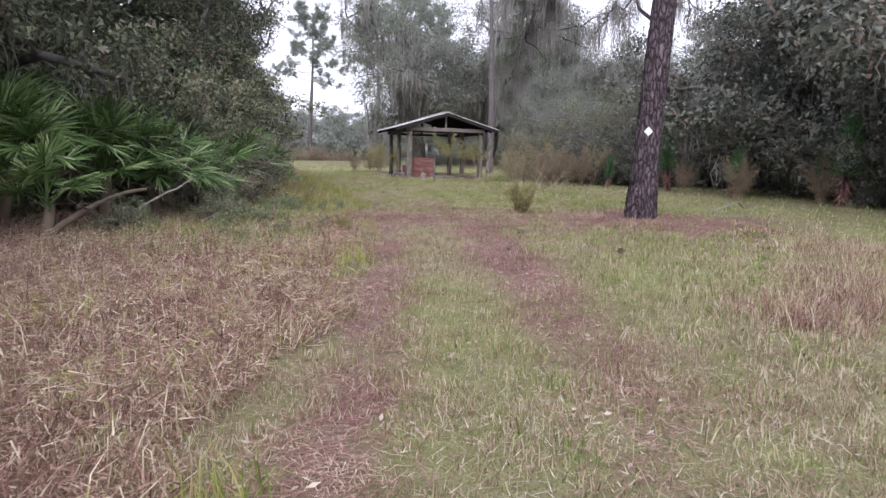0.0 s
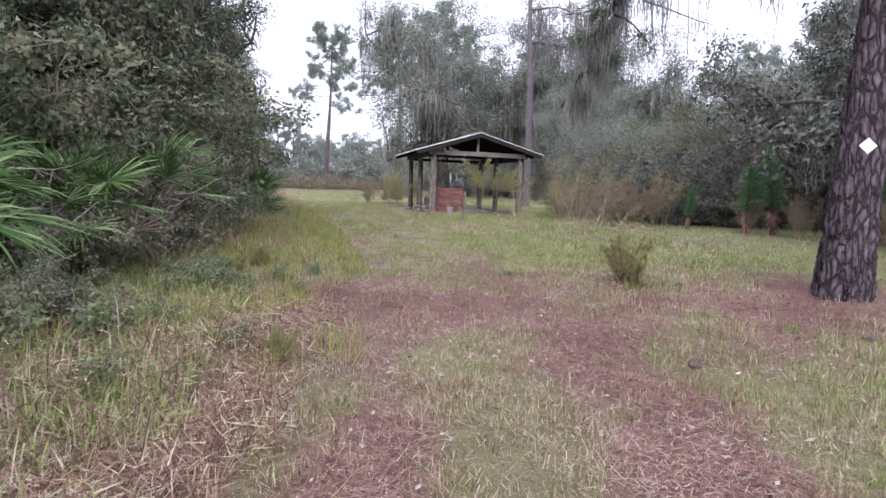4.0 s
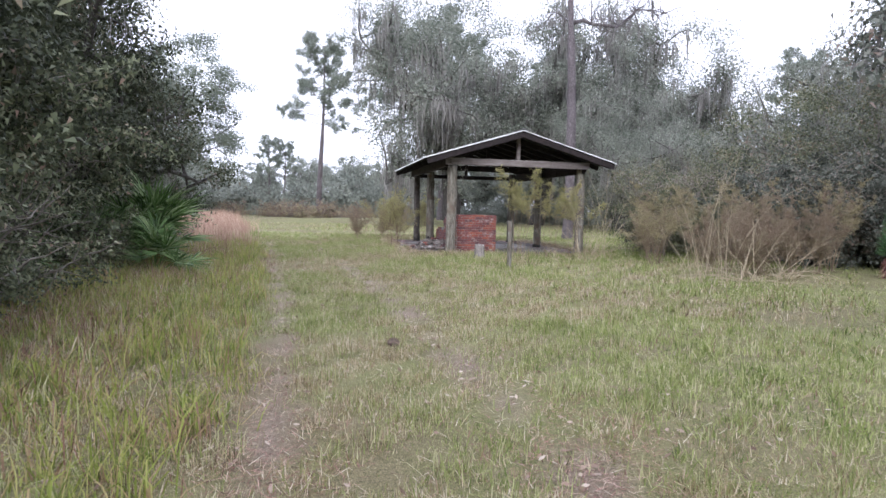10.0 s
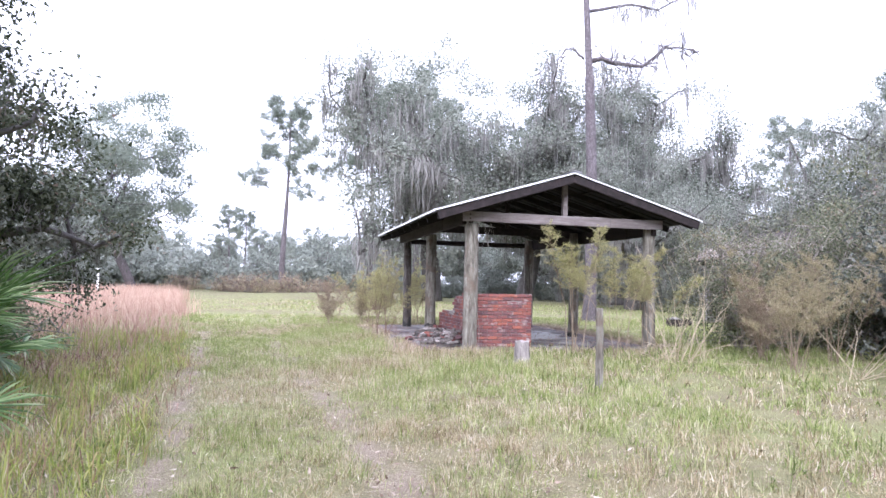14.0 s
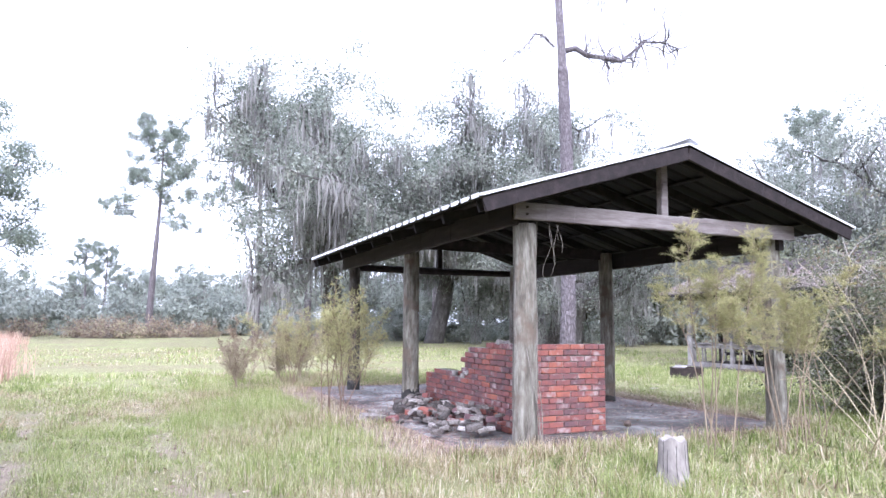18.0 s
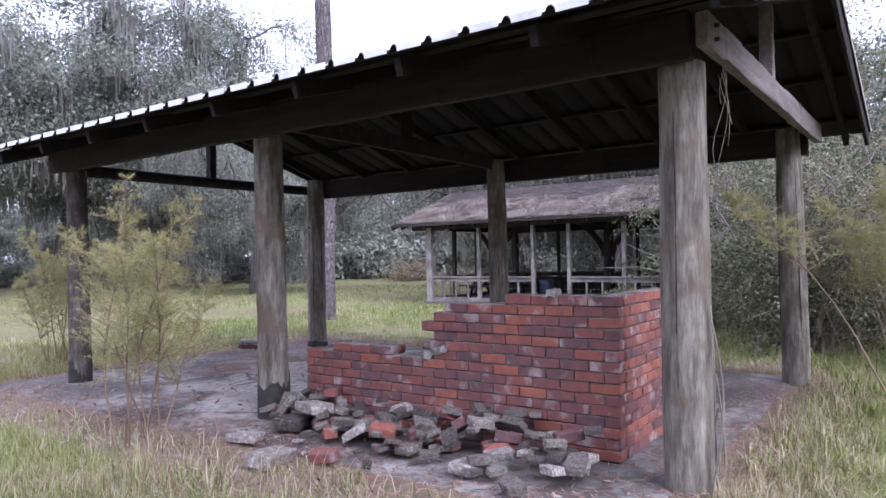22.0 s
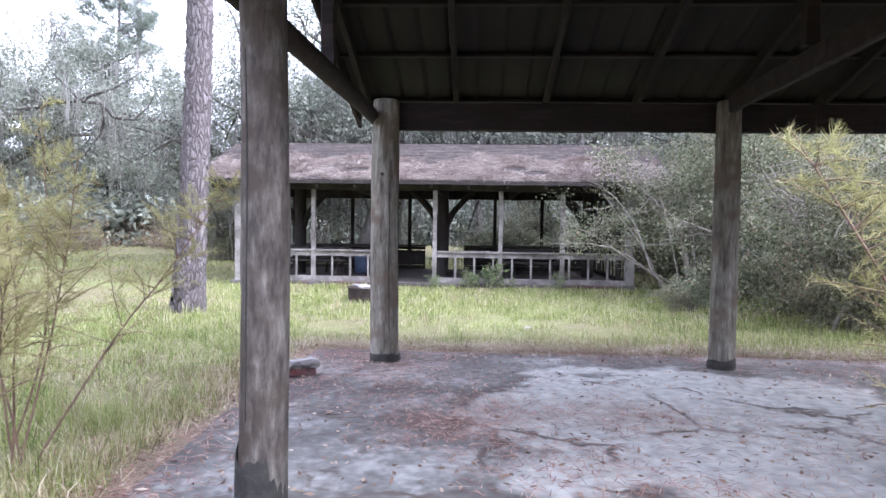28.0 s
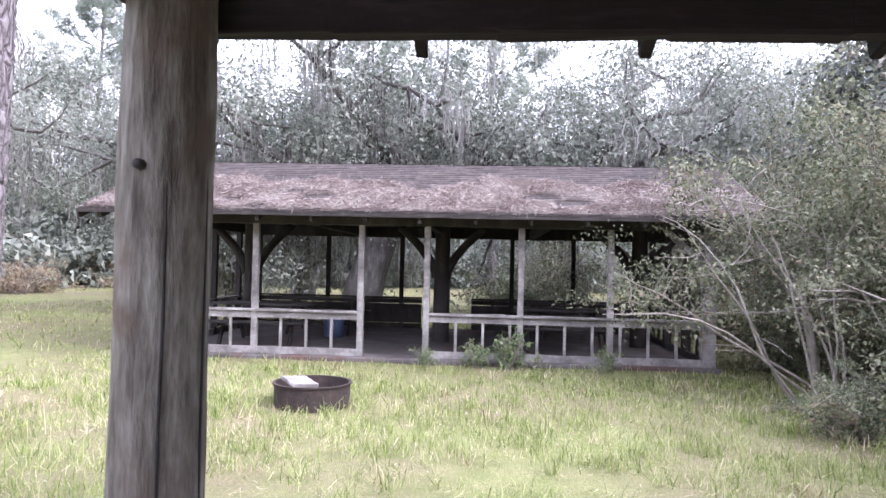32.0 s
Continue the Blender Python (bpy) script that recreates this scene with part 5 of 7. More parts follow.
def oak_meshes(seed, h, spread, clumps, per, leaf, mossy, leaf_mat="oak_leaf", low=0.28, hang=(0.5, 1.8), strand=0.1, bark="oak_bark", whole=True, full=0.11, slim=1.0):
    """Meshes of a spreading oak: wood, leaves and hanging moss."""
    rng = np.random.RandomState(seed)
    wood, crown, beard, twigs, limbs = Geo(), Geo(), Geo(), Geo(), []
    r0 = 0.045 * h * rng.uniform(0.85, 1.1) * slim
    top = low * h
    tr = limb_path(rng, (0, 0, -0.2), (rng.normal() * 0.1, rng.normal() * 0.1, 1), top + 0.2, 5, 0.12)
    tube(wood, tr, np.linspace(r0 * 1.25, r0 * 0.85, 6), 9, 0.04, rng)
    centres, hangs = [], []
    n = 9
    for k in range(n):
        a = k * 2 * np.pi / n + rng.normal() * 0.3
        up = rng.uniform(0.15, 1.3)
        st = tr[rng.randint(3, 6)]
        ln = spread * rng.uniform(0.75, 1.1) if up < 0.8 else (h - top) * rng.uniform(0.7, 1.0)
        lb = limb_path(rng, st, (np.cos(a), np.sin(a), up), ln, 7, 0.35, 0.06, 0.12)
        limbs.append(Geo() if whole else twigs)
        tube(limbs[-1], lb, np.linspace(r0 * 0.5, r0 * 0.1, 8), 6, 0.04, rng)
        for q in range(2, 8):
            for _ in range(2):
                d = unit(rng.normal(size=3) + [0, 0, 0.35])
                tw = limb_path(rng, lb[q], d, spread * rng.uniform(0.2, 0.42), 4, 0.5, 0.05)
                tube(twigs, tw, np.linspace(r0 * 0.14, 0.012, 5), 4, cap=False)
                centres += [tw[2], tw[3], tw[4], tw[4] + rng.normal(size=3) * 0.4]
                hangs += [tw[1], tw[2], tw[3], lb[q]]
    centres = np.array(centres)
    centres = centres[rng.permutation(len(centres))[:clumps]]
    # leafy masses that round the crown off, with moss below them
    shell = unit(rng.normal(size=(int(clumps * full), 3)) + [0, 0, 0.5])
    lumps = unit(rng.normal(size=(10, 3)) + [0, 0, 0.4])
    bulge = 0.6 + 0.52 * np.max(shell @ lumps.T, axis=1) ** 6
    shell = np.maximum(shell, [-9, -9, -0.35]) * bulge[:, None] * [spread * 0.85, spread * 0.85, h * 0.34] * rng.uniform(0.7, 1.0, (len(shell), 1)) + [0, 0, h * 0.66]
    leaf_cloud(crown, rng, shell, per * 2, spread * 0.075, leaf, leaf * 0.62, 0.2)
    hangs += list(shell[shell[:, 2] < h * 0.72]) * 2
    leaf_cloud(crown, rng, centres, per, spread * 0.085, leaf, leaf * 0.62, 0.2)
    out = [("trunk", wood.mesh("trunk", M[bark], True)), ("branchwork", twigs.mesh("branchwork", M[bark], True)), ("crown", crown.mesh("crown", M[leaf_mat]))]
    if whole:
        out += [("limb", g.mesh("limb", M[bark], True)) for g in limbs]
    if mossy:
        hg = np.array(hangs)
        pick = rng.permutation(len(hg))[:mossy] if mossy <= len(hg) else rng.randint(0, len(hg), mossy)
        moss(beard, rng, hg[pick] + rng.normal(size=(len(pick), 3)) * [0.25, 0.25, 0.1], *hang, strand, 7, 0.12)
        out.append(("spanish_moss", beard.mesh("spanish_moss", M["moss"])))
    return out


def pine_meshes(seed, h, r0, first, tufts, spread, bark="pine_bark", needle=0.34, mossy=0, leanx=0.0, each=34, green="pine_needle"):
    """Meshes of a tall pine: plated trunk, open limbs, needle tufts."""
    rng = np.random.RandomState(seed)
    wood, crown, beard, plates, twigs = Geo(), Geo(), Geo(), Geo(), Geo()
    t = np.linspace(0, 1, 16)
    x = leanx * h * t + 0.012 * h * np.sin(t * 4 + seed)
    y = 0.01 * h * np.sin(t * 5 + seed * 2)
    pts = np.stack([x, y, -0.2 + (h + 0.2) * t], -1)
    rad = r0 * (1.0 - 0.82 * t**1.15)
    rad[0] *= 1.3
    tube(wood, pts, rad, 14, 0.035, rng)
    # bark plates on the lower trunk
    m = 1500
    zz = rng.uniform(0.0, min(h * 0.55, 9.0), m)
    ang = rng.uniform(0, 2 * np.pi, m)
    px, py = np.interp(zz, pts[:, 2], pts[:, 0]), np.interp(zz, pts[:, 2], pts[:, 1])
    pr = np.interp(zz, pts[:, 2], rad) * 1.005 + 0.004
    rr, hh, ww = pr[:, None], rng.uniform(0.06, 0.17, m), rng.uniform(0.1, 0.22, m) * np.minimum(1, r0 / 0.3) ** 0.5
    vs = []
    for da, dz, lift in ((-0.5, -1, 0.0), (0.4, -0.8, 0.012), (0.5, 0.9, 0.016), (-0.4, 1, 0.004), (0, 0, 0.034)):
        aa = ang + da * ww / pr
        rl = pr + lift
        vs.append(np.stack([px + rl * np.cos(aa), py + rl * np.sin(aa), zz + dz * hh], -1))
    k = np.arange(m)[:, None] * 5
    plates.add(np.stack(vs, 1).reshape(-1, 3), np.concatenate([k + [0, 1, 4], k + [1, 2, 4], k + [2, 3, 4], k + [3, 0, 4]]))
    tips, hangs = [], []
    for i in range(tufts):
        s = first + (1 - first) * (i + rng.uniform()) / tufts
        p = np.array([np.interp(s * h, pts[:, 2], pts[:, c]) for c in range(3)])
        a = i * 2.4 + rng.normal() * 0.4
        ln = spread * (1.15 - 0.75 * (s - first) / (1 - first)) * rng.uniform(0.6, 1.1)
        lb = limb_path(rng, p, (np.cos(a), np.sin(a), rng.uniform(-0.1, 0.5)), ln, 6, 0.4, 0.06)
        tube(twigs, lb, np.linspace(r0 * 0.16, 0.02, 7), 5, cap=False)
        hangs += [lb[3], lb[4], lb[5]]
        for q in (3, 4, 5, 6, 6):
            for _ in range(2):
                tw = limb_path(rng, lb[q], rng.normal(size=3) + [0, 0, 0.5], rng.uniform(0.3, 0.9), 3, 0.4, 0.1)
                tube(twigs, tw, [0.02, 0.015, 0.012, 0.008], 4, cap=False)
                tips += [tw[2], tw[3]]
    tips = np.array(tips)
    c = np.repeat(tips, each, 0) + rng.normal(size=(len(tips) * each, 3)) * (0.06 if r0 > 0.285 else 0.13)
    d = unit(rng.normal(size=c.shape) + [0, 0, 0.25])
    slips(crown, c, d, unit(np.cross(d, rng.normal(size=c.shape))), needle * rng.uniform(0.6, 1.15, len(c)), needle * 0.1)
    out = [("trunk", wood.mesh("trunk", M[bark], True)), ("bark", plates.mesh("bark", M[bark])), ("branchwork", twigs.mesh("branchwork", M[bark], True)), ("crown", crown.mesh("crown", M[green]))]
    if mossy:
        hg = np.array(hangs)
        moss(beard, rng, hg[rng.permutation(len(hg))[:mossy]], 0.4, 1.6, 0.03, 10)
        out.append(("spanish_moss", beard.mesh("spanish_moss", M["moss"])))
    return out


def bush_meshes(seed, h, r, clumps, per, leaf, mat, twigs=True, skirt=0.15, stems=12):
    """Meshes of a many-stemmed bush, leafy to the ground."""
    rng = np.random.RandomState(seed)
    wood, crown = Geo(), Geo()
    centres = []
    for k in range(stems):
        a = rng.uniform(0, 2 * np.pi)
        d = (np.cos(a) * r / h * rng.uniform(0.2, 1.1), np.sin(a) * r / h * rng.uniform(0.2, 1.1), 1)
        st = limb_path(rng, (rng.normal() * r * 0.15, rng.normal() * r * 0.15, -0.1), d, h * rng.uniform(0.7, 1.05), 7, 0.25, 0.0, 0.1)
        tube(wood, st, np.linspace(0.035, 0.008, 8) * min(0.6 + h / 6, h / 1.5), 5, cap=False)
        for q in range(1, 8):
            for _ in range(3):
                tw = limb_path(rng, st[q], rng.normal(size=3) * [1, 1, 0.6] + [0, 0, 0.1], r * rng.uniform(0.25, 0.6), 3, 0.4)
                tube(wood, tw, np.array([0.013, 0.01, 0.008, 0.005]) * min(1.0, h / 1.5), 3, cap=False)
                centres += [tw[2], tw[3]]
    extra = rng.normal(size=(len(centres) // 3, 3)) * [r * 0.5, r * 0.5, h * 0.14] + [0, 0, h * 0.3]
    extra[:, 2] = np.abs(extra[:, 2]) + skirt
    centres = np.concatenate([np.array(centres), extra])
    centres = centres[centres[:, 2] > skirt]
    centres = centres[rng.permutation(len(centres))[:clumps]]
    leaf_cloud(crown, rng, centres, per, 0.06 * r + min(0.05, 0.1 * r), leaf, leaf * 0.55, 0.1)
    return [("branchwork", wood.mesh("branchwork", M["twig"], True)), ("foliage", crown.mesh("foliage", M[mat]))]


def plant_out(name, meshes, label, category, group=""):
    """A thing of shared meshes at the origin, to be set out by copy."""
    ob = thing(name, (0, 0, 0), label, category, group)
    for n, me in meshes:
        ob_ = part(n, me, None, ob, {"spanish_moss": "grey hanging tree moss"}.get(n, ""))
        if n in ("spanish_moss", "bark", "branchwork"):
            tagged(ob_, kind="stuff")
    return ob


def set_out(ob, places):
    """Moves the first to the first place and copies it to the rest: x, y, turn, size."""
    for k, (x, y, a, s) in enumerate(places):
        z = float(ground_z(x, y)) if abs(x) < 100 else 0.0
        m = pose(x, y, z, 0, 0, a) @ Matrix.Scale(s, 4)
        if k == 0:
            first = m
        else:
            copy_thing(ob, m)
    ob.matrix_basis = first


# mossy live oaks
oak = plant_out("live_oak", oak_meshes(1, 13.5, 7.0, 400, 150, 0.125, 950, "grey_leaf", 0.32, (0.4, 2.5), 0.1, full=0.1, slim=0.75), "grey-green live oak hung with long grey moss", "tree", "live oaks")
set_out(oak, [(7.2, 37, 0, 1.42), (15.5, 41, 100, 1.4), (23.5, 37, 60, 1.35), (20.0, 33, 250, 1.1), (40, 30, 20, 1.0), (44, 15, 70, 0.9), (34, -7, 150, 1.0)])
oak2 = plant_out("live_oak", oak_meshes(2, 11.0, 6.5, 400, 120, 0.105, 520, "grey_leaf", 0.36, (0.4, 2.0), 0.045, full=0.06), "old live oak with twisted limbs and hanging moss", "tree", "live oaks")
set_out(oak2, [(23.6, 10.2, 40, 1.12), (24.6, 3.2, 190, 1.2), (26.5, -5.5, 300, 1.1), (45, 40, 30, 1.1), (31, 14.0, 100, 0.95), (25.0, 14.4, 250, 0.95), (15.8, 23.0, 20, 0.92)])
oak3 = plant_out("dark_oak", oak_meshes(3, 9.5, 4.4, 430, 165, 0.1, 120, "oak_leaf", 0.22, (0.4, 1.2), 0.04), "dense dark evergreen oak at the wood's edge", "tree", "dark oaks")
set_out(oak3, [(-14.2, -28.5, 0, 1.05), (-12.8, -22.0, 140, 1.05), (-9.9, -16.6, 250, 0.95), (-9.4, -11.0, 60, 0.88), (-15.2, -34, 90, 1.0), (-9.3, -5.6, 30, 0.8), (-16, -25, 10, 1.15), (-16, -14, 120, 1.15), (-17, -2, 70, 0.9), (-10.0, -1.0, 200, 0.8), (30, 36, 160, 1.1)])
oak4 = plant_out("scrub_oak", oak_meshes(6, 9.6, 5.0, 560, 95, 0.16, 240, "scrub_leaf", 0.16, (0.4, 1.6), 0.045), "dark brownish scrub oak draped with grey moss", "tree", "scrub oaks")
set_out(oak4, [(17.9, -5.0, 80, 1.02), (19.5, -9.5, 160, 1.25), (15.4, -12.4, 250, 1.25), (19.0, -17.0, 40, 1.2), (14.6, -19.5, 310, 1.25), (13.8, -25.5, 120, 1.1), (18.5, -25, 10, 1.2), (13.0, -32.5, 200, 1.1)])
holly = plant_out("holly_tree", oak_meshes(7, 6.4, 3.9, 420, 95, 0.075, 0, "shrub_leaf", 0.1, bark="twig", full=0.05, slim=0.4), "sprawling grey-green small tree with pale arching limbs", "tree", "small trees")
set_out(holly, [(12.8, -1.1, 0, 0.95), (18.4, -4.2, 220, 1.0)])
arch = plant_out("arching_holly", oak_meshes(12, 4.3, 2.7, 210, 75, 0.07, 0, "shrub_leaf", 0.4, bark="twig", full=0.07, slim=0.35), "airy grey-green small tree leaning over the pavilion's end", "tree", "small trees")
set_out(arch, [(11.2, 1.6, 0, 0.88), (9.9, 0.1, 130, 0.9)])
far_oak = plant_out("distant_oak", oak_meshes(4, 11, 6.0, 420, 46, 0.29, 60, "hazy_leaf", 0.28, (0.8, 2.4), 0.2, whole=False), "hazy grey-green oak at the far side of the field", "tree", "distant oaks")
spots = []
rs = np.random.RandomState(21)
for b in np.arange(-62, 102, 4.2):
    dist = rs.uniform(84, 118) if b < 12 else rs.uniform(58, 84)
    spots.append((dist * math.sin(radians(b)), dist * math.cos(radians(b)), rs.uniform(0, 360), rs.uniform(0.6, 1.0)))
for x, y in ((-22, 40), (-27, 48), (-33, 36), (-24, 56), (-38, 52), (-26, 22), (-34, 14)):
    spots.append((x, y, rs.uniform(0, 360), rs.uniform(0.75, 1.0)))
for b in (115, 135, 155, 178, 200, 222, 245, 270, 290):
    spots.append((70 * math.sin(radians(b)), 70 * math.cos(radians(b)), rs.uniform(0, 360), 1.2))
set_out(far_oak, spots)

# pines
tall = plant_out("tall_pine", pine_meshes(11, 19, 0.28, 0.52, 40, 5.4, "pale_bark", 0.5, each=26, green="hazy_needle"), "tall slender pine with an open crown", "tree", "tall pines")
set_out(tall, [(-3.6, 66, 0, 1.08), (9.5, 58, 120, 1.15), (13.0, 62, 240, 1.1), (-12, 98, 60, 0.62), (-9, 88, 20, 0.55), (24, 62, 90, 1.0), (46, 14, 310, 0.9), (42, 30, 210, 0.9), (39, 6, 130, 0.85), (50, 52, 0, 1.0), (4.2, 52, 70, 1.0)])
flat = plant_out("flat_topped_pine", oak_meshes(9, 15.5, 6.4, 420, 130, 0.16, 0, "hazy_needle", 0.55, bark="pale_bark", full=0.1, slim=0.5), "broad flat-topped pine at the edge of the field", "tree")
set_out(flat, [(-15.8, 50, 0, 1.12)])
edge = thing("pale_pine", (7.15, 10.5, -0.03), "tall pine with pale flaking bark and a twisted mossy limb", "tree")
for n, me in pine_meshes(14, 21, 0.2, 0.76, 12, 3.2, "pale_bark", 0.4, 0, 0.006):
    tagged(part(n, me, None, edge), kind="" if n in ("trunk", "crown") else "stuff")


def twisted_limb(owner, start, way, length, seed, mossy, r=0.09, needles=0, wander=0.45, line=None, strand=0.03, strands=10, first=2, short=1.0):
    rng = np.random.RandomState(seed)
    g, b, nd = Geo(), Geo(), Geo()
    if line is None:
        lb = limb_path(rng, start, way, length, 9, wander, 0.0)
    else:
        p = np.array(line, float)
        u = np.linspace(0, len(p) - 1, 10)
        lb = np.stack([np.interp(u, range(len(p)), p[:, k]) for k in range(3)], -1) + rng.normal(size=(10, 3)) * 0.08
        lb[0] = p[0]
    tube(g, lb, np.linspace(r, r * 0.2, 10), 7, 0.04, rng)
    at, tips = [], []
    for q in range(first, 10):
        for _ in range(3 if short <= 1 else 5):
            tw = limb_path(rng, lb[q], rng.normal(size=3) * [1, 1, 0.7], short * rng.uniform(0.4, 1.1), 5, 0.7)
            tube(g, tw, np.linspace(r * 0.3, 0.008, 6), 4, cap=False)
            at += [tw[2], tw[4], tw[5]]
            tips += [tw[4], tw[5]]
    moss(b, rng, np.array(at), *mossy, strand, strands)
    ob = part("limb", g, M["pale_bark"] if not needles else M["pine_bark"], owner, "twisted bare limb", True)
    tagged(part("spanish_moss", b, M["moss"], ob, "grey hanging tree moss"), kind="stuff")
    if needles:
        tips = np.array(tips)
        c = np.repeat(tips, needles, 0) + rng.normal(size=(len(tips) * needles, 3)) * 0.05
        d = unit(rng.normal(size=c.shape) + [0, 0, -0.5])
        leaves(nd, c, d, unit(np.cross(d, rng.normal(size=c.shape))), 0.27, 0.011)
        part("needle_brush", nd, M["pine_needle"], ob, "drooping green needle tufts")


twisted_limb(edge, 0, 0, 0, 25, (0.2, 0.9), 0.1, line=((0.15, 0, 9.7), (1.0, -0.1, 9.95), (1.8, -0.2, 9.5), (2.6, -0.2, 9.9), (3.4, -0.3, 10.5), (4.4, -0.3, 10.2)), short=1.7, strand=0.03, strands=6)
twisted_limb(edge, (0.1, 0.0, 11.6), (1, -0.2, -0.1), 4.6, 26, (0.25, 0.8), 0.07)
twisted_limb(edge, 0, 0, 0, 27, (0.1, 0.4), 0.045, line=((-0.1, 0, 9.8), (-0.6, 0, 10.1), (-1.1, 0.1, 9.7), (-1.6, 0.1, 9.2)), short=0.5, strands=3)

near_pine = thing("marked_pine", (2.33, -21.7, -0.03), "stout pine with plated purple-brown bark and a white trail blaze", "tree")
for n, me in pine_meshes(17, 20, 0.29, 0.5, 12, 4.5, "pine_bark", 0.36, 10, 0.018):
    tagged(part(n, me, None, near_pine), kind="" if n in ("trunk", "crown") else "stuff")
bz = part("trail_blaze", box(0.15, 0.012, 0.15, 0.004), M["white_paint"], near_pine, "white diamond-shaped trail marker")
bz.matrix_basis = pose(-0.35, -0.265, 2.02, 0, 45, -28)
twisted_limb(near_pine, 0, 0, 0, 8, (0.25, 1.4), 0.1, 90, line=((-0.05, 0.25, 10.2), (-0.6, 2.2, 8.6), (-1.2, 3.9, 6.6), (-1.6, 4.9, 5.0), (-1.9, 5.6, 3.8)), strand=0.014, strands=26, first=3, short=1.3)
twisted_limb(near_pine, 0, 0, 0, 9, (0.2, 1.3), 0.05, 5, line=((-0.25, 0.0, 4.5), (-0.6, 0.1, 4.9), (-1.0, 0.3, 4.85), (-1.4, 0.5, 4.5)), strand=0.012, strands=9, short=0.35, first=4)
twisted_limb(near_pine, 0, 0, 0, 10, (0.3, 1.5), 0.07, 16, line=((0.25, 0.2, 8.8), (1.2, 1.4, 8.0), (2.4, 3.0, 6.8), (3.0, 4.2, 5.6)), strand=0.014, strands=16, first=6)

twisted_limb(near_pine, 0, 0, 0, 41, (0.5, 2.2), 0.08, 12, line=((-0.1, 0.2, 9.6), (-1.0, 1.5, 8.8), (-2.0, 3.2, 7.4), (-2.8, 4.4, 6.2)), strand=0.02, strands=9, first=3, short=1.7)
twisted_limb(near_pine, 0, 0, 0, 42, (0.4, 2.0), 0.07, 10, line=((-0.1, 0.2, 8.4), (-0.7, 1.8, 7.6), (-1.2, 3.6, 6.6), (-1.2, 5.2, 5.2)), strand=0.02, strands=8, first=4, short=1.6)


# low horizontal oak limb among the trees
lo = thing("leaning_oak", (15.2, -5.2, -0.03), "dark old oak with a long horizontal limb near the ground", "tree")
rng0 = np.random.RandomState(44)
g = Geo()
tube(g, limb_path(rng0, (0, 0, -0.2), (-0.1, 0.1, 1), 4.5, 6, 0.2), np.linspace(0.42, 0.25, 7), 10, 0.05, rng0)
part("trunk", g, M["oak_bark"], lo, "", True)
g = Geo()
tube(g, [(0, 0, 1.9), (-1.2, -1.4, 1.95), (-2.0, -3.2, 1.75), (-2.5, -5.2, 1.9), (-2.6, -7.0, 1.7)], [0.26, 0.22, 0.19, 0.16, 0.1], 9, 0.05, rng0)
tube(g, [(0, 0, 1.6), (-0.2, 1.6, 1.7), (-0.9, 3.4, 1.45), (-1.0, 4.6, 1.6)], [0.24, 0.2, 0.17, 0.1], 9, 0.05, rng0)
part("low_limb", g, M["oak_bark"], lo, "", True)
g = Geo()
moss(g, rng0, np.stack([rng0.uniform(-3, 0, 40), rng0.uniform(-7, 4.5, 40), rng0.uniform(2.2, 4.5, 40)], -1), 0.5, 1.6, 0.035, 10)
tagged(part("spanish_moss", g, M["moss"], lo, "grey hanging tree moss"), kind="stuff")

# bushes
hedge = plant_out("evergreen_shrub", bush_meshes(31, 4.4, 2.0, 560, 56, 0.10, "bush_leaf"), "dense dark evergreen shrub at the wood's edge", "shrub", "edge shrubs")
set_out(hedge, [(-13.0, -32, 0, 1.0), (-13.2, -28.0, 80, 1.1), (-12.6, -24.4, 150, 1.2), (-11.0, -20.6, 220, 1.05), (-9.0, -18.6, 300, 0.95), (-9.0, -16.2, 20, 1.0), (-8.8, -13.6, 110, 0.9), (-8.9, -11.0, 200, 0.9), (-9.2, -8.4, 40, 0.85), (-10.0, -5.6, 270, 0.9), (-9.6, -2.8, 120, 0.75), (-13.5, -36, 10, 1.1)])
low = plant_out("low_shrub", bush_meshes(32, 1.5, 1.0, 300, 40, 0.055, "bush_leaf", True, 0.05), "low leafy shrub in the undergrowth", "shrub", "low shrubs")
set_out(low, [(-7.9, -19.6, 0, 1.1), (-7.7, -17.6, 90, 1.0), (-7.6, -15.2, 30, 1.1), (-7.6, -12.9, 200, 1.0), (-7.7, -10.6, 150, 1.0), (-7.9, -21.4, 250, 0.9), (-8.4, -25.4, 20, 0.4), (-7.3, -23.6, 220, 0.5), (-7.6, -6.4, 60, 0.8), (-8.4, -4.6, 0, 0.9), (-8.0, -2.4, 0, 1.0), (-8.6, -0.4, 100, 0.9), (13.6, 0.9, 120, 1.1), (20.2, 5.2, 40, 1.1), (8.9, 2.35, 60, 0.5)])
tangle = plant_out("bare_thicket", bush_meshes(37, 2.2, 1.1, 120, 20, 0.05, "fennel_dry", True, 0.1, 16), "thicket of bare purplish twigs and dead vines", "shrub", "bare thickets")
set_out(tangle, [(-7.5, -19.3, 0, 0.9), (-7.6, -17.0, 80, 1.0), (-7.5, -14.6, 160, 0.9), (-8.0, -22.6, 30, 0.7), (-7.7, -12.0, 240, 0.9)])
grey = plant_out("grey_shrub", bush_meshes(33, 3.6, 2.3, 430, 70, 0.06, "shrub_leaf", True, 0.15, 16), "sprawling grey-green shrub with pale twigs", "shrub", "grey shrubs")
set_out(grey, [(6.6, 0.4, 0, 0.86), (12.4, -0.8, 90, 0.9), (11.9, 0.4, 40, 0.62), (8.5, 0.2, 60, 0.82), (19.9, 0.8, 250, 1.1), (21.8, 4.4, 80, 0.7), (23.5, 15.5, 160, 0.7)])
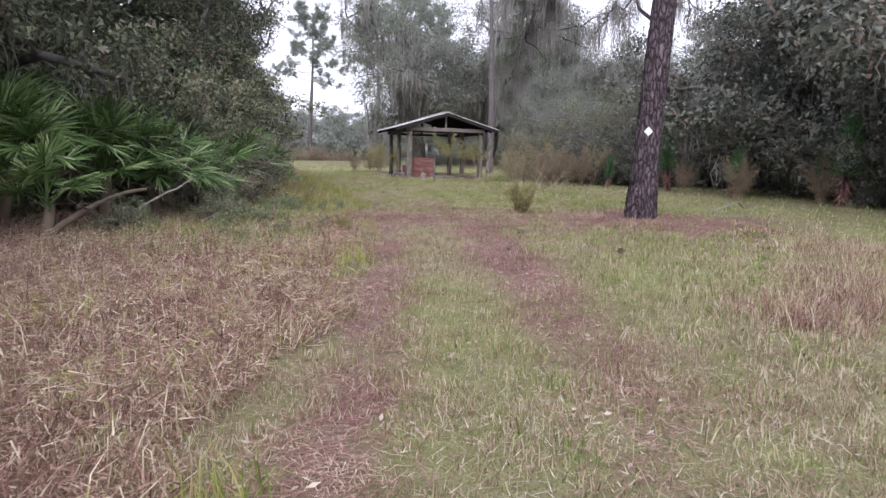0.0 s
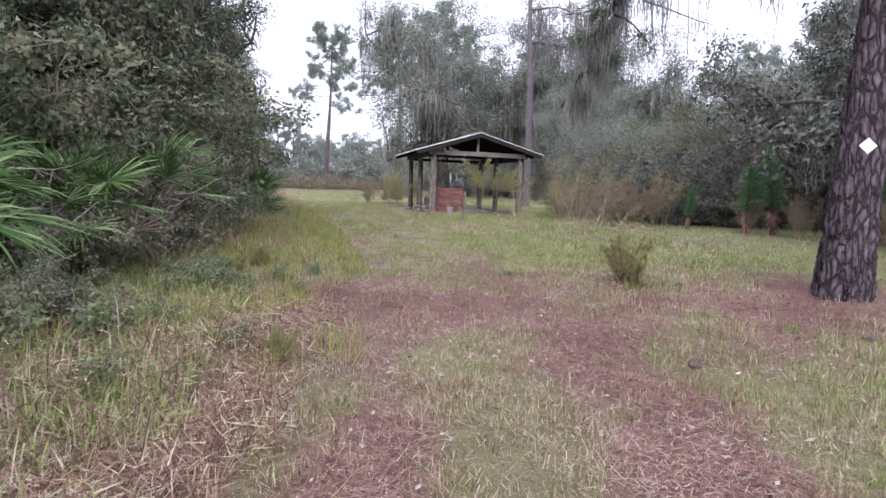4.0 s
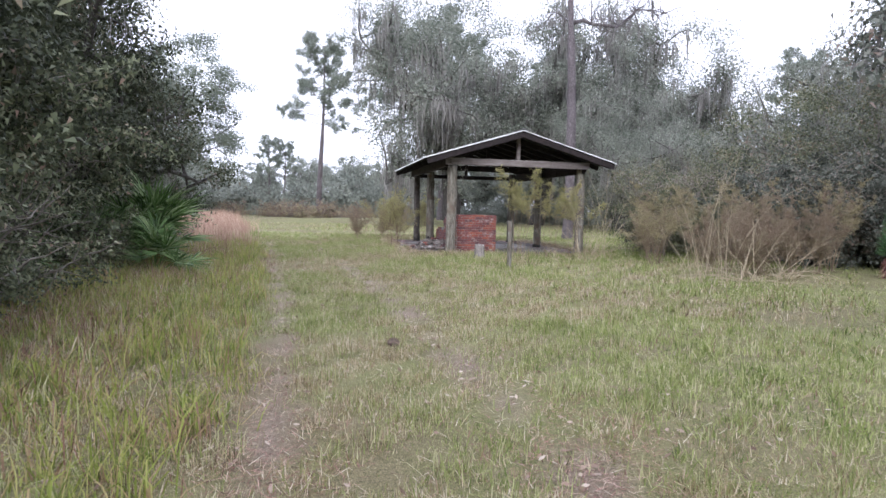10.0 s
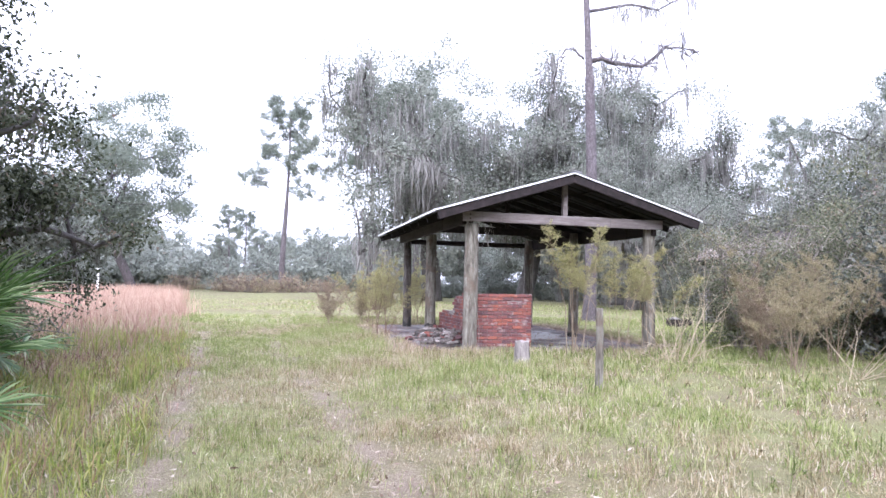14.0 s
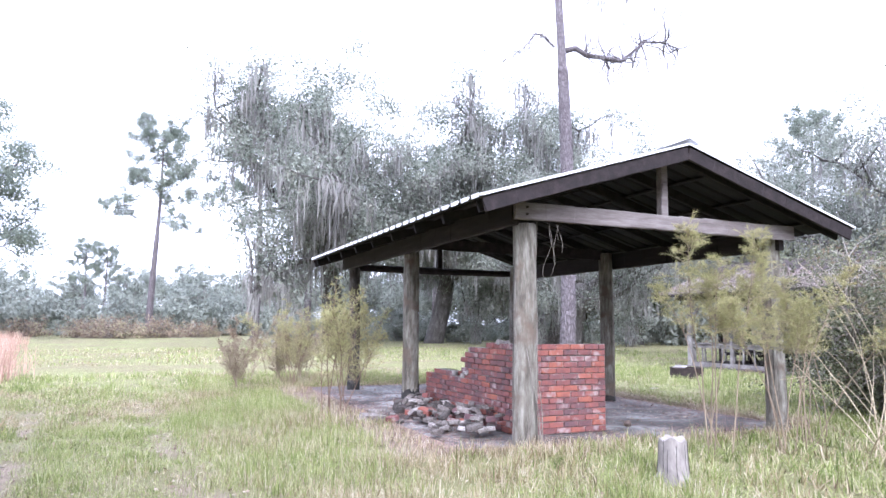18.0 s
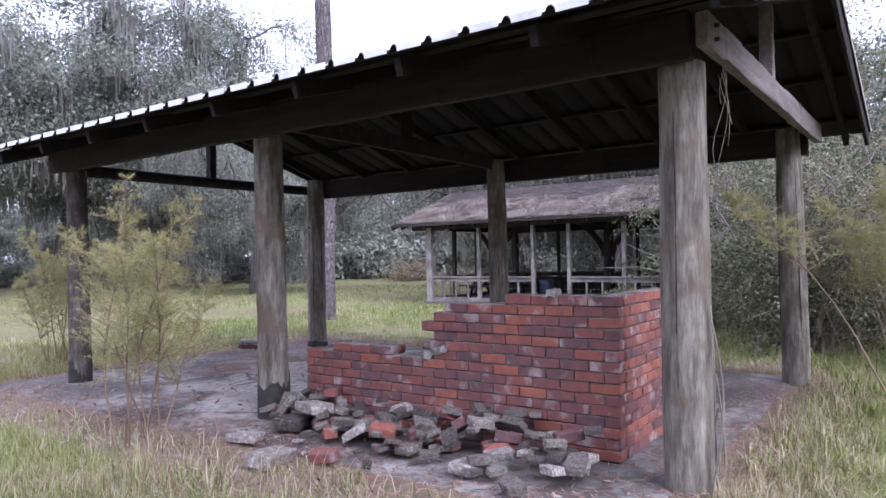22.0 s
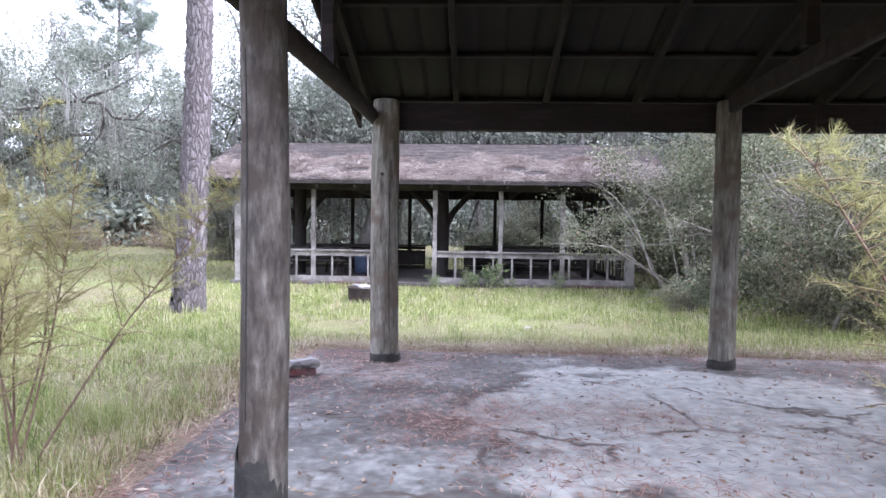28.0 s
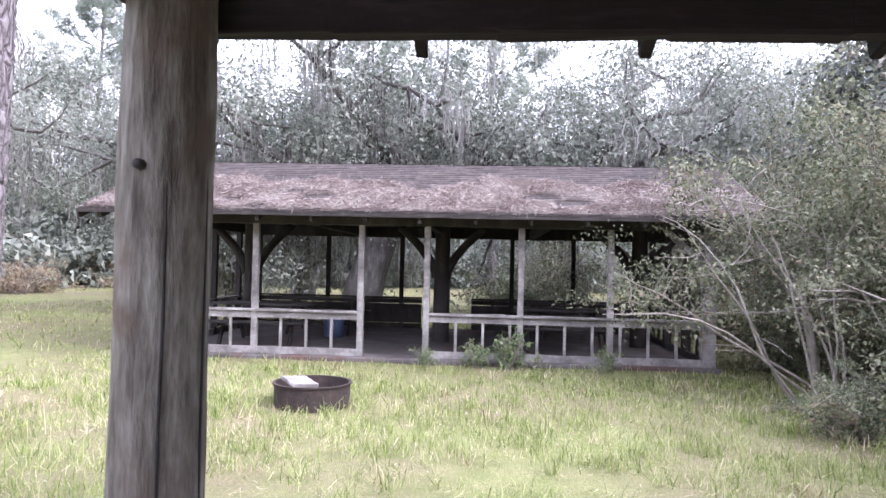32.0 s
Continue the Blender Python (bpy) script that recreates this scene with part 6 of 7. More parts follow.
dim = plant_out("dark_shrub", bush_meshes(38, 3.6, 2.3, 400, 44, 0.12, "scrub_leaf", True, 0.15, 16), "dark grey-leaved shrub under the oaks", "shrub", "dark shrubs")
set_out(dim, [(9.6, -1.8, 200, 0.9), (12.3, -4.2, 300, 1.0), (9.0, -3.2, 20, 0.75), (16, -2.0, 140, 1.1), (11.2, -4.4, 60, 0.7), (15.5, -9.8, 10, 0.9), (14.5, -13, 70, 0.9), (13.5, -17.5, 70, 0.85)])
far_bush = plant_out("distant_thicket", bush_meshes(34, 2.6, 3.0, 260, 22, 0.22, "hazy_leaf", True, 0.1, 6), "low hazy thicket at the edge of the field", "shrub", "distant thickets")
spots = []
for b in np.arange(-60, 100, 2.6):
    dist = rs.uniform(72, 84) if b < 12 else rs.uniform(48, 60)
    spots.append((dist * math.sin(radians(b)), dist * math.cos(radians(b)), rs.uniform(0, 360), rs.uniform(1.1, 2.3) * (0.5 if 8 < b < 42 else 1.0)))
set_out(far_bush, spots)
brown = plant_out("brown_thicket", bush_meshes(35, 1.2, 2.2, 160, 20, 0.13, "fennel_dry", True, 0.05), "low brown thicket in the field", "shrub", "brown thickets")
set_out(brown, [(-6.5, 58, 0, 1.3), (-9.0, 60, 60, 1.2), (-3.0, 60, 120, 1.3), (0.5, 62, 10, 1.1), (-14, 64, 30, 1.2), (30, 26, 0, 1.0), (34, 22, 80, 1.0), (38, 26, 10, 1.1)])

# arching bare twigs in front of the big shrub
tw = thing("bare_shrub", (10.3, 1.9, 0), "leafless shrub of pale arching twigs by the pavilion", "shrub")
rng0 = np.random.RandomState(9)
for k in range(9):
    g = Geo()
    lb = limb_path(rng0, (rng0.normal() * 0.15, rng0.normal() * 0.15, -0.05), (rng0.normal() * 0.3 + 0.1, rng0.uniform(0.1, 1.0), 1.0), rng0.uniform(2.0, 3.4), 8, 0.25, 0, 0.12)
    tube(g, lb, np.linspace(0.022, 0.005, 9), 5, cap=False)
    for q in (3, 5, 6, 7):
        tube(g, limb_path(rng0, lb[q], rng0.normal(size=3), 0.6, 4, 0.4), [0.007, 0.006, 0.005, 0.004, 0.003], 3, cap=False)
    part("stem", g, M["twig"], tw, "", True)


# ---- palmettos ----
def fan_mesh(seed, r, mat):
    """A fan frond: narrow folded blades radiating from the end of a stalk along +x, the fan cocked downwards."""
    rng = np.random.RandomState(seed)
    g = Geo()
    n = 26
    stalk = 1.3 * r
    tt = np.linspace(0, 1, 6)
    tube(g, np.stack([stalk * tt, 0 * tt, 0.12 * np.sin(tt * 1.6)], -1), np.linspace(0.011, 0.006, 6), 5)
    hub = np.array([stalk, 0, 0.12])
    cock = math.radians(rng.uniform(10, 55))
    ahead, over = np.array([math.cos(cock), 0, -math.sin(cock)]), np.array([math.sin(cock), 0, math.cos(cock)])
    for k in range(n):
        a = (k / (n - 1) - 0.5) * math.radians(245) + rng.normal() * 0.03
        d = ahead * math.cos(a) + np.array([0, math.sin(a), 0]) + over * (0.28 * math.cos(a) + 0.1 * rng.normal())
        side = np.array([0, math.cos(a), 0]) - ahead * math.sin(a)
        l = r * rng.uniform(0.85, 1.15) * (0.85 + 0.2 * math.cos(a))
        w = 0.026 * r / 0.5
        droop = rng.uniform(0.0, 0.16)
        p1, p2, p3 = hub + d * l * 0.3, hub + d * l * 0.68, hub + d * l - [0, 0, droop * l]
        up = over * w * 0.32
        v = [p1 + side * w / 2 - up, p1 + up, p1 - side * w / 2 - up, p2 + side * w / 2.2 - up * 0.6, p2 + up * 0.6, p2 - side * w / 2.2 - up * 0.6, p3, hub]
        g.add(v, [(0, 3, 4), (0, 4, 1), (1, 4, 5), (1, 5, 2), (3, 6, 4), (4, 6, 5), (7, 0, 1), (7, 1, 2)])
    return g.mesh("frond", mat)


FANS = [fan_mesh(50 + i, 0.5, M["palm"]) for i in range(6)]
DEAD = [fan_mesh(60 + i, 0.5, M["palm_dead"]) for i in range(2)]


def make_palmetto(x, y, seed, n, size, stem=0.85):
    rng = np.random.RandomState(seed)
    ob = thing("saw_palmetto", (x, y, float(ground_z(x, y))), "saw palmetto with stiff green fan fronds", "palmetto", "palmettos")
    g = Geo()
    tube(g, limb_path(rng, (0, 0, -0.1), (0.12, 0.08, 1), stem * size, 4, 0.2), [0.1, 0.1, 0.09, 0.08, 0.07], 8, 0.1, rng)
    part("trunk", g, M["palm_dead"], ob, "shaggy brown trunk", True)
    for k in range(n):
        a, el = k * 137.5 + rng.normal() * 12, rng.uniform(0, 80)
        if k % 17 == 16:
            me, el = DEAD[k % 2], rng.uniform(-35, -5)
        else:
            me = FANS[k % 6]
        f = part("frond", me, None, ob, "dry brown frond" if k % 17 == 16 else "")
        f.matrix_basis = pose(0.09 * size, 0.06 * size, (stem - 0.15) * size + rng.uniform(-0.15, 0.12), rng.normal() * 25, -el, a) @ Matrix.Scale(size * rng.uniform(0.8, 1.1), 4)


for k, (x, y, n, s) in enumerate(((-9.2, -24.2, 32, 1.3), (-8.4, -23.3, 32, 1.15), (-10.4, -25.0, 32, 1.4), (-7.5, -18.8, 26, 1.15), (-9.7, -21.8, 28, 1.45), (-8.6, -19.8, 24, 1.25), (-7.7, -21.4, 24, 1.0), (-11.4, -26.8, 30, 1.4), (-9.4, -26.2, 18, 0.8), (-7.1, -5.1, 34, 1.3), (-7.9, -5.8, 24, 1.2), (-6.6, -6.9, 16, 0.85), (-8.2, -9.4, 18, 1.0))):
    make_palmetto(x, y, 80 + k, n, s, 0.85 if y < -15 else (0.4 if s > 1 else 0.15))


for x, y, a, s in ((-5.25, -22.6, 40, 0.7), (-5.7, -22.1, 160, 0.8), (-6.4, -22.9, 250, 0.9), (-6.0, -23.6, 100, 0.8), (-7.0, -21.6, 10, 0.9)):
    ob = part("dead_frond", DEAD[int(a) % 2], None)
    ob.matrix_basis = pose(x, y, float(ground_z(x, y)) + 0.02, 170, 4, a) @ Matrix.Scale(s, 4)
    tagged(ob, "fallen grey-brown palm frond curled on the ground", "frond", "dead fronds")
log_ = part("dead_palm_trunk", log((-9.4, -26.3, 0.05), (-8.2, -25.3, 0.7), 0.045, 0.025, 88, 12, 14, 0.16, 0.16), M["palm_dead"], None, "", True)
tagged(log_, "leaning dead palm trunk with shaggy pale fibre", "trunk")
sp = plant_out("green_sprout", bush_meshes(36, 0.42, 0.15, 110, 4, 0.04, "sprout", True, 0.02, 5), "low leafy green sprout in the leaf litter", "plant", "low sprouts")
set_out(sp, [(-5.9, -21.2, 0, 0.7), (-5.35, -20.8, 90, 0.8), (-5.1, -21.8, 30, 0.55), (-4.9, -20.3, 200, 0.75), (-6.4, -22.1, 140, 1.0), (-6.6, -20.9, 270, 1.1), (-5.5, -24.4, 60, 0.8), (-6.9, -23.4, 10, 1.2), (-5.6, -22.0, 330, 0.8), (-7.2, -24.6, 100, 1.1), (-6.2, -25.4, 50, 0.9)] + [(rs.uniform(-8.3, -5.9), rs.uniform(-26.5, -21.0), rs.uniform(0, 360), rs.uniform(0.7, 1.5)) for _ in range(26)] + [(12.75, 5.65, 20, 1.9), (12.7, 6.95, 80, 1.0), (12.72, 6.1, 150, 1.3), (12.7, 4.1, 220, 1.2)])


# ---- feathery weeds ----
def fennel_meshes(seed, h, stems, mat, dense=1.0, bare=0.3, spread=0.16, leaf=0.075, stalk="weed_stalk"):
    """Feathery weed: thin reddish stems, side sprays, and hair-like leaves that point along each spray."""
    rng = np.random.RandomState(seed)
    wood, plume = Geo(), Geo()

    def feather(line, size):
        m = 46
        u = rng.uniform(0.1, 1.0, m)
        k = len(line) - 1
        c = np.stack([np.interp(u * k, range(k + 1), line[:, q]) for q in range(3)], -1)
        along = unit(np.stack([np.interp(u * k, range(k + 1), np.gradient(line[:, q])) for q in range(3)], -1))
        d = unit(along + rng.normal(size=c.shape) * 0.55)
        slips(plume, c, d, unit(np.cross(d, rng.normal(size=c.shape))), size * (1.25 - 0.7 * u) * rng.uniform(0.6, 1.2, m), 0.0026)

    for k in range(stems):
        d = (rng.normal() * spread, rng.normal() * spread, 1)
        hh = h * rng.uniform(0.65, 1.05)
        st = limb_path(rng, (rng.normal() * 0.09, rng.normal() * 0.09, -0.05), d, hh, 8, 0.14, 0.0, 0.1)
        tube(wood, st, np.linspace(0.01, 0.003, 9), 4, cap=False)
        feather(st[6:], leaf * 1.3)
        for _ in range(int(22 * dense)):
            u = rng.uniform(bare, 1.0)
            p = np.array([np.interp(u * 8, range(9), st[:, c]) for c in range(3)])
            ln = 0.24 * h * rng.uniform(0.6, 1.2) * (1.3 - u)
            br = limb_path(rng, p, rng.normal(size=3) * [1, 1, 0.3] + [0, 0, 0.8], ln, 5, 0.25, 0.0, 0.12)
            tube(wood, br, [0.004, 0.0035, 0.003, 0.0025, 0.002, 0.0015], 3, cap=False)
            feather(br, leaf)
            for q in (2, 3):
                feather(limb_path(rng, br[q], rng.normal(size=3) * [1, 1, 0.4] + [0, 0, 0.6], ln * 0.45, 3, 0.25), leaf * 0.8)
    return [("branchwork", wood.mesh("branchwork", M[stalk])), ("feathery_foliage", plume.mesh("feathery_foliage", M[mat]))]


fa = plant_out("dog_fennel", fennel_meshes(101, 2.3, 8, "fennel", 1.7, 0.35, 0.19, 0.085, "fennel_stem"), "tall feathery yellow-green weed beside the shelter", "weed", "feathery weeds")
set_out(fa, [(-1.15, 3.75, 0, 0.95), (-1.0, 8.3, 80, 0.85), (0.5, 8.7, 200, 0.95)])
fb = plant_out("dog_fennel", fennel_meshes(102, 2.6, 6, "fennel", 1.5, 0.62, 0.15, 0.1), "tall bushy yellow-green weed in front of the shelter", "weed", "feathery weeds")
set_out(fb, [(1.72, -1.1, 0, 1.0), (2.6, -1.3, 120, 0.86), (3.4, -0.9, 220, 0.8)])
fe = plant_out("dog_fennel", fennel_meshes(105, 2.3, 8, "fennel_dull", 1.1, 0.5, 0.2, 0.09), "leaning feathery yellow-brown weed among dry stalks", "weed", "feathery weeds")
set_out(fe, [(6.9, -3.6, 20, 1.0), (6.2, -2.4, 40, 0.95), (8.4, -3.0, 160, 1.05), (4.9, -2.9, 80, 0.85), (6.0, -0.8, 250, 1.0), (4.3, -3.8, 310, 0.72), (8.2, -5.0, 70, 1.0)])
fc = plant_out("dry_weed", fennel_meshes(103, 1.9, 10, "fennel_dry", 1.3, 0.25, 0.26, 0.085), "bushy brown dried weed in the grass", "weed", "dry weeds")
set_out(fc, [(4.3, -6.5, 60, 0.8), (5.0, -6.5, 280, 0.85), (5.7, -6.2, 100, 0.9), (6.5, -6.1, 20, 0.95), (7.3, -5.7, 200, 1.0), (5.4, -5.2, 310, 0.9), (6.3, -5.1, 150, 0.95), (5.2, -1.9, 10, 1.0), (-2.2, 7.6, 30, 0.8), (-1.2, 9.4, 250, 0.85), (-0.4, 10.4, 0, 0.9), (9.6, -8.4, 60, 0.9), (10.0, -10.4, 20, 0.9), (11.2, -12.6, 90, 1.0), (9.8, -14.4, 150, 0.85), (11.5, -16.5, 90, 1.0)])
def bleached_stems(x, y, seed, n, reach):
    """Bare dead stems that sprawl outwards and bow down to the grass."""
    rng = np.random.RandomState(seed)
    ob = thing("dead_weed", (x, y, float(ground_z(x, y))), "sprawling bleached dead stems in front of the brown weeds", "weed", "dead weeds")
    for k in range(n):
        a, ln = rng.uniform(0, 2 * np.pi), reach * rng.uniform(0.5, 1.1)
        g = Geo()
        up = rng.uniform(0.35, 1.6)
        st = limb_path(rng, (rng.normal() * 0.12, rng.normal() * 0.12, -0.04), (np.cos(a), np.sin(a), up), ln, 7, 0.1, -0.1 if up < 0.9 else 0.0, 0.05)
        st[:, 2] = np.maximum(st[:, 2], 0.02)
        st[0, 2] = -0.04
        tube(g, st, np.linspace(0.009, 0.003, 8), 5, cap=False)
        for q in (4, 5, 6):
            tw = limb_path(rng, st[q], unit(st[q] - st[q - 1]) + rng.normal(size=3) * 0.4, ln * 0.22, 3, 0.15)
            tw[:, 2] = np.maximum(tw[:, 2], 0.02)
            tube(g, tw, [0.004, 0.0035, 0.003, 0.002], 4, cap=False)
        part("stem", g, M["straw_stalk"], ob)


for k, (x, y, n, r) in enumerate(((4.5, -7.3, 22, 1.5), (5.5, -7.0, 18, 1.4), (3.2, -1.95, 12, 1.8), (5.0, -4.3, 8, 1.5))):
    bleached_stems(x, y, 300 + k, n, r)
fd = plant_out("small_weed", fennel_meshes(104, 0.85, 16, "fennel", 1.5, 0.2, 0.35, 0.06, "fennel_stem"), "small twiggy green weed in the grass", "weed", "small weeds")
set_out(fd, [(-0.5, -20.6, 0, 1.0), (-5.1, -24.75, 40, 0.4), (-5.9, -20.8, 10, 0.5), (-5.7, -19.4, 80, 0.5)])


def young_pine(seed, h):
    rng = np.random.RandomState(seed)
    w, g = Geo(), Geo()
    pts = limb_path(rng, (0, 0, -0.05), (0, 0, 1), h * 0.85, 6, 0.05)
    tube(w, pts, np.linspace(0.045, 0.03, 7), 8)
    n = int(900 * h / 2)
    u = rng.uniform(0.38, 1.0, n)
    c = np.stack([np.interp(u * 6, range(7), pts[:, k]) for k in range(3)], -1)
    d = unit(np.concatenate([rng.normal(size=(n, 2)), (0.5 + 2.2 * (u[:, None] - 0.5))], 1))
    leaves(g, c, d, unit(np.cross(d, rng.normal(size=d.shape))), 0.42 * rng.uniform(0.7, 1.1, n), 0.014)
    b = Geo()
    m = 260
    u = rng.uniform(0.05, 0.4, m)
    c = np.stack([np.interp(u * 6, range(7), pts[:, k]) for k in range(3)], -1)
    d = unit(np.concatenate([rng.normal(size=(m, 2)) * 0.6, np.full((m, 1), -1.0)], 1))
    leaves(b, c, d, unit(np.cross(d, rng.normal(size=d.shape))), 0.3, 0.014)
    return [("stem", w.mesh("stem", M["pine_bark"], True)), ("needle_brush", g.mesh("needle_brush", M["young_needle"])), ("dead_skirt", b.mesh("dead_skirt", M["needles"]))]


yp = plant_out("young_pine", young_pine(7, 2.2), "young pine like a green bottlebrush", "tree", "young pines")
set_out(yp, [(8.3, -6.6, 0, 0.72), (9.3, -8.6, 90, 1.15), (10.0, -9.0, 200, 1.4), (12.5, -15.2, 10, 1.3), (11.6, -17.2, 60, 1.5), (10.4, -13.0, 30, 0.9)])

# dry bent reeds by the corner
rd = thing("dry_reeds", (3.7, -1.9, -0.03), "clump of tall pale bent dry stalks", "reeds", "bent reeds")
rng0 = np.random.RandomState(13)
for k in range(15):
    g = Geo()
    lb = limb_path(rng0, (rng0.normal() * 0.3, rng0.normal() * 0.3, 0), (rng0.normal() * 0.3 + 0.12, rng0.normal() * 0.3, 1), rng0.uniform(1.0, 2.5), 9, 0.12, 0, 0.22)
    tube(g, lb, np.linspace(0.006, 0.0025, 10), 4, cap=False)
    part("stalk", g, M["straw_stalk"], rd)
copy_thing(rd, pose(3.4, -8.0, -0.03, 0, 0, 70))
vn = thing("dead_vine", (0, 0, 0), "bare pale vine climbing the corner post", "vine")
for k in range(5):
    g = Geo()
    z = np.linspace(0, (1.1, 0.7, 0.5, 2.55, 0.9)[k], 14)
    a = 4.2 + 0.5 * k + 0.5 * np.sin(z * 2.5 + k)
    rr = 0.155 + 0.05 * np.abs(np.sin(z * 3 + k)) * (k != 3)
    tube(g, np.stack([rr * np.cos(a), rr * np.sin(a), z - 0.02], -1), 0.006 - 0.002 * z / 3, 5)
    part("strand", g, M["twig"], vn, "", True)
for k in range(5):
    g = Geo()
    z = np.linspace(2.5, 1.75 + 0.14 * k, 10)
    tube(g, np.stack([0.22 + 0.05 * k + 0.05 * np.sin(z * 9 + k * 2), -0.17 + 0.04 * np.sin(z * 7 + k), z], -1), np.full(10, 0.0025), 4)
    part("hanging_strand", g, M["twig"], vn)


# ---- grass ----
WALK = np.array([(-6.0, -37), (-5.4, -33), (-4.9, -30), (-4.3, -25.6), (-3.8, -21), (-3.6, -17), (-3.6, -12), (-3.9, -7), (-4.1, -2.5), (-4.5, 2.5), (-4.5, 4.5), (-2.7, 6.1), (1.5, 6.0), (5, 6)])


def away(x, y):
    """Distance in plan from the line walked."""
    best = np.full(len(x), 1e9)
    p = np.stack([x, y], -1)
    for a, b in zip(WALK[:-1], WALK[1:]):
        t = np.clip(((p - a) @ (b - a)) / ((b - a) @ (b - a)), 0, 1)
        best = np.minimum(best, np.linalg.norm(p - a - t[:, None] * (b - a), axis=1))
    return best


def on_slab(x, y):
    pit = (x > -0.95) & (x < 4.4) & (y > -0.05) & (y < 7.9)
    return pit | ((x > 12.9) & (x < 18.6) & (y > 2.2) & (y < 11.9))


def scatter(rng, n, x0, x1, y0, y1):
    return rng.uniform(x0, x1, n), rng.uniform(y0, y1, n)


def sow():
    rng = np.random.RandomState(99)
    short, lush, dry, yellow, pink, straw = Geo(), Geo(), Geo(), Geo(), Geo(), Geo()

    def lay(geo, x, y, h, w, lean=0.5, arch=0.6):
        blades(geo, rng, np.stack([x, y], -1), ground_z(x, y) - 0.01, h, w, lean, arch)

    # mown grass, thick near the line walked and thinner beyond
    for reach, low, n, h, w in ((2.8, 0.0, 1500000, 0.062, 0.0058), (5.2, 2.8, 620000, 0.07, 0.0095), (11, 5.2, 420000, 0.072, 0.016), (26, 11, 170000, 0.075, 0.028), (10.5, 2.6, 75000, 0.085, 0.009)):
        if reach < 10:
            # strips beside the line walked
            long = np.linalg.norm(WALK[1:] - WALK[:-1], axis=1)
            q = rng.choice(len(long), n, p=long / long.sum())
            u = rng.uniform(-0.1, 1.1, n)
            go = (WALK[q + 1] - WALK[q]) / long[q][:, None]
            at = WALK[q] + (WALK[q + 1] - WALK[q]) * u[:, None] + np.stack([go[:, 1], -go[:, 0]], -1) * (rng.uniform(low, reach, n) * np.where(rng.uniform(size=n) < 0.5, -1, 1))[:, None]
            x, y = at[:, 0], at[:, 1]
        else:
            x, y = scatter(rng, n, *{11: (-10, 14.5, -37.5, 13), 26: (-10, 28, -37.5, 34), 10.5: (4.2, 9.8, -3, 11)}[reach])
        d = away(x, y)
        keep = (d >= low) & (d < reach) & ~on_slab(x, y) & (x > -9.2)
        x, y = x[keep], y[keep]
        clump = np.clip(wobble(x, y, 3.1, 21.0) + 0.8 * wobble(x, y, 6.3, 17.0), -0.7, 1.2)
        bare = np.maximum(0.97 * dirt(x, y), 0.9 * litter(x, y))
        keep = (rng.uniform(size=len(x)) > bare) & (rng.uniform(size=len(x)) < 0.5 + 0.55 * clump)
        x, y, clump = x[keep], y[keep], clump[keep]
        green = 1.3 * wobble(x, y, 0.55, 8.0) + 0.4 * rng.normal(size=len(x)) + np.interp(y, [-36, -23, -19, -10, -2, 4], [-0.2, -0.05, 0.25, 0.1, 0.2, 0.5]) + 0.9 * (x > 4.6) * (y > -3) + 0.55 * np.clip(x - path_x(y) - 1.2, 0, 1) * (y < -12)
        s = green > 0.3
        tall = 1 + 0.7 * clump + 0.9 * (y > -4) * (np.abs(x + 1.0) < 2.6) + 0.25 * (x > 4.7) * (y > -2)
        z = ground_z(x, y) - 0.006
        old = rng.uniform(size=len(x)) < np.interp(y, [-36, -26, -18, -8], [0.34, 0.26, 0.1, 0.05]) * (x < 4.6)
        wisps(dry, rng, np.stack([x[old], y[old]], -1), z[old], h * tall[old], w, 1.3)
        x, y, z, tall, s = x[~old], y[~old], z[~old], tall[~old], s[~old]
        wisps(short, rng, np.stack([x[~s], y[~s]], -1), z[~s], h * tall[~s], w, 1.15)
        wisps(lush, rng, np.stack([x[s], y[s]], -1), z[s], h * 1.15 * tall[s], w, 1.05)
    # tufts standing out of the mown grass
    n = 15000
    x, y = scatter(rng, n, -9, 12, -37, 12)
    d = away(x, y)
    k = (d < 8) & ~on_slab(x, y) & (rng.uniform(size=n) > np.maximum(0.9 * dirt(x, y), 0.7 * litter(x, y))) & (rng.uniform(size=n) < 0.55 + 0.6 * wobble(x, y, 0.7, 31.0))
    x, y, d = x[k], y[k], d[k]
    fresh = rng.uniform(size=len(x)) < np.interp(y, [-36, -23, -19, -8, 4], [0.45, 0.5, 0.85, 0.7, 0.85])
    for geo, s, m in ((lush, fresh, 32), (short, ~fresh, 22)):
        tx, ty = np.repeat(x[s], m), np.repeat(y[s], m)
        r = np.repeat(rng.uniform(0.03, 0.13, s.sum()), m)
        hh = np.repeat(rng.uniform(0.08, 0.2, s.sum()) * np.interp(y[s], [-14, -5], [1.0, 1.35]), m)
        lay(geo, tx + rng.normal(size=len(tx)) * r, ty + rng.normal(size=len(ty)) * r, hh, np.repeat(0.004 + 0.001 * d[s], m), 0.95, 1.5)
    # long grass fringing the slab
    n = 9000
    s = rng.uniform(0, 2 * np.pi, n)
    cx, cy = 1.8 + 2.95 * np.clip(1.3 * np.cos(s), -1, 1), 3.9 + 4.25 * np.clip(1.3 * np.sin(s), -1, 1)
    x, y = cx + rng.normal(size=n) * 0.22, cy + rng.normal(size=n) * 0.22
    k = ~on_slab(x, y) & (away(x, y) > 0.5)
    lay(short, x[k], y[k], 0.17, 0.006, 0.7, 1.0)
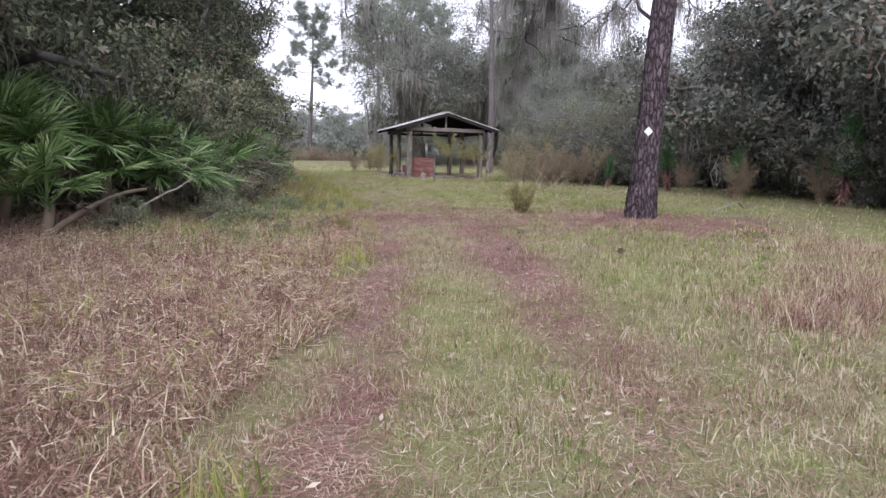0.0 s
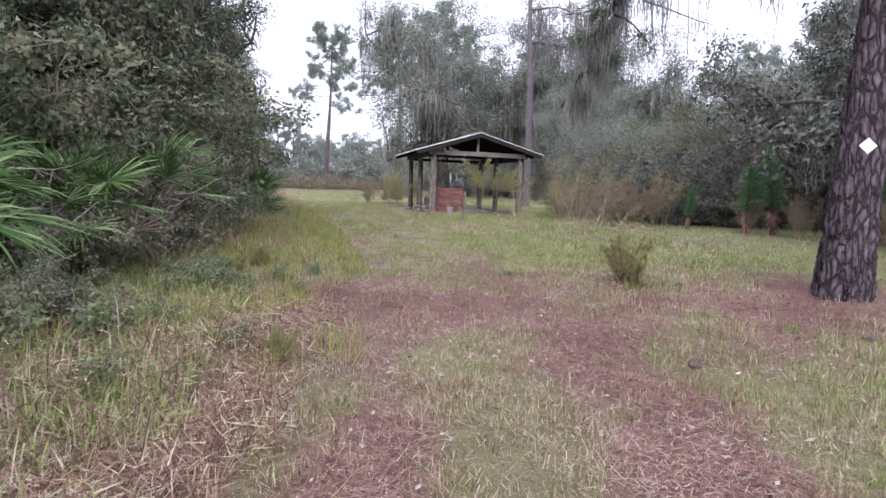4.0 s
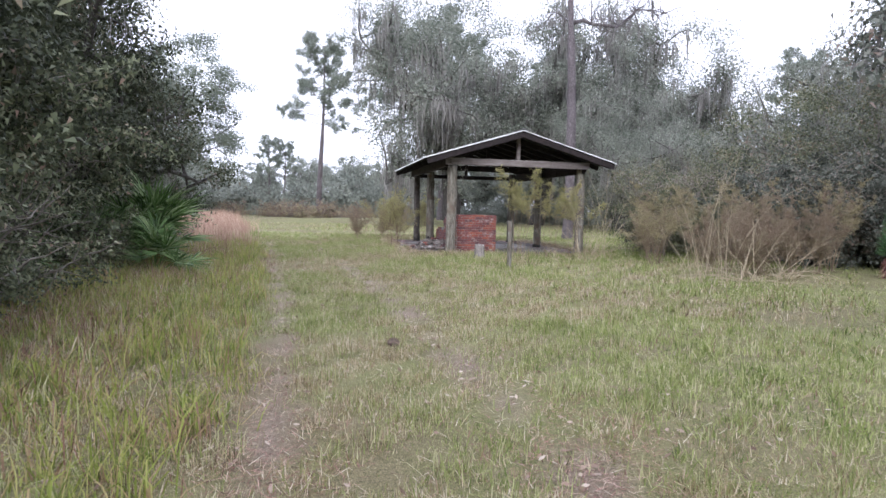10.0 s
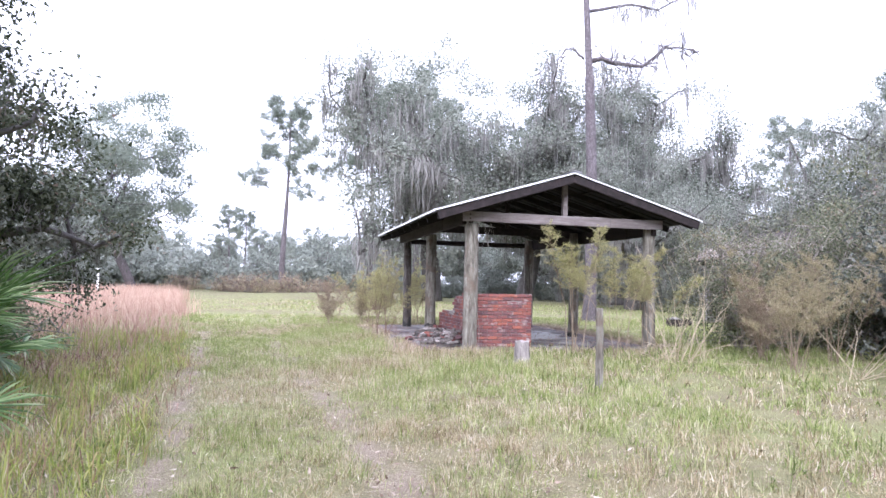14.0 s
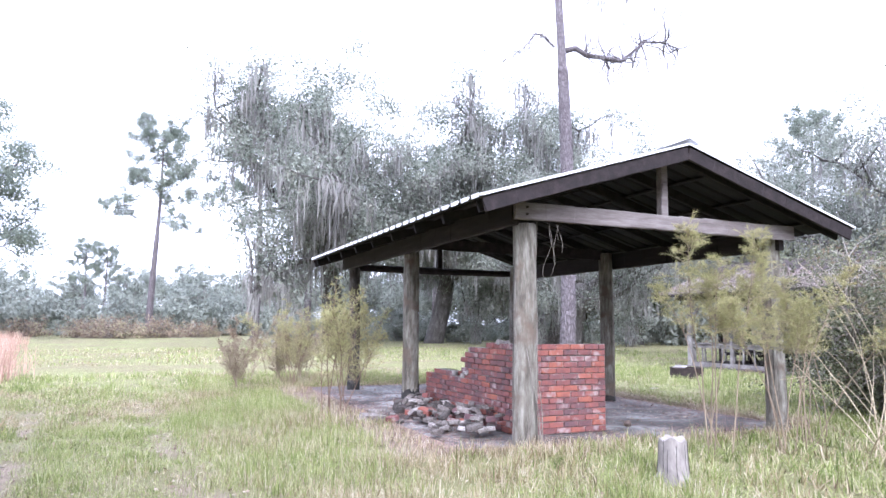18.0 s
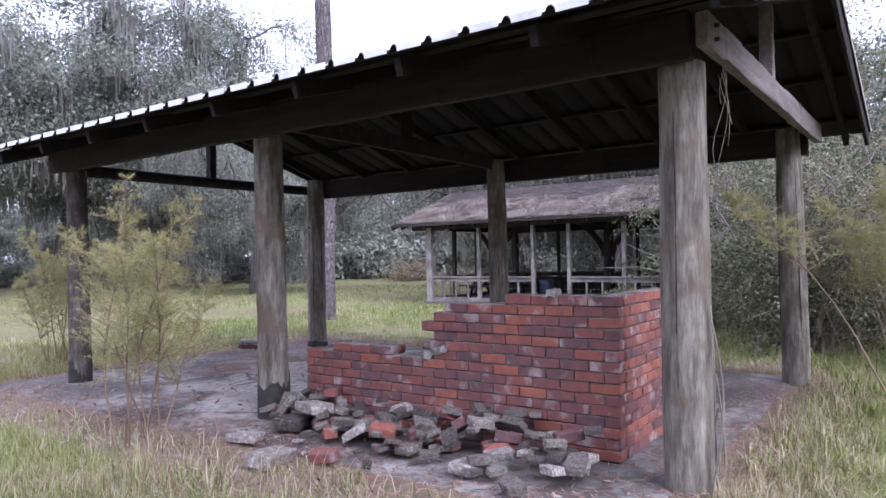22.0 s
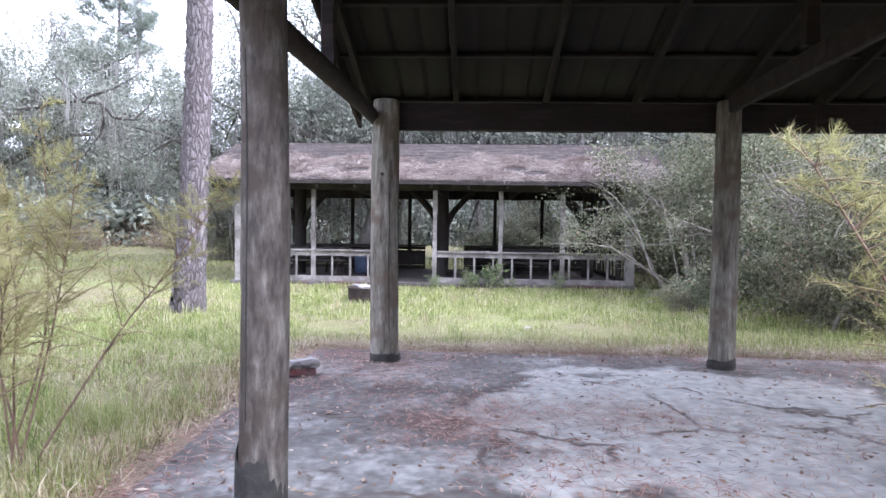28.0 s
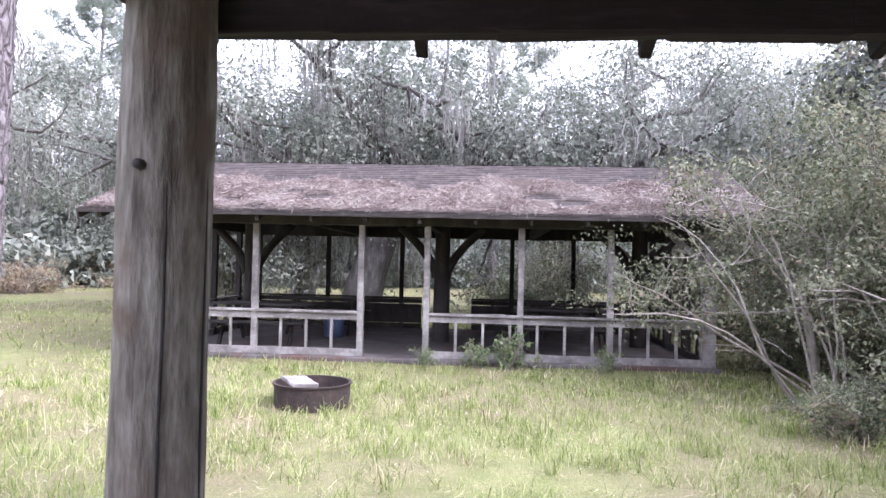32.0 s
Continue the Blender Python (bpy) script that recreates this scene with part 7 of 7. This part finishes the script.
    # tall dry growth on the left at the start
    for n, h, w, lo_ in ((34000, 0.34, 0.007, 0), (70000, 0.22, 0.0075, 1), (4000, 0.58, 0.007, 0)):
        x, y = scatter(rng, n, -10.5, -4.6, -37.5, -22.5)
        off = x - path_x(y)
        edge_ = -1.25 - 0.35 * wobble(x, y, 0.9, 2.0) + (y > -25) * (-(y + 25) * 0.45)
        k = (off < edge_) & (rng.uniform(size=n) < (0.72 + 0.4 * wobble(x, y, 0.8, 9.0)) * np.interp(y, [-29, -25], [1.0, 0.4])) & (away(x, y) > 0.55)
        lay(dry, x[k], y[k], h * (1 + 0.6 * wobble(x[k], y[k], 1.2, 1.0)), w, 1.4, 1.6)
    # broken stalks and curled leaves caught in it
    n = 330000
    x, y = scatter(rng, n, -10.5, -4.6, -37.5, -22.5)
    k = (x - path_x(y) < -1.2 - 0.35 * wobble(x, y, 0.9, 2.0)) & (rng.uniform(size=n) < (0.7 + 0.5 * wobble(x, y, 0.8, 9.0)) * np.interp(y, [-29, -25], [1.0, 0.35]))
    x, y = x[k], y[k]
    hang = np.abs(rng.normal(size=len(x))) * 0.1 * (1 + 0.6 * wobble(x, y, 1.2, 1.0)) + 0.01
    dd = unit(rng.normal(size=(len(x), 3)) * [1, 1, 0.6])
    slips(dry, np.stack([x, y, ground_z(x, y) + hang], -1), dd, unit(np.cross(dd, rng.normal(size=dd.shape))), rng.uniform(0.04, 0.17, len(x)), rng.uniform(0.004, 0.009, len(x)))
    # yellow-green long grass along the left verge, in arching clumps
    n = 4200
    x, y = scatter(rng, n, -8.6, -3.6, -24, 3)
    off = x - path_x(y)
    k = (off < -1.05 - 0.3 * wobble(x, y, 1.0, 5.0)) & (rng.uniform(size=n) < 0.62 + 0.5 * wobble(x, y, 0.9, 12.0)) & (x > -7.9)
    k &= rng.uniform(size=n) > np.interp(y, [-21.5, -20, -19], [1.0, 0.6, 0.0])
    x, y = x[k], y[k]
    for u in range(2):
        s = rng.uniform(size=len(x)) < (0.78 if u == 0 else 0.36)
        m = 26
        r = np.repeat(rng.uniform(0.03, 0.12, s.sum()), m)
        hh = np.repeat(rng.uniform(0.1, 0.4, s.sum()) * np.interp(y[s], [-20, -14, -6, 3], [0.85, 1.0, 1.1, 0.9]), m)
        tx, ty = np.repeat(x[s], m), np.repeat(y[s], m)
        lay((yellow, lush)[u], tx + rng.normal(size=len(tx)) * r, ty + rng.normal(size=len(ty)) * r, hh * (1.0, 0.75)[u], 0.0085 + 0.004 * np.clip(away(tx, ty) / 4, 0, 1), 0.6, 1.2)
    x, y = scatter(rng, 20000, -8.4, -4.4, -37, -22)
    k = (x - path_x(y) < -0.9) & (wobble(x, y, 1.0, 3.0) > np.interp(y, [-31, -27], [0.5, 0.25]))
    lay(yellow, x[k], y[k], 0.34, 0.008, 0.5, 1.0)
    # weedy green among the dry stalks below the palmettos
    x, y = scatter(rng, 42000, -9.2, -5.6, -28, -20.5)
    k = (x - path_x(y) < -1.5) & (rng.uniform(size=len(x)) < (0.5 + 0.7 * wobble(x, y, 1.1, 6.0)) * np.interp(y, [-28, -25], [0.2, 1.0]))
    lay(lush, x[k], y[k], 0.24, 0.011, 0.8, 1.3)
    # dry brown growth against the hedge
    x, y = scatter(rng, 46000, -8.4, -4.6, -19.5, -1)
    k = (rng.uniform(size=len(x)) < np.clip((-5.2 - x) / 1.2, 0.12, 1)) & (wobble(x, y, 1.3, 9.0) > -0.15)
    lay(dry, x[k], y[k], 0.3, 0.008, 1.0, 1.4)
    # dry clumps at right by the start
    for cx, cy, r, m in ((-1.6, -31.6, 0.6, 1500), (-0.6, -31.2, 0.8, 2200), (0.6, -30.2, 1.0, 2200), (2.5, -28, 1.2, 2500)):
        x, y = rng.normal(size=m) * r * 0.5 + cx, rng.normal(size=m) * r * 0.5 + cy
        lay(dry, x, y, 0.26, 0.006, 0.8, 0.9)
    # pink plumes in the field
    x, y = scatter(rng, 42000, -22, -5.5, -2, 44)
    k = (x < -5.9 - 0.14 * np.maximum(y - 4, 0) + 0.8 * wobble(x, y, 0.5, 2.0)) & (rng.uniform(size=len(x)) < np.interp(y, [-2, 4, 10], [0.25, 0.7, 1.0]))
    lay(pink, x[k], y[k], 0.8 * np.interp(y[k], [-2, 8, 20], [0.55, 0.9, 1.0]), 0.016, 0.3, 0.5)
    for geo, name, mat, label in ((short, "mown_grass", "grass_short", "short yellowing mown grass"), (lush, "green_grass", "grass_lush", "fresh green grass blades"), (dry, "dry_grass", "grass_dry", "knee-high brown dry grass"), (yellow, "yellow_grass", "grass_yellow", "long yellow-green verge grass"), (pink, "pink_grass", "grass_pink", "tall pinkish dry field grass")):
        tagged(part(name, geo, M[mat], None), label, "grass", kind="stuff")
    # dead thatch lying among the blades
    th = Geo()
    x, y = scatter(rng, 620000, -9, 14, -37, 10)
    d = away(x, y)
    k = (d < 6.5) & ~on_slab(x, y) & (rng.uniform(size=len(x)) < np.clip(1.1 - 0.12 * d, 0, 1) * np.interp(y, [-26, -20, -6], [0.8, 0.4, 0.25])) & (rng.uniform(size=len(x)) < 0.75 + 0.5 * wobble(x, y, 1.2, 15.0) - 0.6 * litter(x, y))
    x, y = x[k], y[k]
    c = np.stack([x, y, ground_z(x, y) + rng.uniform(0.0, 0.05, len(x))], -1)
    a = rng.uniform(0, 2 * np.pi, len(x))
    dd = unit(np.stack([np.cos(a), np.sin(a), rng.normal(size=len(x)) * 0.22], -1))
    slips(th, c, dd, np.stack([-np.sin(a), np.cos(a), 0 * a], -1), rng.uniform(0.05, 0.15, len(x)), 0.0055)
    m = 16000
    x = 4.5 + rng.normal(size=m) * 0.22 + 0.12 * wobble(0 * np.arange(m), np.arange(m) * 0.001, 1.0, 2.0)
    y = rng.uniform(0.2, 8.2, m)
    x, y = x[x > 4.22], y[x > 4.22]
    a = rng.uniform(0, 2 * np.pi, len(x))
    dd = unit(np.stack([np.cos(a), np.sin(a), rng.normal(size=len(x)) * 0.3], -1))
    slips(th, np.stack([x, y, ground_z(x, y) + rng.uniform(0.0, 0.06, len(x)) * (x > 4.32)+ 0.015 * (x < 4.32)], -1), dd, np.stack([-np.sin(a), np.cos(a), 0 * a], -1), rng.uniform(0.08, 0.22, len(x)), 0.006)
    tagged(part("dead_thatch", th, M["thatch"], None), "pale dead grass thatch lying flat", "grass", kind="stuff")
    # needle litter and dead leaves lying flat
    lt, lf = Geo(), Geo()
    x, y = scatter(rng, 1000000, -8, 6, -36, -13)
    k = (rng.uniform(size=len(x)) < litter(x, y) ** 1.3 * 1.1) & (away(x, y) < 8)
    x, y = x[k], y[k]
    c = np.stack([x, y, ground_z(x, y) + rng.uniform(0.002, 0.028, len(x))], -1)
    a = rng.uniform(0, 2 * np.pi, len(x))
    d = np.stack([np.cos(a), np.sin(a), rng.normal(size=len(x)) * 0.1], -1)
    slips(lt, c, d, np.stack([-np.sin(a), np.cos(a), 0 * a], -1), rng.uniform(0.06, 0.17, len(x)), 0.0045)
    x, y = scatter(rng, 60000, -1.6, 5.2, -0.6, 8.5)
    rim = np.minimum(np.minimum(x + 0.75, 4.3 - x), np.minimum(y - 0.05, 7.8 - y))
    k = rng.uniform(size=len(x)) < 0.16 + 0.4 * wobble(x, y, 1.0, 4.0) + 0.8 * np.exp(-((rim / 0.35) ** 2))
    x, y = x[k], y[k]
    c = np.stack([x, y, 0.016 + rng.uniform(0, 0.01, len(x))], -1)
    a = rng.uniform(0, 2 * np.pi, len(x))
    leaves(lt, c, np.stack([np.cos(a), np.sin(a), 0 * a], -1), np.stack([-np.sin(a), np.cos(a), 0 * a], -1), 0.12, 0.005)
    for cx, cy, rx, ry, m in ((1.6, 6.0, 0.45, 0.35, 2600), (1.75, 4.95, 0.25, 0.3, 1200), (2.9, 6.7, 0.5, 0.25, 1000), (3.6, 7.3, 0.3, 0.3, 1200), (0.1, 5.2, 0.5, 0.4, 700), (-0.3, 3.0, 0.3, 0.6, 900), (3.7, 2.6, 0.25, 0.9, 900)):
        x, y = cx + rng.normal(size=m) * rx, cy + rng.normal(size=m) * ry
        k = (x > -0.7) & (x < 4.2) & (y < 7.7) & (rng.uniform(size=m) < 0.7 + 0.6 * wobble(x, y, 2.6, 3.0))
        x, y = x[k], y[k]
        a = rng.uniform(0, 2 * np.pi, len(x))
        slips(lt, np.stack([x, y, 0.017 + rng.uniform(0, 0.014, len(x))], -1), np.stack([np.cos(a), np.sin(a), 0 * a], -1), np.stack([-np.sin(a), np.cos(a), 0 * a], -1), rng.uniform(0.07, 0.16, len(x)), 0.005)
    tagged(part("pine_needles", lt, M["needles"], None), "red-brown fallen pine needles on the ground", "pine needles", kind="stuff")
    x, y = scatter(rng, 60000, -8, 5, -36, 8)
    k = (away(x, y) < 5) & (rng.uniform(size=len(x)) < 0.12 + 0.5 * np.maximum(litter(x, y), dirt(x, y)))
    x, y = x[k], y[k]
    c = np.stack([x, y, np.where(on_slab(x, y), 0.02, ground_z(x, y) + 0.03)], -1)
    d = unit(np.concatenate([rng.normal(size=(len(x), 2)), rng.normal(size=(len(x), 1)) * 0.2], 1))
    leaves(lf, c, d, unit(np.cross(d, rng.normal(size=d.shape) * 0.3 + [0, 0, 1])), rng.uniform(0.03, 0.075, len(x)), 0.024)
    tagged(part("fallen_leaves", lf, M["dead_leaf"], None), "small pale dead leaves scattered on the ground", "leaves", kind="stuff")


sow()
